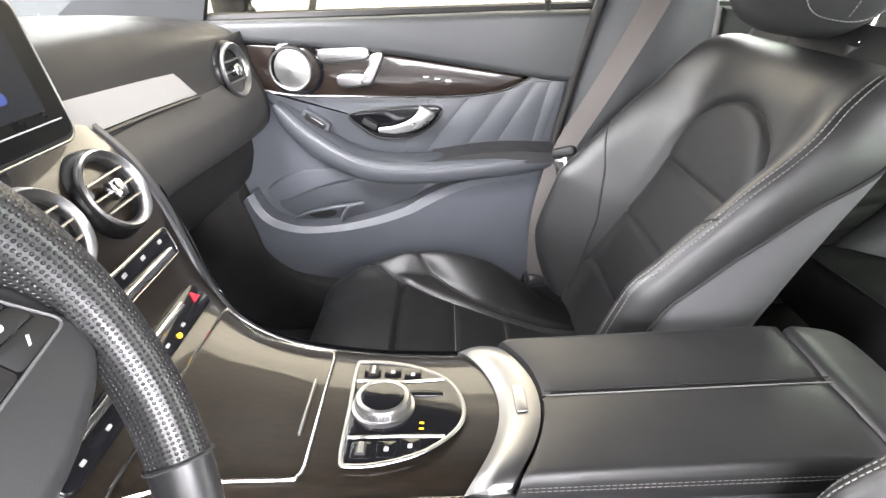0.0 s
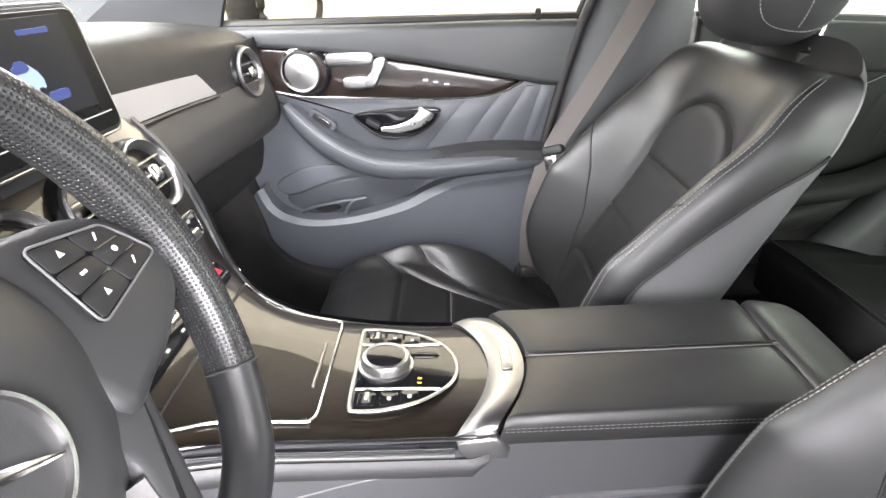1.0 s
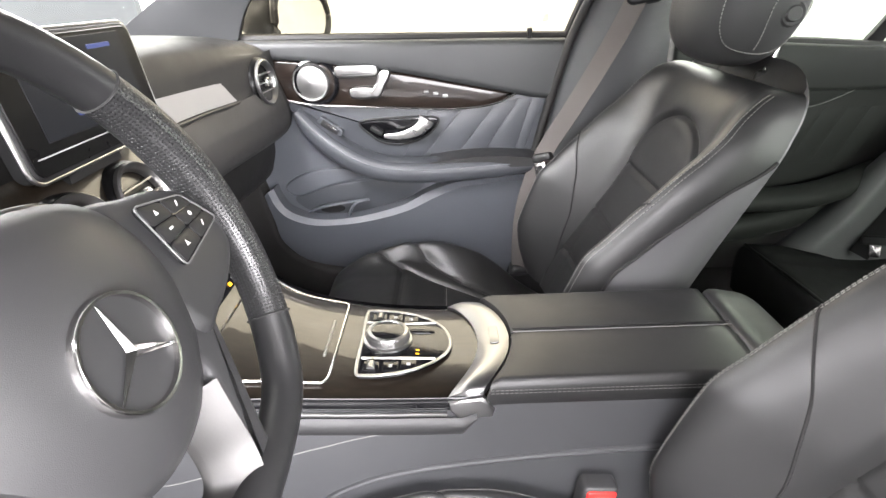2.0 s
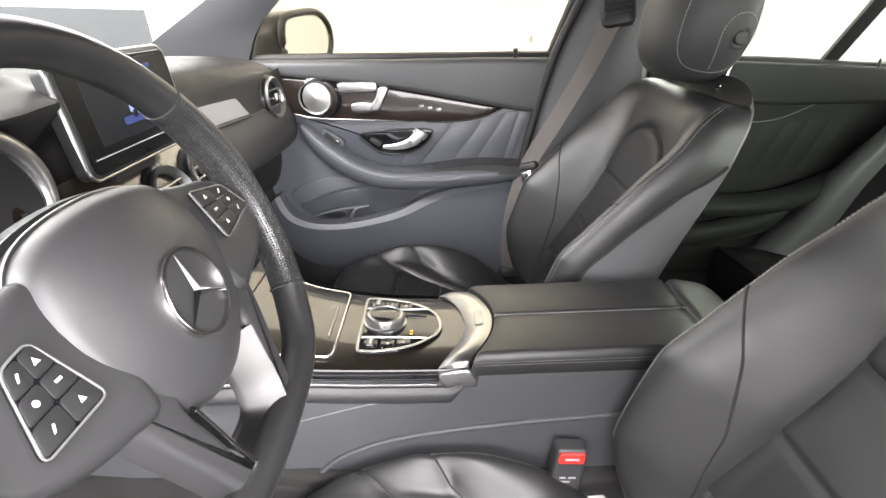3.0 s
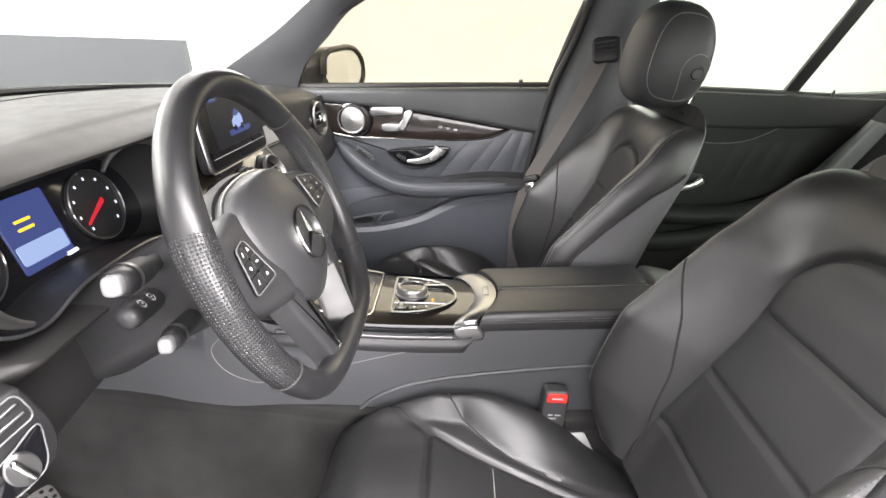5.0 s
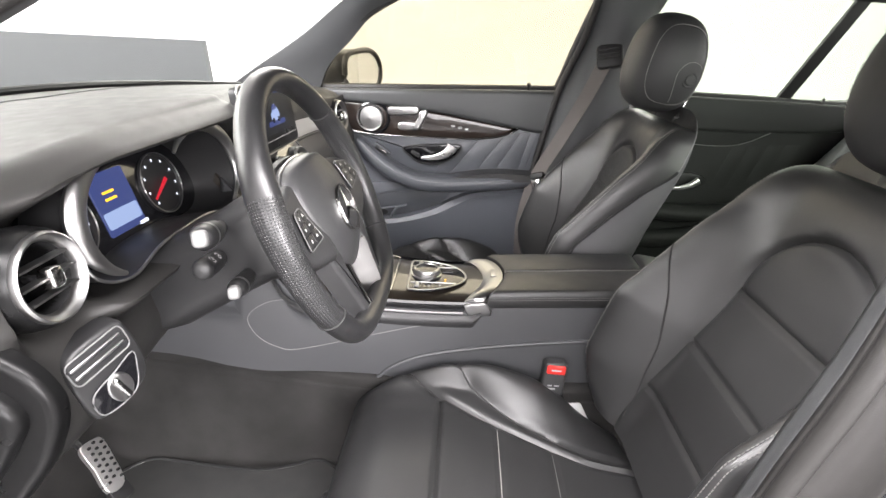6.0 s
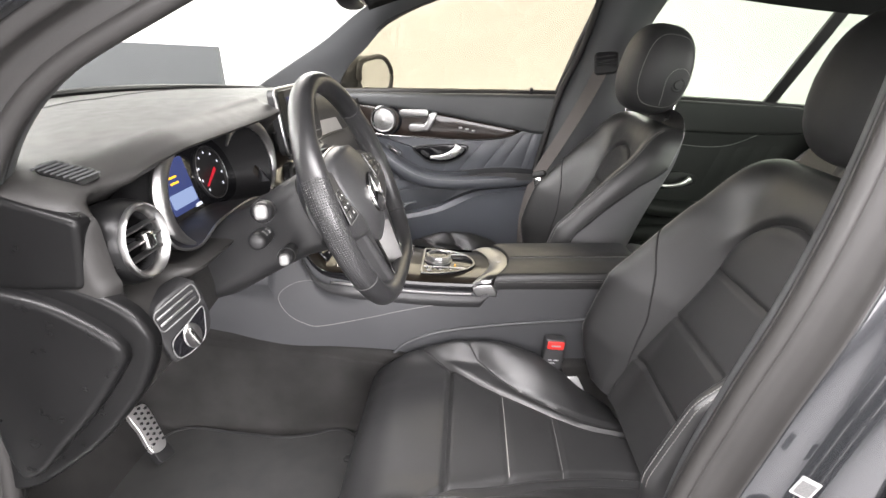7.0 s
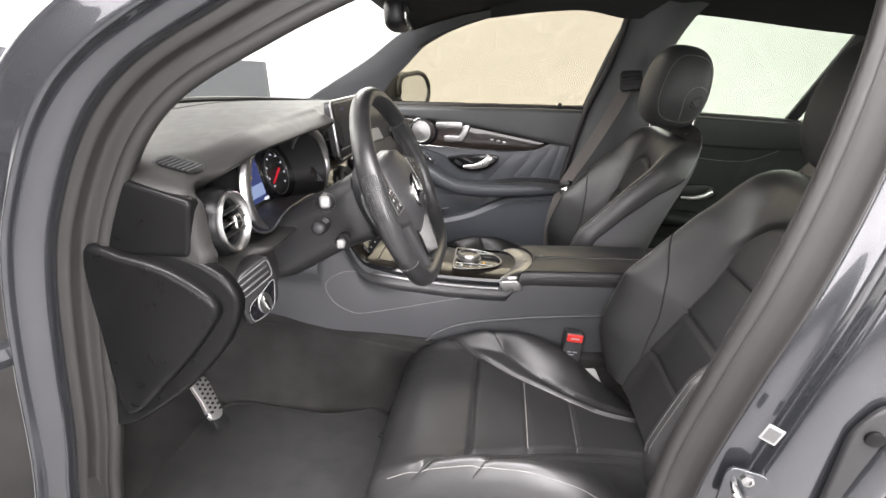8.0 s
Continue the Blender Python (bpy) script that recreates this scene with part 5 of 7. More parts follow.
def dashboard():
    d = thing("dashboard", "black soft-touch dashboard with chrome ringed vents and metal trim", "dashboard", (0, 0, 0))
    ys = spread(-0.705, 0.715, 120)
    ys = [-0.718, -0.7175, -0.716, -0.7135, -0.710, -0.7055, -0.700, -0.694] + ys[2:]
    loops = []
    for y in ys:
        k = max(0.0, min(1.0, (-0.688 - y) / 0.030))
        shrink = 1 - 0.10 * (1 - math.sqrt(1 - k * k))
        loops.append([Vector((-0.56 + (p.x + 0.56) * shrink, y, 1.02 + (p.y - 1.02) * shrink)) for p in spline([(a, b, 0) for a, b in dash_section(y)], 4)])
    body = part("dash_body", loft(loops), DASH_TOP, d, "black soft dash skin", 50)
    # metal trim on the passenger side
    rows = []
    for y in spread(0.13, 0.465, 30):
        e = -0.430 + 0.035 * smooth(0.3, 0.68, abs(y))
        f = (y - 0.13) / 0.335
        z1 = lerp(1.058, 1.044, f)
        z0 = z1 + lerp(0.046, 0.040, f) * max(0.04, min(1.0, (1.0 - f) / 0.13))
        rows.append([Vector((e + 0.022, y, z)) for z in spread(z0, z1, 6)])
    part("metal_trim", sheet(rows, 0.006, (1, 0, 0.3)), SILVER_PAINT, d, "silver metal-look passenger trim strip")
    part("trim_gap", tube([r[-1] + Vector((0.003, 0, -0.004)) for r in rows], 0.003, 6), PLASTIC_BLACK, d)
    # glovebox front under the trim
    rows = []
    for y in spread(0.165, 0.690, 40):
        pts = [p for p in spline([(a, b, 0) for a, b in dash_section(y)], 6)]
        pts = [p for p in pts if p.x > -0.47 and 0.897 < p.y < 1.040]
        k = len(pts)
        rows.append([Vector((pts[min(k - 1, round(i * (k - 1) / 17))].x + 0.003, y, pts[min(k - 1, round(i * (k - 1) / 17))].y)) for i in range(18)])
    part("glovebox", sheet(rows, 0.002, (1, 0, 0)), GLOVEBOX, d, "dark brown grey glovebox front", 60)
    # seam across the top, in front of the windscreen
    line = []
    for x, y in curve2([(-0.66, -0.60), (-0.74, -0.45), (-0.79, -0.25), (-0.82, 0.0), (-0.815, 0.2), (-0.775, 0.4), (-0.69, 0.60)], 8):
        sec = [p for p in spline([(a, b, 0) for a, b in dash_section(y)], 8)]
        k = max(i for i in range(12) if sec[i].x <= x)
        line.append(Vector((x, y, lerp(sec[k].y, sec[k + 1].y, (x - sec[k].x) / (sec[k + 1].x - sec[k].x)) + 0.0008)))
    part("top_seam", tube(line, 0.0030, 6, flat=0.5), SEAM_SHADE_THREAD, d, "dark seam across the dash top")
    # end cap with the side cover towards the open door
    m = Matrix(((1, 0, 0, 0), (0, 0, -1, -0.700), (0, 1, 0, 0), (0, 0, 0, 1)))
    o = rounded([(-0.60, 1.045), (-0.405, 1.045), (-0.388, 1.128), (-0.484, 1.160), (-0.60, 1.166)], 0.012)
    part("end_panel", plate(o, m @ Matrix.Translation((0, 0, 0.0)), 0.022, 0.008, 4), END_BLACK, d, "black upper end panel of the dashboard", 50)
    o = [(-0.62, 0.735), (-0.565, 0.742), (-0.448, 0.822), (-0.374, 0.905), (-0.350, 0.950), (-0.343, 0.980), (-0.358, 1.014), (-0.390, 1.038), (-0.432, 1.055), (-0.500, 1.074), (-0.62, 1.084)]
    cap = part("end_cap", plate(rounded(o, 0.05), m, 0.020, 0.010, 4), END_BLACK, d, "black end cap of the dashboard", 50)
    o = curve2([(-0.560, 0.775), (-0.470, 0.846), (-0.395, 0.928), (-0.372, 0.978), (-0.430, 1.028), (-0.500, 1.052), (-0.560, 1.058), (-0.568, 0.92)], 6, True)
    part("side_cover", plate(o, m, 0.036, 0.011, 4), END_BLACK, cap, "dark side cover with rounded rim", 60)
    # demister grille on top
    gm = frame_at((-0.437, -0.655, 1.1655), (0.955, 0.02, -0.26), (0.08, 0.97, 0.20))
    gr = part("demister", plate(rounded([(-0.036, -0.006), (-0.022, -0.018), (0.030, -0.018), (0.036, 0.004), (0.022, 0.018), (-0.030, 0.018)], 0.008), gm, 0.0015, 0.001), END_BLACK, d, "black slatted demister grille")
    for k in range(8):
        x = -0.027 + 0.0072 * k
        part("slat", plate([(x - 0.005, -0.014), (x - 0.0034, -0.014), (x + 0.005, 0.014), (x + 0.0034, 0.014)], gm, 0.0034, 0.0006, 1), PILLAR, gr)
    lip = [Vector((table([(0.0, -0.98), (0.4, -0.90), (0.68, -0.70)], abs(y)), y, 1.203 - (0.028 if y < 0 else 0.050) * (abs(y) / 0.70) ** 2.2)) for y in spread(-0.70, 0.70, 60)]
    part("windscreen_lip", tube(lip, 0.010, 8), END_BLACK, d, "black edge along the foot of the windscreen")
    return d, body


dashboard()


def air_vent(m, r, label):
    """A round vent: ring, dark throat, three slats, a knob; z of m is the way the air blows."""
    v = thing("air_vent", label, "air vent", m.translation, group="round air vents")
    q = Matrix.Translation(-m.translation) @ m
    part("vent_pod", lathe([(r * 0.60, -0.095), (r * 0.95, -0.075), (r * 1.16, -0.045), (r * 1.19, -0.025), (r * 1.12, -0.008), (r * 1.0, -0.003)], q, 48), END_BLACK, v, "black rounded vent housing")
    part("chrome_ring", lathe([(r * 1.01, -0.006), (r * 1.035, -0.003), (r * 1.02, 0.002), (r * 0.97, 0.004), (r * 0.88, 0.001), (r * 0.82, -0.005), (r * 0.81, -0.012)], q, 56), SATIN, v, "satin chrome ring")
    part("inner_ring", lathe([(r * 0.815, -0.010), (r * 0.80, -0.012), (r * 0.78, -0.034), (r * 0.86, -0.034)], q, 48), PLASTIC_BLACK, v)
    part("throat", lathe([(r * 0.80, -0.016), (r * 0.74, -0.055), (0.0, -0.056)], q, 40), END_BLACK, v, "dark vent throat")
    for k in (-1, 0, 1):
        h = k * r * 0.38
        w = 2 * math.sqrt((r * 0.80) ** 2 - h * h)
        b = box_bm((-w / 2, h - 0.0011, -0.014), (w / 2, h + 0.0011, -0.001))
        bmesh.ops.transform(b, matrix=q, verts=b.verts)
        part("vent_slat", b, SATIN, v, "thin chrome edged slat")
    part("vent_knob", blob((0.0095, 0.0115, 0.009), q @ Matrix.Translation((0, 0, -0.001)), 0.5, 16, 10), CHROME, v, "small silver adjusting knob")
    part("knob_stem", tube([q @ Vector((0, 0, -0.03)), q @ Vector((0, 0, -0.004))], 0.004, 8), PLASTIC_BLACK, v)
    return v


def vent_pose(x, y, z, yaw, pitch):
    return Matrix.Translation((x, y, z)) @ pose(0, 0, 0, 0, 0, yaw) @ pose(0, 0, 0, 0, -pitch, 0) @ Matrix(((0, 0, 1, 0), (1, 0, 0, 0), (0, 1, 0, 0), (0, 0, 0, 1)))


air_vent(vent_pose(-0.374, -0.641, 1.076, 2, 4), 0.0455, "round chrome air vent beside the open driver door")
air_vent(vent_pose(-0.372, 0.606, 1.058, -6, 4), 0.049, "round chrome air vent at the passenger end of the dashboard")


# ---- instruments ----
def instruments():
    d = thing("instrument_cluster", "instrument cluster with lit red needle and blue display", "instrument cluster", (0, 0, 0))
    mf = frame_at((-0.468, -0.390, 1.078), (0, 1, 0), (-0.22, 0, 1))
    part("cluster_face", plate(rect(0.375, 0.125, 0.05, 8), mf, 0.006, 0.003), GLOSS_BLACK, d, "gloss black instrument face")
    opening = curve2([(-0.197, -0.045), (-0.185, 0.03), (-0.13, 0.082), (-0.04, 0.078), (0.03, 0.078), (0.13, 0.082), (0.185, 0.03), (0.192, -0.045), (0.14, -0.078), (0.06, -0.062), (-0.06, -0.062), (-0.14, -0.078)], 6, True)
    mo = frame_at((-0.386, -0.390, 1.092), (0, 1, 0), (-0.12, 0, 1)) @ Matrix.Diagonal((1, 0.90, 1, 1))
    face = [mo @ Vector((a, b, 0)) for a, b in opening]
    deep = [mf @ Vector((a * 0.93, b * 0.80, 0)) for a, b in opening]
    part("cluster_tunnel", loft([deep, face], caps=False), PLASTIC_BLACK, d, "black tunnel round the dials")
    for side in (-1, 1):
        arc = [mo @ Vector((0.005 + side * (0.100 + 0.098 * math.cos(a)), 0.002 + 0.083 * math.sin(a), 0.004)) for a in spread(-1.0, 1.62 if side < 0 else 2.45, 28)]
        part("bezel_arc", tube(arc, lambda f: 0.0028 + 0.011 * math.sin(math.pi * f) * (1 if side < 0 else 0.75), 10, flat=0.8, up=(1, 0, 0)), SATIN, d, "satin chrome crescent bezel")
    part("bezel_line", tube([mo @ Vector((a, b, 0.002)) for a, b in opening], 0.0021, 8, closed=True), SATIN, d, "thin satin edge line")
    scr = mf @ Matrix.Translation((-0.015, 0.004, 0.006))
    part("display", plate(rect(0.080, 0.088, 0.004), scr, 0.002, 0.0005, 1), SCREEN_BLUE, d, "blue lit centre display")
    part("display_glow", plate(rect(0.074, 0.024, 0.004, cy=-0.022), scr, 0.003, 0.0005, 1), SCREEN_CAR, d, "pale lit lower band")
    for k in range(2):
        part("display_text", plate(rect(0.024, 0.0035, 0.001, cx=-0.008, cy=0.016 - 0.010 * k), scr, 0.003, 0.0003, 1), AMBER, d, "amber message bar")
    part("display_clock", plate(rect(0.018, 0.005, 0.001, cx=0.034, cy=-0.043), scr, 0.0036, 0.0003, 1), SCREEN_WHITE, d)
    for side in (-1, 1):
        c = mf @ Matrix.Translation((0.0 + side * 0.108 - 0.012, 0.0, 0.006))
        part("dial", lathe([(0.050, 0.0), (0.050, 0.004), (0.047, 0.005), (0.046, 0.001), (0.0, 0.001)], c, 48), PLASTIC_BLACK, d, "black dial with thin silver rim")
        part("dial_rim", tube([c @ Vector((0.049 * math.cos(t), 0.049 * math.sin(t), 0.005)) for t in spread(0, 2 * math.pi * 47 / 48, 48)], 0.0010, 6, closed=True), SATIN, d)
        for k in range(9):
            t = radians(225 - 270 * k / 8)
            part("dial_mark", plate(rect(0.0025, 0.004, 0.0006), c @ Matrix.Translation((0.038 * math.cos(t), 0.038 * math.sin(t), 0.002)), 0.001, 0.0002, 1), SCREEN_WHITE, d)
        a = radians(208 if side > 0 else 215)
        part("needle", plate([(-0.010, -0.0030), (0.040, -0.0012), (0.040, 0.0012), (-0.010, 0.0030)], c @ pose(0, 0, 0.006, 0, 0, math.degrees(a)), 0.003, 0.0008), GAUGE_RED, d, "glowing red needle")
    return d


instruments()


# ---- free-standing display ----
def display():
    d = thing("centre_display", "slim tablet display with silver edge, showing a blue car", "display screen", (-0.372, -0.018, 1.145))
    m = frame_at((0, 0, 0), (0.02, 1, 0), (-0.10, 0, 1))
    part("display_body", plate(rect(0.248, 0.138, 0.016, 6), m, 0.008, 0.004, back=0.012), PLASTIC_BLACK, d, "black display housing")
    part("display_edge", tube([m @ Vector((a, b, 0.004)) for a, b in rect(0.248, 0.138, 0.016, 6)], 0.0028, 8, closed=True), SATIN, d, "satin silver edge")
    part("display_panel", plate(rect(0.238, 0.128, 0.012, 5), m, 0.0095, 0.001, 1), END_BLACK, d, "gloss black screen glass")
    part("picture", plate(rect(0.182, 0.094, 0.001, 2, cx=0.004, cy=0.012), m, 0.0102, 0.0003, 1), SCREEN, d, "dark lit picture")
    part("picture_glow", plate(rect(0.090, 0.010, 0.004, 3, cx=0.014, cy=-0.015), m, 0.0108, 0.0003, 1), SCREEN_BLUE, d, "blue lit ground")
    car = [(a * 0.56, b * 0.62) for a, b in ((-0.042, -0.012), (-0.040, 0.004), (-0.026, 0.010), (-0.014, 0.024), (0.016, 0.026), (0.030, 0.014), (0.036, 0.002), (0.034, -0.010), (0.018, -0.018), (-0.026, -0.020))]
    part("car_picture", plate([(a + 0.012, b + 0.002) for a, b in car], m, 0.0114, 0.0003, 1), SCREEN_CAR, d, "pale blue car picture")
    part("car_picture", plate([(a * 0.5 + 0.010, b * 0.4 + 0.016) for a, b in car], m, 0.0120, 0.0003, 1), SCREEN_BLUE, d, "blue glass of the pictured car")
    for cx in (-0.004, 0.024):
        part("car_picture", plate(disc(0.0055, 14, cx, -0.009), m, 0.0120, 0.0003, 1), SCREEN, d)
    for k, (cx, w) in enumerate(((-0.062, 0.030), (0.048, 0.042))):
        part("text_bar", plate(rect(w, 0.005, 0.001, cx=cx, cy=0.046), m, 0.0112, 0.0003, 1), SCREEN_BLUE, d)
    part("lower_strip", plate(rect(0.22, 0.0015, 0.0005, cy=-0.046), m, 0.0102, 0.0003, 1), PRINT, d)
    part("display_foot", box_bm((-0.07, -0.05, -0.09), (-0.012, 0.05, -0.03)), PLASTIC_BLACK, d)
    return d


display()


# ---- light switch panel beside the wheel ----
def light_switch():
    d = thing("light_switch", "light switch panel with silver rotary knob and slots", "light switch", (-0.370, -0.620, 0.955))
    m = frame_at((0, 0, 0), (0.36, 0.9, 0.26), (-0.08, -0.26, 1)) @ Matrix.Diagonal((0.66, 0.95, 1, 1))
    part("switch_panel", plate([p for p in curve2([(-0.062, -0.035), (-0.058, 0.025), (-0.03, 0.046), (0.045, 0.044), (0.058, 0.03), (0.056, -0.02), (0.03, -0.05), (-0.045, -0.052)], 5, True)], m, 0.010, 0.005, back=0.02), PLASTIC_BLACK, d, "black switch panel")
    for k in range(2):
        part("slot", plate(rect(0.092, 0.0036, 0.0017, cx=-0.004, cy=0.030 - 0.012 * k), m, 0.012, 0.001), SATIN, d, "bright metal slot bar")
    part("panel_line", tube([m @ Vector((a, b, 0.011)) for a, b in rect(0.104, 0.034, 0.010, cx=-0.003, cy=0.024)], 0.0010, 6, closed=True), PAD_LINE, d)
    part("knob_plate", plate(curve2([(-0.050, -0.044), (-0.048, -0.014), (0.0, -0.006), (0.040, 0.000), (0.036, -0.018), (0.010, -0.048)], 5, True), m, 0.013, 0.002), GLOSS_BLACK, d, "gloss black knob plate")
    part("plate_edge", tube([m @ Vector((a, b, 0.013)) for a, b in curve2([(-0.050, -0.044), (-0.048, -0.014), (0.0, -0.006), (0.040, 0.000), (0.036, -0.018), (0.010, -0.048)], 5, True)], 0.0009, 6, closed=True), PAD_LINE, d)
    k = m @ Matrix.Translation((-0.006, -0.028, 0.010))
    part("rotary_knob", lathe([(0.021, 0.0), (0.021, 0.004), (0.019, 0.0055), (0.0, 0.0055)], k, 32), SATIN, d, "silver rotary knob")
    part("knob_grip", plate(rect(0.011, 0.036, 0.005), k @ pose(0, 0, 0, 0, 0, 12), 0.010, 0.003), CHROME, d, "bright knob grip")
    return d


light_switch()


# ---- centre console ----
# the veneered face, from the vents down and back along the tunnel: (x, z, half width)
FACE = [(-0.405, 1.078, 0.205), (-0.372, 1.030, 0.205), (-0.352, 0.960, 0.210), (-0.335, 0.890, 0.201), (-0.310, 0.838, 0.182), (-0.265, 0.810, 0.147), (-0.200, 0.788, 0.122), (-0.110, 0.772, 0.110), (-0.02, 0.764, 0.105), (0.085, 0.760, 0.103)]
FACE_FINE = spline([(x, w, z) for x, z, w in FACE], 10)


def face_at(s):
    """A place on the veneered face, s from 0 (vents) to 1 (armrest): the middle point, the way along, the half width."""
    k = s * (len(FACE_FINE) - 1)
    i = min(int(k), len(FACE_FINE) - 2)
    p = FACE_FINE[i].lerp(FACE_FINE[i + 1], k - i)
    t = FACE_FINE[i + 1] - FACE_FINE[i]
    return Vector((p.x, 0, p.z)), Vector((t.x, 0, t.z)).normalized(), p.y


def face_pose(s, y, lift=0.0):
    """A pose on the face: x towards the passenger, y up the face, z out of it."""
    p, t, w = face_at(s)
    m = frame_at(p + Vector((0, y, 0)), (0, 1, 0), -t)
    return m @ Matrix.Translation((0, 0, lift))


def face_point(s, y, lift=0.0):
    return face_pose(s, y, lift).translation


def side_reach(x, z):
    """How far out the console's side lies at x and z."""
    if x < FACE[-1][0]:
        k = min(range(len(FACE_FINE)), key=lambda i: abs(FACE_FINE[i].x - x) + (0.0 if FACE_FINE[i].z < 1.0 else 1.0))
        top, w = FACE_FINE[k].z - 0.012, FACE_FINE[k].y
        if x < -0.43:
            top, w = 0.83, 0.20
    else:
        top, w = 0.752, 0.103
    low = side_low(x)
    return side_depth(x, w, min(1.0, max(0.0, (top - z) / (top - low))))


def side_depth(x, w, f):
    """Half the console's width at x, a share f of the way down its side."""
    waist = table([(-0.80, 0.205), (-0.43, 0.165), (-0.30, 0.135), (-0.20, 0.122), (0.0, 0.108), (0.5, 0.103)], x)
    return lerp(w, min(w, waist), smooth(0.05, 0.42, f)) + 0.003 + 0.006 * math.sin(math.pi * f) + 0.012 * f


def side_low(x):
    return table([(-0.80, 0.72), (-0.568, 0.680), (-0.489, 0.650), (-0.40, 0.624), (-0.30, 0.606), (-0.17, 0.585), (0.0, 0.52), (0.5, 0.49)], x)


def console():
    d = thing("centre_console", "centre console with dark wood veneer and grey sides", "centre console", (0, 0, 0))
    rows = []
    for s in spread(0, 1, 91):
        p, t, w = face_at(s)
        n = Vector((0, 1, 0)).cross(-t).normalized()
        row = []
        for u in spread(-1, 1, 33):
            crown = -0.010 * abs(u) ** 6 - 0.002 * u * u
            row.append(p + Vector((0, u * w, 0)) + n * crown)
        rows.append(row)
    veneer = part("veneer_face", sheet(rows, 0.014, (0.35, 0, 0.94)), VENEER, d, "glossy dark brown wood veneer face", 50)
    for side in (-1, 1):
        part("veneer_edge", tube([r[0 if side < 0 else -1] for r in rows[46:]], 0.0016, 8), CHROME, d, "thin chrome edge strip")
    # sides of the console down to the tunnel
    for side in (-1, 1):
        st = []
        for s in spread(0.0, 1, 50):
            p, t, w = face_at(s)
            st.append((p.x, p.z - 0.012, w))
        st = [(x, 0.83, 0.20) for x in spread(-0.80, -0.43, 8)] + st
        st += [(x, 0.752, 0.103) for x in spread(0.11, 0.52, 14)]
        rws = []
        for x, z, w in st:
            low = side_low(x)
            col = []
            for f in spread(0, 1, 16):
                zz = lerp(z, low, f)
                depth = side_depth(x, w, f)
                col.append(Vector((x, side * depth, zz)))
            rws.append(col)
        part("console_side", sheet(rws, 0.008, (0, side, 0)), SIDE_GREY, d, "grey soft console side panel", 50)
        # stitched leather pad and the bright and dark bands under the veneer
        band = [(x, z) for x, z, w in st if -0.36 < x < 0.075]
        bw = [(w) for x, z, w in st if -0.36 < x < 0.075]
        part("gloss_band", loft([[Vector((x, side * (w + 0.004), z + 0.006 - k * 0.0075 * min(1, (x + 0.40) * 6) * smooth(0.078, 0.05, x))) + Vector((0, side * (0.004 * math.sin(math.pi * k / 3)), 0)) for (x, z), w in zip(band, bw)] for k in range(4)], closed=False), GLOSS_BLACK, d, "gloss black band")
        part("bright_band", tube([Vector((x, side * (w + 0.008), z - 0.019)) for (x, z), w in zip(band, bw) if -0.30 < x < 0.03], 0.0030, 8, flat=1.2), SATIN, d, "satin metal band")
        part("pad", loft([[Vector((x, side * (w + 0.010 + 0.006 * math.sin(math.pi * k / 6)), z - 0.024 * smooth(0.082, 0.055, x) - 0.030 * k / 6 * smooth(-0.40, -0.25, x) * smooth(0.080, 0.045, x))) for (x, z), w in zip(band, bw)] for k in range(7)], closed=False), SOFT_BLACK, d, "black padded band", 60)
        line = curve2([(-0.24, 0.760), (-0.281, 0.772), (-0.352, 0.792), (-0.396, 0.783), (-0.420, 0.757), (-0.408, 0.716), (-0.374, 0.683), (-0.324, 0.669), (-0.156, 0.691), (0.0, 0.713), (0.050, 0.722), (0.066, 0.737)], 8)
        part("panel_seam", tube([Vector((x, side * (side_reach(x, z) + 0.0002), z)) for x, z in line], 0.0010, 6), SEAM_GREY, d, "light seam line")
        low = curve2([(-0.17, 0.575), (-0.13, 0.606), (-0.05, 0.632), (0.10, 0.650), (0.26, 0.661), (0.48, 0.668)], 8)
        part("carpet_edge", tube([Vector((x, side * side_reach(x, z), z)) for x, z in low], 0.005, 8), SIDE_GREY, d, "moulded ridge")
    # lid of the front compartment, set in a chrome line
    lid = []
    reach = [(0.50, 0.150), (0.555, 0.131), (0.61, 0.112), (0.67, 0.102), (0.752, 0.094)]
    for s in spread(0.515, 0.744, 16):
        lid.append(face_point(s, table(reach, s), 0.0006))
    ring = lid + [face_point(0.751, 0.090, 0.0008), face_point(0.752, 0.080, 0.0010), face_point(0.752, 0.0, 0.0012), face_point(0.752, -0.080, 0.0010), face_point(0.750, -0.088, 0.0008)] + [face_point(s, -table(reach, s), 0.0006) for s in spread(0.744, 0.515, 16)] + [face_point(0.510, -0.130, 0.0008), face_point(0.508, 0.0, 0.0012), face_point(0.510, 0.130, 0.0008)]
    part("lid_line", tube(ring, 0.0020, 6, closed=True), CHROME, veneer, "chrome line round the sliding lid")
    part("lid_grip", plate(rect(0.084, 0.0036, 0.0017), face_pose(0.735, 0.0), 0.004, 0.0015), SATIN, veneer, "silver grip bar of the lid")
    # control island
    m = face_pose(0.866, -0.003) @ Matrix.Diagonal((1.0, 1.12, 1, 1))
    isl = curve2([(-0.068, 0.051), (0.0, 0.052), (0.068, 0.053), (0.077, 0.044), (0.074, 0.010), (0.065, -0.018), (0.048, -0.044), (0.022, -0.060), (-0.010, -0.064), (-0.036, -0.052), (-0.060, -0.024), (-0.074, 0.012), (-0.077, 0.042)], 6, True)
    i = part("control_island", plate(isl, m, 0.006, 0.002), GLOSS_BLACK, d, "gloss black control island with silver rim")
    part("island_rim", tube([m @ Vector((a, b, 0.0058)) for a, b in isl], 0.0026, 8, closed=True, flat=0.55), SATIN, i, "satin silver rim")
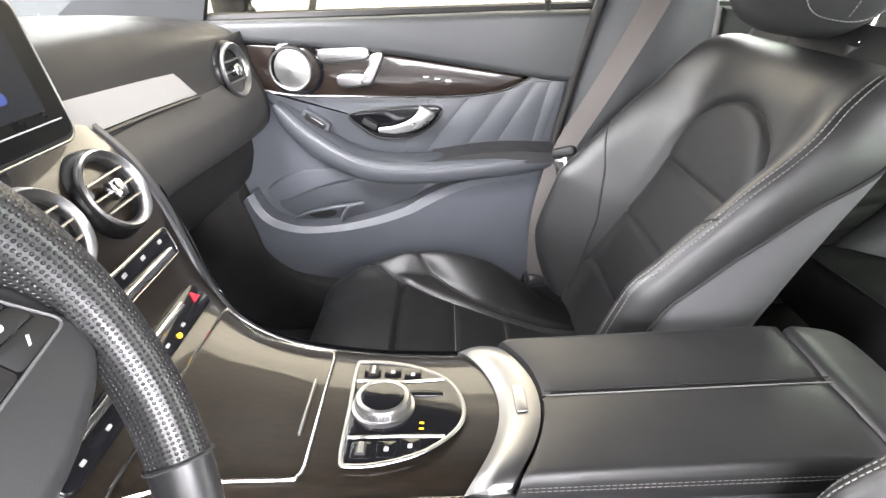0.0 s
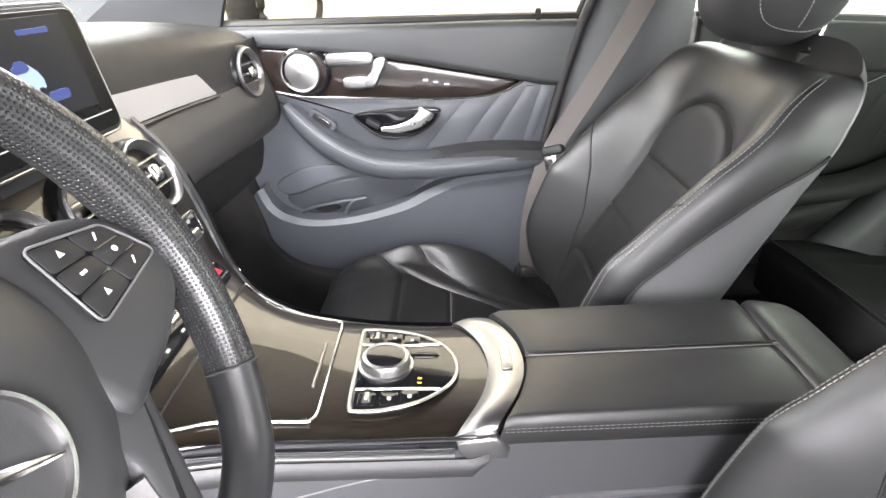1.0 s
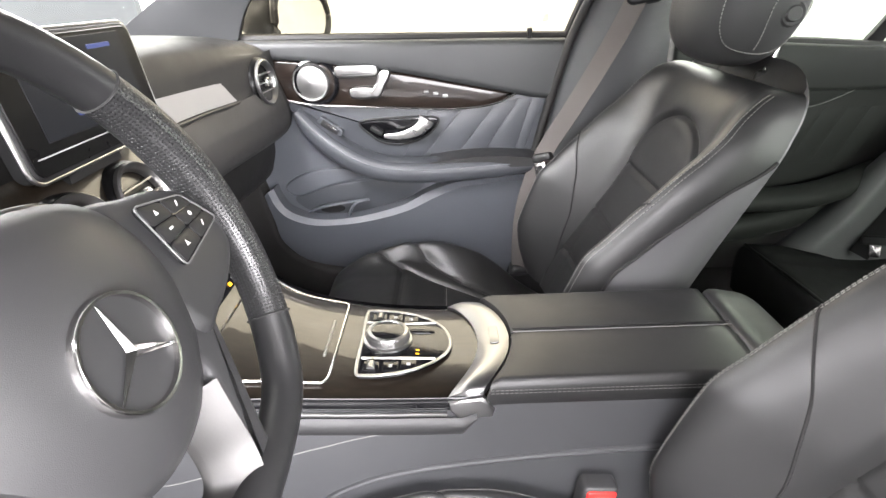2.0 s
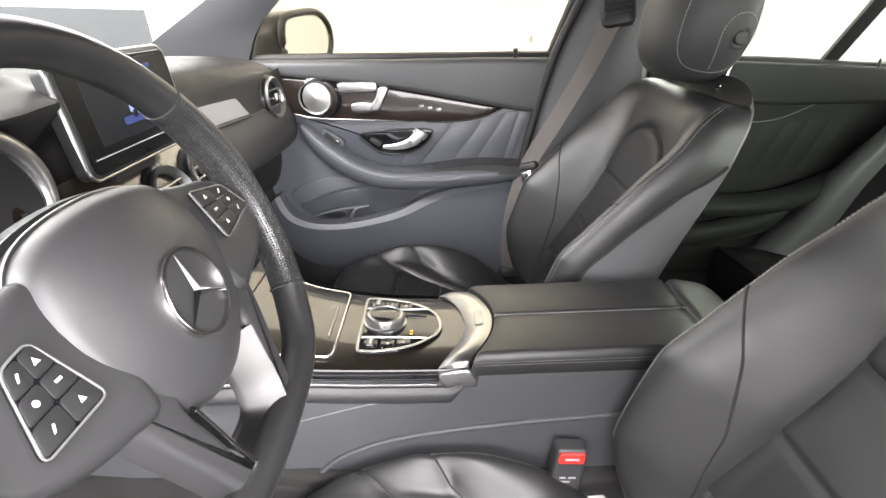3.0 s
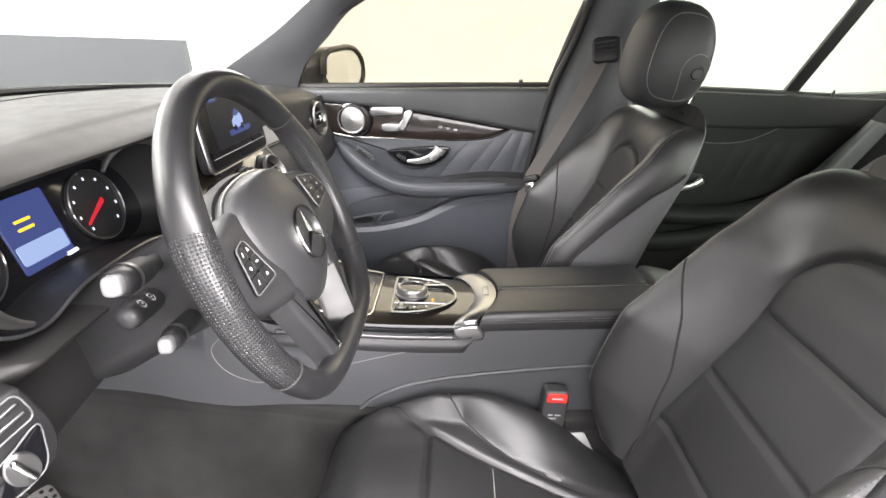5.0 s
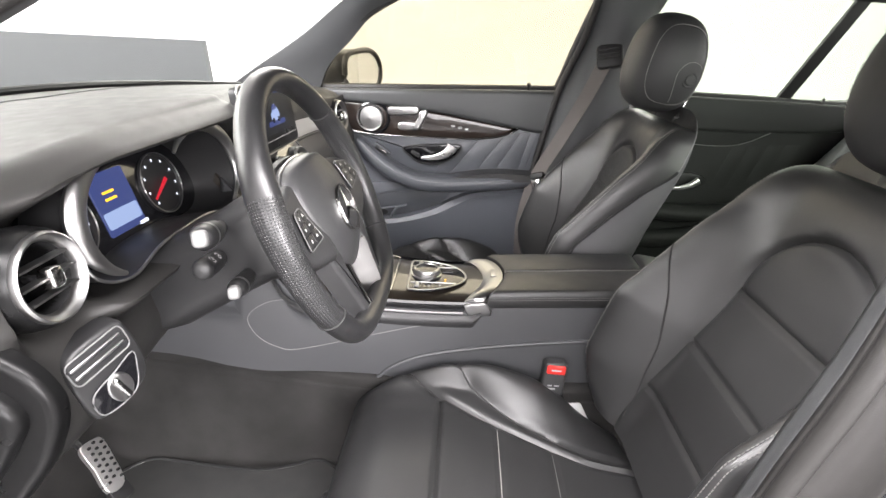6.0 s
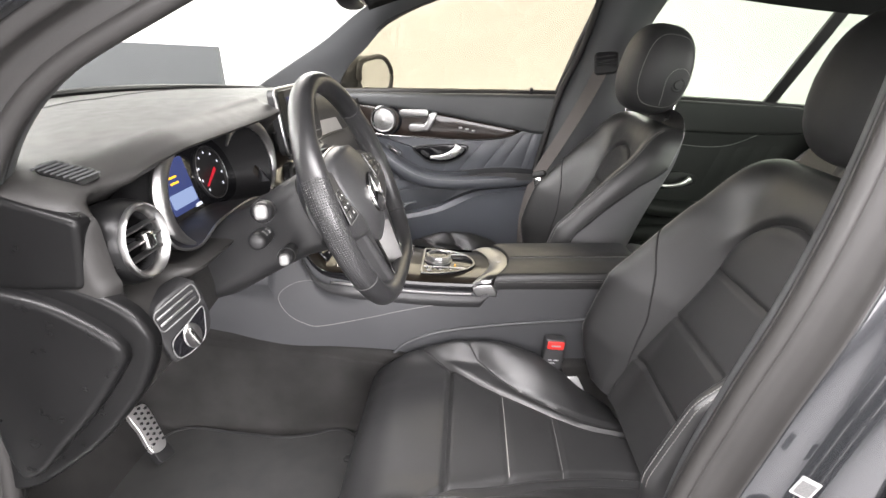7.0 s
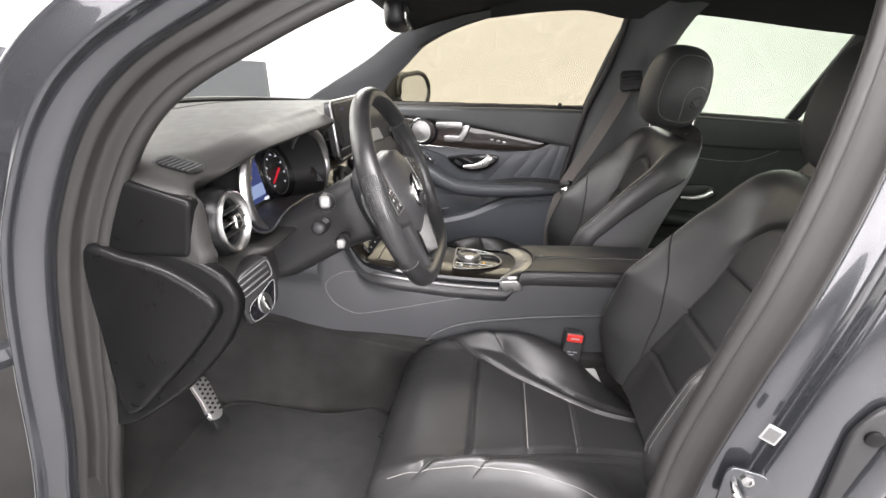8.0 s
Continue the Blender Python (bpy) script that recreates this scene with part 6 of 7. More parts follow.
    part("island_bar", tube([m @ Vector(p) for p in ((0.043, 0.050, 0.0062), (0.041, 0.0, 0.0062), (0.046, -0.044, 0.0062))], 0.0020, 6), SATIN, i)
    part("island_bar", tube([m @ Vector(p) for p in ((-0.042, 0.048, 0.0062), (-0.040, 0.0, 0.0062), (-0.040, -0.045, 0.0062))], 0.0020, 6), SATIN, i)
    k = m @ Matrix.Translation((0.002, 0.018, 0.006))
    part("rotary_controller", lathe([(0.032, 0.0), (0.032, 0.003), (0.0285, 0.004), (0.0280, 0.014), (0.0265, 0.017), (0.0225, 0.018), (0.0215, 0.0168)], k, 48), SATIN, i, "knurled silver rotary controller")
    part("controller_cap", lathe([(0.022, 0.0168), (0.012, 0.0182), (0.0, 0.0184)], k, 40), GLOSS_BLACK, i, "gloss black controller cap")
    kn = bmesh.new()
    for a in range(64):
        t = 2 * math.pi * a / 64
        tube([k @ Vector((0.0283 * math.cos(t), 0.0283 * math.sin(t), h)) for h in (0.005, 0.0135)], 0.0006, 4, bm=kn)
    tagged(part("knurling", kn, SATIN, i), kind="stuff")
    for y, x in ((0.034, 0.058), (0.012, 0.058), (-0.010, 0.054), (0.034, -0.058), (0.010, -0.057), (-0.012, -0.053)):
        part("button", plate(rect(0.021, 0.019, 0.003, cx=x, cy=y), m, 0.0066, 0.0004), GLOSS_BLACK, i, "gloss black button")
        part("button_mark", plate(rect(0.006, 0.0045, 0.001, cx=x, cy=y), m, 0.0069, 0.0002, 1), PRINT, i)
    for x in (0.058, -0.058):
        part("rocker", tube([m @ Vector((x - 0.007, 0.034, 0.0055)), m @ Vector((x + 0.007, 0.034, 0.0055))], 0.0060, 12), SATIN, i, "silver thumb roller")
    part("touch_slot", blob((0.005, 0.022, 0.003), m @ Matrix.Translation((0.022, -0.022, 0.006)), 0.8, 16, 8), GLOSS_BLACK, i)
    for x in (-0.022, -0.030):
        part("amber_mark", plate(rect(0.0018, 0.0045, 0.0006, cx=x, cy=-0.022), m, 0.0072, 0.0002, 1), AMBER, i)
    # bright arch in front of the armrest, with a leg down each side
    rows = []
    for b in spread(-1, 1, 49):
        x = 0.028 + 0.045 * (1 - b * b)
        z = 0.764 - 0.010 * abs(b) ** 8
        rows.append([Vector((x + q * 0.046, b * 0.106, z + 0.005 * math.sin(math.pi * q) + 0.008 * q)) for q in spread(0, 1, 8)])
    part("bright_arch", sheet(rows, 0.010, (0, 0, 1)), SATIN, d, "satin aluminium arch in front of the armrest", 60)
    for side in (-1, 1):
        leg = Matrix(((1, 0, 0, 0), (0, 0, side, side * 0.103), (0, 1, 0, 0), (0, 0, 0, 1)))
        part("arch_leg", plate([(0.028, 0.752), (0.074, 0.757), (0.090, 0.735), (0.086, 0.722), (0.040, 0.722), (0.030, 0.735)], leg, 0.010, 0.005, 4), SATIN, d, "satin aluminium leg of the arch", 50)
    part("arch_button", plate(rect(0.014, 0.040, 0.003), frame_at((0.097, 0.0, 0.7742), (1, 0.0, 0.10), (0, 1, 0)), 0.0015, 0.001), SATIN, d, "silver release button")
    return d


def console_armrest(d):
    """The stitched armrest with split lids, part of the console."""
    for side in (-1, 1):
        loops = []
        for x in [0.077, 0.079, 0.083, 0.095] + spread(0.15, 0.40, 14) + [0.425, 0.438, 0.446, 0.450]:
            e = min(1.0, max(0.0, (x - 0.077) / 0.008)) ** 0.5 * min(1.0, max(0.0, (0.450 - x) / 0.014)) ** 0.5
            z = 0.748 + 0.034 * max(0.05, e)
            pts = []
            y0, y1 = 0.0012, 0.106
            for f in spread(0, 0.9, 9) + [0.93, 0.955, 0.975, 0.99, 1.0]:
                y = lerp(y0, y1, f)
                zz = z - 0.004 * (f ** 4) - 0.003 * (1 - f) ** 8 - 0.010 * max(0, (f - 0.93) / 0.07) ** 2
                pts.append((y, zz))
            pts += [(y1 + 0.002, z - 0.040), (y1 - 0.002, 0.735), (y0, 0.735)]
            loops.append([Vector((x + 0.040 * (1 - (y / 0.106) ** 2) * smooth(0.3, 0.08, x), side * y, zz)) for y, zz in pts])
        lid = part("armrest_lid", loft(loops), LEATHER, d, "black leather lid half", 50)
        for w in (0.0, 0.005):
            part("stitching", stitches([Vector((x, side * 0.1072, 0.7640 - w)) for x in spread(0.085, 0.445, 40)], r=0.00045), SEAM_GREY, lid, "light stitching")
        part("seam", tube([Vector((x, side * 0.0035, 0.7806)) for x in spread(0.125, 0.445, 12)], 0.0009, 6), SEAM_GREY if side < 0 else SEAM_SHADE_THREAD, lid)
    part("armrest_end", blob((0.045, 0.106, 0.028), pose(0.478, 0, 0.752, 0, 12, 0), 0.45, 40, 16), LEATHER, d, "black leather rear end of the armrest")
    part("armrest_box", box_bm((0.10, -0.100, 0.50), (0.51, 0.100, 0.742)), PLASTIC_BLACK, d)


console_armrest(console())
air_vent(frame_at((-0.366, 0.122, 1.004), (0, 1, 0.0), (-0.38, 0, 1)) @ Matrix.Translation((0, 0, 0.016)), 0.047, "round chrome middle air vent in the veneer")
air_vent(frame_at((-0.366, 0.008, 1.004), (0, 1, 0), (-0.38, 0, 1)) @ Matrix.Translation((0, 0, 0.016)), 0.047, "round chrome middle air vent in the veneer")
air_vent(frame_at((-0.366, -0.106, 1.004), (0, 1, 0), (-0.38, 0, 1)) @ Matrix.Translation((0, 0, 0.016)), 0.047, "round chrome middle air vent in the veneer")


def control_strips():
    d = thing("climate_controls", "chrome edged climate and audio control strips", "control panel", face_point(0.33, 0))
    base = d.location.copy()

    def at(s, y):
        return Matrix.Translation(-base) @ face_pose(s, y)
    m = at(0.285, 0.0)
    p = part("climate_strip", plate(rect(0.33, 0.038, 0.008), m, 0.007, 0.003), GLOSS_BLACK, d, "gloss black climate strip")
    part("strip_edge", tube([m @ Vector((a, b, 0.006)) for a, b in rect(0.33, 0.038, 0.008)], 0.0016, 6, closed=True), CHROME, p, "chrome edge")
    part("rocker_bar", plate(rect(0.30, 0.013, 0.004, cy=-0.010), m, 0.013, 0.003), CHROME, p, "chrome rocker bar")
    for k in range(8):
        part("strip_mark", plate(rect(0.008, 0.005, 0.001, cx=-0.14 + 0.04 * k, cy=0.009), m, 0.0078, 0.0002, 1), PRINT, p)
    m = at(0.425, 0.0)
    p = part("audio_strip", plate(rect(0.30, 0.036, 0.010), m, 0.006, 0.003), GLOSS_BLACK, d, "gloss black audio strip")
    part("rocker_bar", plate(rect(0.21, 0.010, 0.003, cx=0.0, cy=0.010), m, 0.011, 0.003), CHROME, p, "chrome rocker bar")
    for k in range(6):
        part("strip_mark", plate(rect(0.007, 0.004, 0.001, cx=-0.12 + 0.04 * k, cy=-0.006), m, 0.0068, 0.0002, 1), PRINT, p)
    part("hazard_button", plate([(0.122, -0.001), (0.136, -0.001), (0.129, 0.011)], m, 0.009, 0.001), HAZARD, p, "red warning triangle")
    part("warning_lamp", plate(disc(0.0034, 16, 0.062, -0.010), m, 0.009, 0.001), AMBER, p, "amber lit lamp")
    return d


control_strips()


# ---- steering wheel ----
WHEEL_AT = Vector((-0.1556, -0.393, 1.0663))
WHEEL_UP = Vector((-0.332, 0.0, 0.943)).normalized()


def steering_wheel():
    d = thing("steering_wheel", "black leather steering wheel with perforated grips and silver spoke", "steering wheel", WHEEL_AT)
    m = frame_at((0, 0, 0), (0, 1, 0), WHEEL_UP)
    R = 0.186

    def rim(a):
        """The rim's middle at an angle; it is flattened at the foot."""
        x, y = R * math.cos(a), R * math.sin(a)
        y = y if y > -0.13 else -0.13 - 0.036 * (1 - math.exp((y + 0.13) / 0.036))
        return x, y

    def rim_loops(a0, a1, n, grow=0.0):
        loops = []
        for a in spread(a0, a1, n):
            x, y = rim(a)
            c = Vector((x, y, 0))
            r = c.normalized()
            deg = (math.degrees(a) + 90) % 360 - 90
            thick = 0.0168 + 0.0022 * math.exp(-((deg - 18) / 18) ** 2) + 0.0022 * math.exp(-((deg - 162) / 18) ** 2) + grow
            loops.append([m @ (c + r * thick * math.cos(t) * 0.92 + Vector((0, 0, 1)) * thick * math.sin(t) * 1.08) for t in spread(0, 2 * math.pi * 23 / 24, 24)])
        return loops
    segs = ((41, 159, WHEEL_SMOOTH, "smooth black leather rim top"), (-30, 41, WHEEL_PERF, "perforated leather grip"), (159, 210, WHEEL_PERF, "perforated leather grip"), (210, 330, WHEEL_SMOOTH, "smooth leather rim foot"))
    for a0, a1, material, label in segs:
        loops = rim_loops(radians(a0), radians(a1), max(8, int((a1 - a0) / 1.6)))
        bm = loft(loops)
        ob = part("rim", bm, material, d, label, 60)
        uv = ob.data.uv_layers.new(name="UVMap")
        k = len(loops)
        for poly in ob.data.polygons:
            for li, vi in zip(poly.loop_indices, poly.vertices):
                i, j = divmod(vi, 24)
                wrap = 24 if j == 0 and any(v % 24 == 23 for v in poly.vertices) else j
                uv.data[li].uv = (i / k * radians(a1 - a0) * R, wrap / 24 * 2 * math.pi * 0.0175)
    for a in (41, 159, 210, 330):
        x, y = rim(radians(a))
        c = Vector((x, y, 0))
        r = c.normalized()
        part("rim_seam", tube([m @ (c + r * 0.0163 * math.cos(t) + Vector((0, 0, 0.0188 * math.sin(t)))) for t in spread(0, 2 * math.pi * 23 / 24, 24)], 0.0012, 5, closed=True), SEAM_SHADE_THREAD, d)
    # airbag cover
    hub = curve2([(x, y - 0.004) for x, y in ((-0.090, 0.020), (-0.083, 0.055), (-0.055, 0.078), (0.0, 0.085), (0.055, 0.078), (0.083, 0.055), (0.093, 0.020), (0.088, -0.022), (0.070, -0.058), (0.040, -0.080), (0.0, -0.087), (-0.037, -0.078), (-0.062, -0.054), (-0.082, -0.020))], 6, True)

    def hub_top(x, y):
        return 0.021 - 0.024 * min(1.0, math.hypot(x / 0.095, y / 0.09)) ** 3
    loops = [[m @ Vector((x * f, y * f, z)) for x, y in hub] for f, z in ((0.9, -0.06), (1.0, -0.034), (1.02, -0.022), (1.0, -0.011))]
    for f in (0.965, 0.9, 0.8, 0.65, 0.5, 0.3, 0.1):
        loops.append([m @ Vector((x * f, y * f, hub_top(x * f, y * f))) for x, y in hub])
    part("airbag_cover", loft(loops), HUB_SKIN, d, "black padded airbag cover", 60)
    part("hub_line", tube([m @ Vector((x * 1.025, y * 1.025, -0.020)) for x, y in hub], 0.0016, 6, closed=True), SATIN, d, "thin silver line round the hub")
    part("hub_back", loft([[m @ Vector((x * f, y * f, z)) for x, y in hub] for f, z in ((1.06, -0.030), (1.08, -0.042), (1.0, -0.065), (0.7, -0.08))]), PLASTIC_BLACK, d, "black hub shell", 50)
    # three-pointed emblem in a ring, drawn plainly
    e = m @ Matrix.Translation((0, -0.0075, 0.0225))
    em = part("emblem", lathe([(0.033, -0.006), (0.033, -0.0006), (0.0, -0.0004)], e, 40), SOFT_BLACK, d, "round emblem field")
    part("emblem_ring", lathe([(0.0345, -0.006), (0.0350, 0.001), (0.0340, 0.0032), (0.0322, 0.0030), (0.0315, -0.004)], e, 48), CHROME, em, "chrome ring")
    for k in range(3):
        a = radians(90 + 120 * k)
        tip = Vector((0.031 * math.cos(a), 0.031 * math.sin(a), 0.002))
        s = Vector((-math.sin(a), math.cos(a), 0))
        bm = bmesh.new()
        base = [Vector((0, 0, 0.001)) + s * 0.0034 + tip.normalized() * 0.0020, Vector((0, 0, 0.001)) - s * 0.0034 + tip.normalized() * 0.0020]
        v = [bm.verts.new(e @ p) for p in (base[0], base[1], tip + s * 0.0006, tip - s * 0.0006, Vector((0, 0, 0.0045)), Vector((0, 0, -0.0005)))]
        for f in ((4, 0, 2), (4, 2, 3), (4, 3, 1), (5, 0, 2), (5, 2, 3), (5, 3, 1), (4, 5, 0), (4, 1, 5)):
            bm.faces.new([v[i] for i in f])
        part("emblem_point", bm, CHROME, em, "", 20)
    # side spokes with key pads; the pads lean back towards the foot of the wheel
    lean = m @ Matrix.Translation((0, 0.0, 0.0064)) @ pose(0, 0, 0, -11, 0, 0)
    pads = (((0.098, 0.048), (0.148, 0.037), (0.165, 0.006), (0.097, -0.004)), ((-0.108, 0.036), (-0.130, 0.033), (-0.151, -0.013), (-0.100, -0.013)))
    for q in pads:
        side = 1 if q[0][0] > 0 else -1
        o = [(0.070, 0.058), (0.110, 0.058), (0.150, 0.048), (0.172, 0.028), (0.174, -0.010), (0.150, -0.030), (0.105, -0.044), (0.070, -0.040)]
        sp = part("spoke", plate([(side * a, b) for a, b in curve2(o, 5, True)], lean @ Matrix.Translation((0, 0, -0.032)), 0.030, 0.010, 4), SOFT_BLACK, d, "black side spoke", 60)
        o = rounded(q, 0.006)
        pp = part("key_pad", plate(o, lean, 0.003, 0.002), GLOSS_BLACK, sp, "gloss black key pad with grey edge")
        part("pad_edge", tube([lean @ Vector((a, b, 0.003)) for a, b in o], 0.0008, 6, closed=True), PAD_LINE, pp, "grey edge line")

        def inside(f, g):
            x0, y0 = lerp(q[0][0], q[3][0], g), lerp(q[0][1], q[3][1], g)
            x1, y1 = lerp(q[1][0], q[2][0], g), lerp(q[1][1], q[2][1], g)
            return lerp(x0, x1, f), lerp(y0, y1, f)
        for i, (f0, f1) in enumerate(((0.03, 0.493), (0.507, 0.97))):
            for j, (g0, g1) in enumerate(((0.03, 0.345), (0.36, 0.64), (0.655, 0.97))):
                key = part("key", plate(rounded([inside(f0, g0), inside(f1, g0), inside(f1, g1), inside(f0, g1)], 0.003), lean, 0.0039, 0.0008, 2), PLASTIC_BLACK, pp, "black key with white mark")
                cx, cy = inside((f0 + f1) / 2, (g0 + g1) / 2)
                marks = ([(-0.0022, -0.0018), (0.0024, -0.0018), (0.0, 0.0024)], disc(0.0020, 10), [(-0.0024, -0.0006), (0.0024, -0.0006), (0.0024, 0.0012), (-0.0024, 0.0012)], [(-0.0022, -0.0020), (-0.0008, -0.0020), (0.0022, 0.0018), (0.0008, 0.0024)])
                part("key_mark", plate([(cx + a, cy + b) for a, b in marks[(i * 3 + j * 2) % 4]], lean, 0.0042, 0.0002, 1), WHITE_PLASTIC, pp)
    # lower double spoke: two black arms, and between them an open slot lined with a sloping silver frame
    upper = [(-0.053, -0.072), (-0.048, -0.100), (-0.042, -0.132), (-0.030, -0.152), (0.0, -0.157), (0.030, -0.152), (0.042, -0.132), (0.048, -0.100), (0.053, -0.072)]
    lower = [(-0.034, -0.072), (-0.030, -0.100), (-0.026, -0.122), (-0.018, -0.134), (0.0, -0.137), (0.018, -0.134), (0.026, -0.122), (0.030, -0.100), (0.034, -0.072)]
    edge, deep = curve2(upper, 8), curve2(lower, 8)
    rows = [[m @ Vector((lerp(a[0], b[0], f), lerp(a[1], b[1], f), lerp(0.006, -0.026, f) + 0.002 * math.sin(math.pi * f))) for a, b in zip(edge, deep)] for f in (0, 0.12, 0.35, 0.65, 0.9, 1)]
    part("spoke_liner", sheet(rows, 0.003, -(m.to_3x3() @ Vector((0, 0, 1)))), LINER, d, "satin silver frame lining the slot of the lower spoke", 40)
    part("liner_edge", tube([m @ Vector((a, b, 0.0062)) for a, b in edge], 0.0013, 6), CHROME, d, "bright edge of the slot")
    for side in (-1, 1):
        o = [(side * a, b) for a, b in curve2([(0.050, -0.036), (0.098, -0.026), (0.092, -0.062), (0.078, -0.104), (0.067, -0.138), (0.060, -0.166), (0.026, -0.168), (0.034, -0.152), (0.0435, -0.132), (0.0495, -0.100), (0.0565, -0.066)], 6, True)]
        part("lower_spoke", plate(o, m @ Matrix.Translation((0, 0, -0.003)), 0.009, 0.007, 4, back=0.020), SOFT_BLACK, d, "black padded arm of the lower spoke", 50)
    return d


steering_wheel()


def column():
    d = thing("steering_column", "black steering column shroud with three control stalks", "steering column", (-0.24, -0.400, 1.03))
    ax = WHEEL_UP.cross(Vector((0, 1, 0))).normalized()
    ax = ax if ax.x < 0 else -ax
    c0 = WHEEL_AT - Vector(d.location) + ax * 0.065
    m = frame_at(c0, (0, 1, 0), WHEEL_UP)
    loops = []
    for k, (w, h, z, off) in enumerate(((0.055, 0.055, 0.0, 0.0), (0.068, 0.066, -0.012, 0), (0.064, 0.062, -0.05, -0.002), (0.062, 0.060, -0.10, -0.010), (0.070, 0.064, -0.20, -0.02), (0.070, 0.06, -0.26, -0.02))):
        loops.append([m @ Vector((a, b + off, z)) for a, b in rect(2 * w, 2 * h, 0.035, 6)])
    part("shroud", loft(loops), PLASTIC_BLACK, d, "black plastic column shroud", 60)
    for root, tip, r, cap, label in (((-0.300, -0.430, 1.052), (-0.255, -0.570, 1.088), 0.0145, 0.016, "black stalk with pale end cap"), ((-0.312, -0.410, 1.006), (-0.288, -0.528, 1.029), 0.0140, 0.0, "slim black stalk with white marks"), ((-0.275, -0.410, 0.980), (-0.246, -0.537, 1.005), 0.0115, 0.0135, "short black stalk with pale end cap")):
        a, b = Vector(root) - d.location, Vector(tip) - d.location
        ln = (b - a).length
        mm = Matrix.Translation(a) @ (b - a).to_track_quat("Z", "Y").to_matrix().to_4x4()
        s = part("stalk", lathe([(0.010, -0.02), (0.010, ln * 0.35), (r * 0.95, ln * 0.45), (r, ln * 0.6), (r, ln * 0.90), (r * 0.93, ln * 0.95), (r * 0.75, ln * 0.985), (r * 0.4, ln * 1.0), (0, ln * 1.004)], mm, 28), PLASTIC_BLACK, d, label)
        if cap:
            part("stalk_ring", lathe([(r * 1.12, ln * 0.80), (r * 1.14, ln * 0.83), (r * 1.12, ln * 0.86)], mm, 28), SATIN, s, "chrome ring")
            part("stalk_cap", blob((cap * 0.55, cap * 0.62, 0.009), mm @ Matrix.Translation((0, 0, ln + 0.002)), 0.6, 24, 12), CAP_GREY, s, "pale grey end cap")
        else:
            out = (mm.inverted().to_3x3() @ Vector((0.65, -0.35, 0.67)))
            out = Vector((out.x, out.y, 0)).normalized()
            for q in (0.64, 0.84):
                c = Vector((0, 0, ln * q)) + out * r
                ring = [c + Vector((0, 0, 0.0048 * math.cos(t))) + out.cross(Vector((0, 0, 1))) * 0.0048 * math.sin(t) - out * 0.0007 for t in spread(0, 2 * math.pi * 15 / 16, 16)]
                part("stalk_mark", tube([mm @ p for p in ring], 0.0008, 5, closed=True), PRINT, s)
                part("stalk_mark", plate(rect(0.0022, 0.0022, 0.0008), mm @ Matrix.Translation(c) @ out.to_track_quat("Z", "Y").to_matrix().to_4x4(), 0.0004, 0.0002, 1, back=0.001), PRINT, s)
    return d


column()


# ---- pedals and mat ----
def pedal():
    d = thing("accelerator_pedal", "perforated metal accelerator pedal with rubber studs", "pedal", (-0.735, -0.300, 0.465))
    m = frame_at((0, 0, 0.01), (0.20, 1, -0.22), (-0.62, 0.2, 0.80)) @ Matrix.Diagonal((0.76, 0.66, 1, 1))
    part("pedal_plate", plate(curve2([(-0.032, -0.085), (0.020, -0.085), (0.036, 0.0), (0.040, 0.07), (0.02, 0.085), (-0.028, 0.075), (-0.030, 0.0)], 5, True), m, 0.006, 0.003, back=0.004), HANDLE_SILVER, d, "brushed metal pedal plate")
    for i in range(7):
        for j in range(3):
            part("stud", lathe([(0.0052, 0), (0.0050, 0.008), (0.0, 0.0085)], m @ Matrix.Translation((-0.018 + 0.019 * j + 0.003 * i * 0.5, -0.062 + 0.021 * i + (0.010 if j == 1 else 0), 0.001)), 10), PLASTIC_BLACK, d)
    part("pedal_foot", plate(rect(0.060, 0.055, 0.012, cy=-0.105), m, 0.004, 0.002, back=0.012), PLASTIC_BLACK, d, "black pedal foot")
    part("pedal_arm", tube([m @ Vector((0, 0.06, -0.01)), m @ Vector((0, 0.13, -0.03)), Vector((-0.20, 0, 0.30))], 0.010, 8), PLASTIC_BLACK, d)
    return d


pedal()


def floor_mat():
    d = thing("floor_mat", "black cloth floor mat with bound edge", "floor mat", (0, 0, 0))
    o = curve2([(-0.80, -0.64), (-0.80, -0.30), (-0.765, -0.215), (-0.712, -0.180), (-0.613, -0.192), (-0.457, -0.209), (-0.374, -0.194), (-0.325, -0.176), (-0.285, -0.190), (-0.245, -0.235), (-0.235, -0.32), (-0.232, -0.55), (-0.26, -0.64)], 5, True)
    m = Matrix.Translation((0, 0, 0.362))
    part("mat_body", plate(o, m, 0.010, 0.003), MAT_CLOTH, d, "black cloth mat")
    part("mat_binding", tube([m @ Vector((a, b, 0.008)) for a, b in o], 0.0045, 8, closed=True), PLASTIC_BLACK, d, "black bound edge")
    part("mat_button", lathe([(0.011, 0.0), (0.011, 0.012), (0.008, 0.014), (0.005, 0.012), (0.0, 0.012)], Matrix.Translation((-0.272, -0.278, 0.363)), 20), PLASTIC_BLACK, d, "round mat fastener")
    return d


floor_mat()


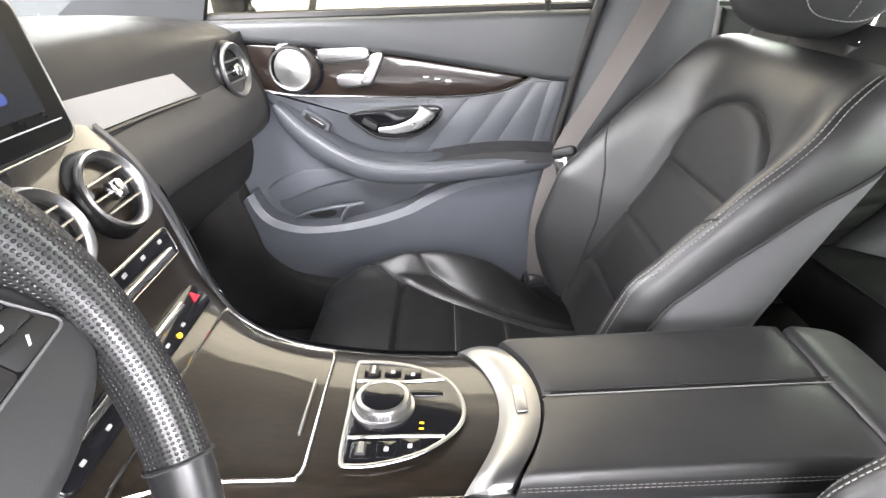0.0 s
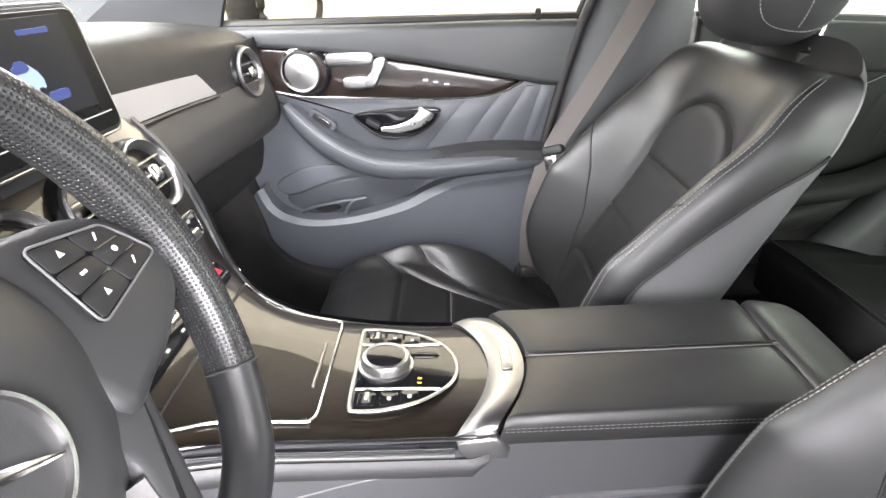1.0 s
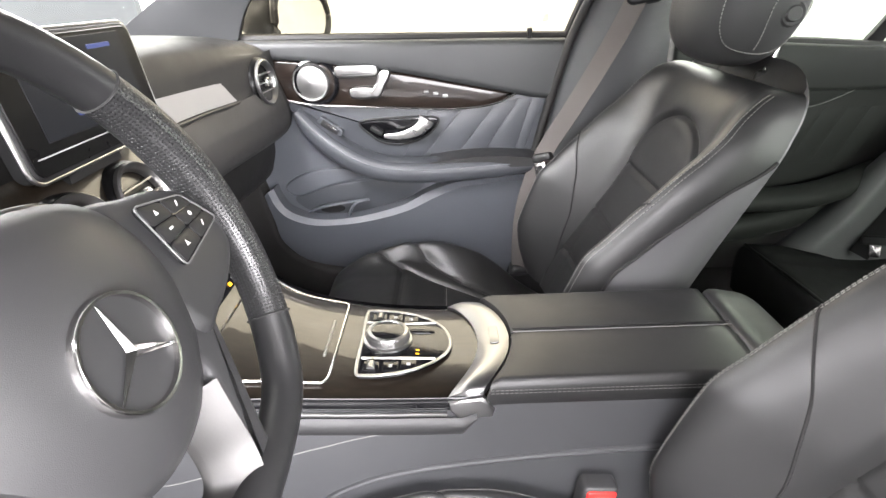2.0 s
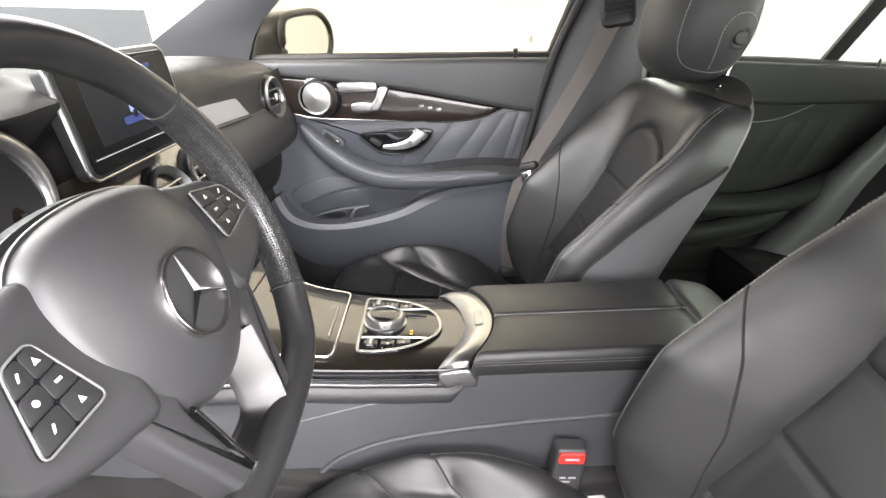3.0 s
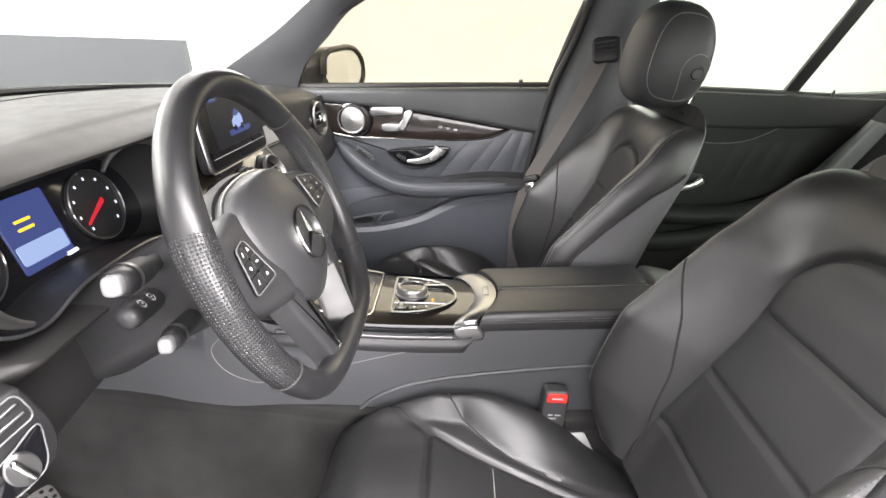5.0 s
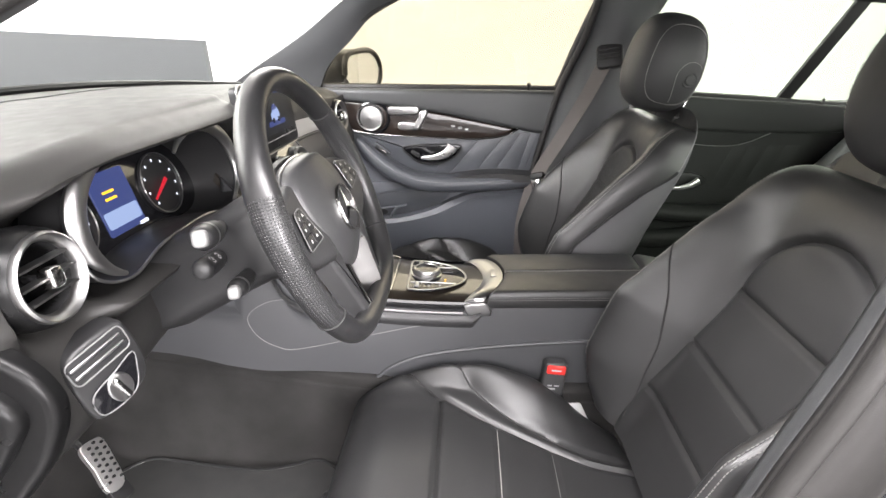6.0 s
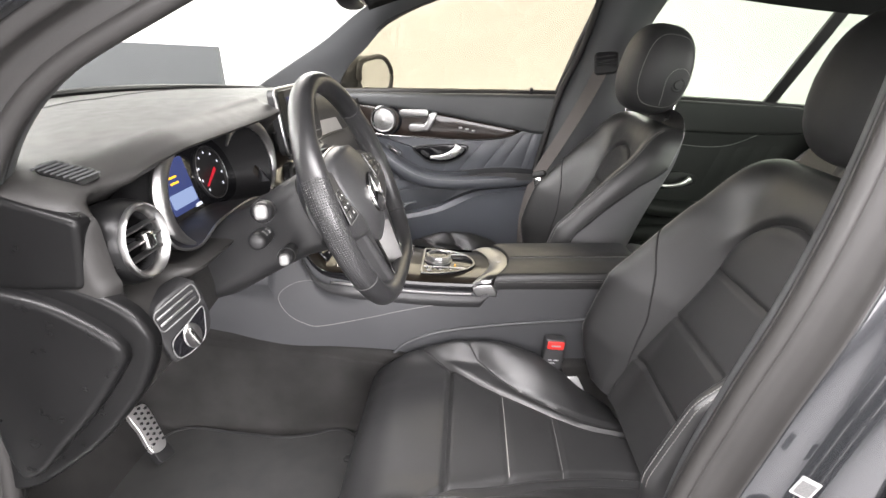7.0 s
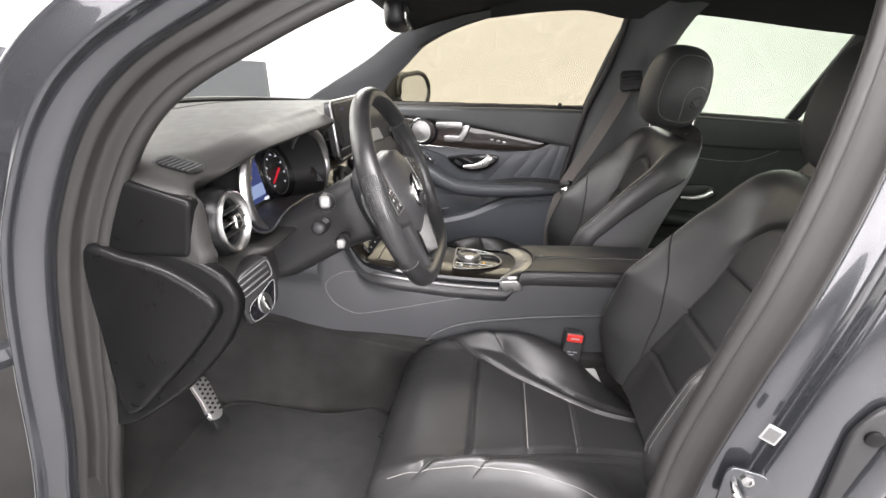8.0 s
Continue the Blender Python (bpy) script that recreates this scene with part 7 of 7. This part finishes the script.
def inside_mirror():
    d = thing("rear_view_mirror", "black inside rear-view mirror at the windscreen", "rear-view mirror", (-0.235, 0.02, 1.405))
    part("mirror_shell", blob((0.028, 0.125, 0.036), pose(0, 0, 0, 0, 0, 6), 0.6, 36, 16), PLASTIC_BLACK, d, "black mirror shell")
    part("mirror_glass", plate(rect(0.22, 0.056, 0.026, 6), frame_at((0.026, -0.003, 0), (-0.10, 1, 0), (-0.1, 0, 1)), 0.003, 0.001), MIRROR, d, "silvered mirror glass")
    part("mirror_foot", tube([(-0.02, 0, 0.02), (-0.06, 0, 0.05), (-0.08, 0, 0.07)], 0.014, 10), PLASTIC_BLACK, d)
    return d


inside_mirror()


# ---- driver's side middle pillar, seen through the open door ----
BI = [(0.238, -0.720, 0.46), (0.268, -0.722, 0.73), (0.312, -0.724, 0.90), (0.354, -0.724, 1.03), (0.394, -0.712, 1.16), (0.428, -0.690, 1.30), (0.455, -0.650, 1.42), (0.475, -0.62, 1.47)]


def shifted(path, dx, dy):
    return [Vector((x + dx, y + dy, z)) for x, y, z in path]


bp = [spline(shifted(BI, dx, dy), 10) for dx, dy in curve2([(0.030, 0.05), (0.002, 0.006), (0.0, -0.004), (0.010, -0.020), (0.026, -0.026), (0.034, -0.036), (0.038, -0.048), (0.048, -0.053), (0.066, -0.057), (0.074, -0.066), (0.080, -0.082), (0.092, -0.088), (0.120, -0.092), (0.150, -0.094), (0.157, -0.106), (0.166, -0.115), (0.185, -0.120), (0.21, -0.10), (0.24, -0.06)], 4)]
for name, rows, material, label in (("middle_pillar_trim_driver", bp[:5], PILLAR, "grey plastic middle pillar trim"), ("middle_pillar_ledge", bp[4:25], RUBBER, "dark sealing ledge on the middle pillar"), ("middle_pillar_body", bp[24:], PAINT, "grey metallic painted middle pillar")):
    o = structure(name, sheet(rows, 0.004, (0, -1, 0)), material, label, "pillar")
    o.data.shade_smooth()
o = structure("door_seal_rear", tube(spline(shifted(BI, 0.004, -0.010), 8), 0.010, 10), RUBBER, "thick grey rubber door seal", "seal")
o.data.shade_smooth()
o = structure("sill", sheet([spline([(-0.55, y, z), (0.0, y, z - 0.005), (0.30, y, z)], 6) for y, z in ((-0.66, 0.36), (-0.70, 0.40), (-0.75, 0.405), (-0.80, 0.38), (-0.86, 0.36), (-0.87, 0.20))], 0.006, (0, -1, 0.5)), PAINT, "grey metallic painted door sill", "sill")


def sticker():
    d = thing("service_sticker", "small white square label stuck on the pillar", "sticker", (0.354, -0.8175, 0.878))
    m = frame_at((0, 0, 0), (0.90, -0.22, -0.40), (0.42, 0.0, 1))
    part("label_sheet", plate(rect(0.020, 0.023, 0.001, 2), m, 0.0008, 0.0002, 1), LABEL, d, "pale label")
    part("label_print", plate(rect(0.015, 0.016, 0.0005, 2, cy=-0.001), m, 0.0012, 0.0002, 1), LABEL_PRINT, d, "grey printed square")
    return d


sticker()


def latch_pocket():
    d = thing("latch_cover", "black plastic latch cover low on the pillar", "cover", (0.452, -0.822, 0.83))
    m = frame_at((0, 0, 0), (0.96, -0.10, -0.05), (0.20, 0.0, 1))
    part("cover_plate", plate(rounded([(-0.030, -0.14), (0.06, -0.14), (0.06, 0.11), (0.0, 0.10), (-0.022, 0.06)], 0.014), m, 0.008, 0.004), PLASTIC_BLACK, d, "black cover plate")
    for x, y in ((0.0, 0.06), (0.012, -0.02)):
        part("cover_stud", lathe([(0.010, 0.006), (0.010, 0.012), (0.007, 0.013), (0.0, 0.013)], m @ Matrix.Translation((x, y, 0)), 16), END_BLACK, d)
    return d


latch_pocket()


def striker():
    d = thing("door_striker", "bare metal door striker plate bolted to the pillar", "door striker", (0.345, -0.80, 0.77))
    m = frame_at((0, 0, 0), (0.95, -0.25, -0.1), (0.1, 0.0, 1))
    part("striker_plate", plate(rect(0.050, 0.075, 0.012), m, 0.004, 0.0015), PAINT, d, "painted striker plate")
    part("striker_loop", tube([m @ Vector(p) for p in ((-0.012, 0.012, 0.0), (-0.012, 0.012, 0.022), (0.0, 0.0, 0.026), (0.012, -0.012, 0.022), (0.012, -0.012, 0.0))], 0.0045, 8), CHROME, d, "bright metal loop")
    for y in (-0.026, 0.026):
        part("bolt", lathe([(0.008, 0), (0.008, 0.006), (0.005, 0.007), (0.005, 0.004), (0, 0.004)], m @ Matrix.Translation((0, y, 0.003)), 6), SATIN, d)
    return d


striker()


# ---- the driver's door, standing wide open beside the camera ----
def open_door():
    d = thing("door_driver", "driver door standing wide open with dark lining", "car door", (-0.72, -0.94, 0.30))
    along, up = Vector((-0.40, -0.917, 0)), Vector((0, 0, 1))
    m = frame_at((0, 0, 0), along, up)
    o = curve2([(0.0, 0.06), (0.10, 0.02), (0.90, 0.02), (1.0, 0.20), (1.06, 0.50), (1.08, 0.80), (0.60, 0.83), (0.0, 0.84)], 4, True)
    part("door_shell", plate(o, m @ Matrix.Translation((0, 0, 0.02)), 0.07, 0.02, 4), PAINT, d, "grey metallic outer shell", 50)
    part("door_lining", plate([(a * 0.94 + 0.03, b * 0.94 + 0.03) for a, b in o], m @ Matrix.Translation((0, 0, -0.035)), 0.05, 0.02, 4), END_BLACK, d, "black inner lining", 50)
    for z in (0.20, 0.62):
        part("hinge", tube([(-0.03, -0.04, z), (0.03, 0.10, z), (0.07, 0.19, z)], 0.020, 8), PAINT, d, "painted door hinge")
    arch = spline([m @ Vector(p) for p in ((0.0, 0.84, -0.06), (0.25, 1.00, -0.04), (0.55, 1.12, -0.01), (0.90, 1.15, 0.0), (1.05, 1.10, 0.0), (1.08, 0.82, -0.05))], 6)
    part("window_frame", tube(arch, 0.018, 8), RUBBER, d, "black window frame")
    return d


open_door()
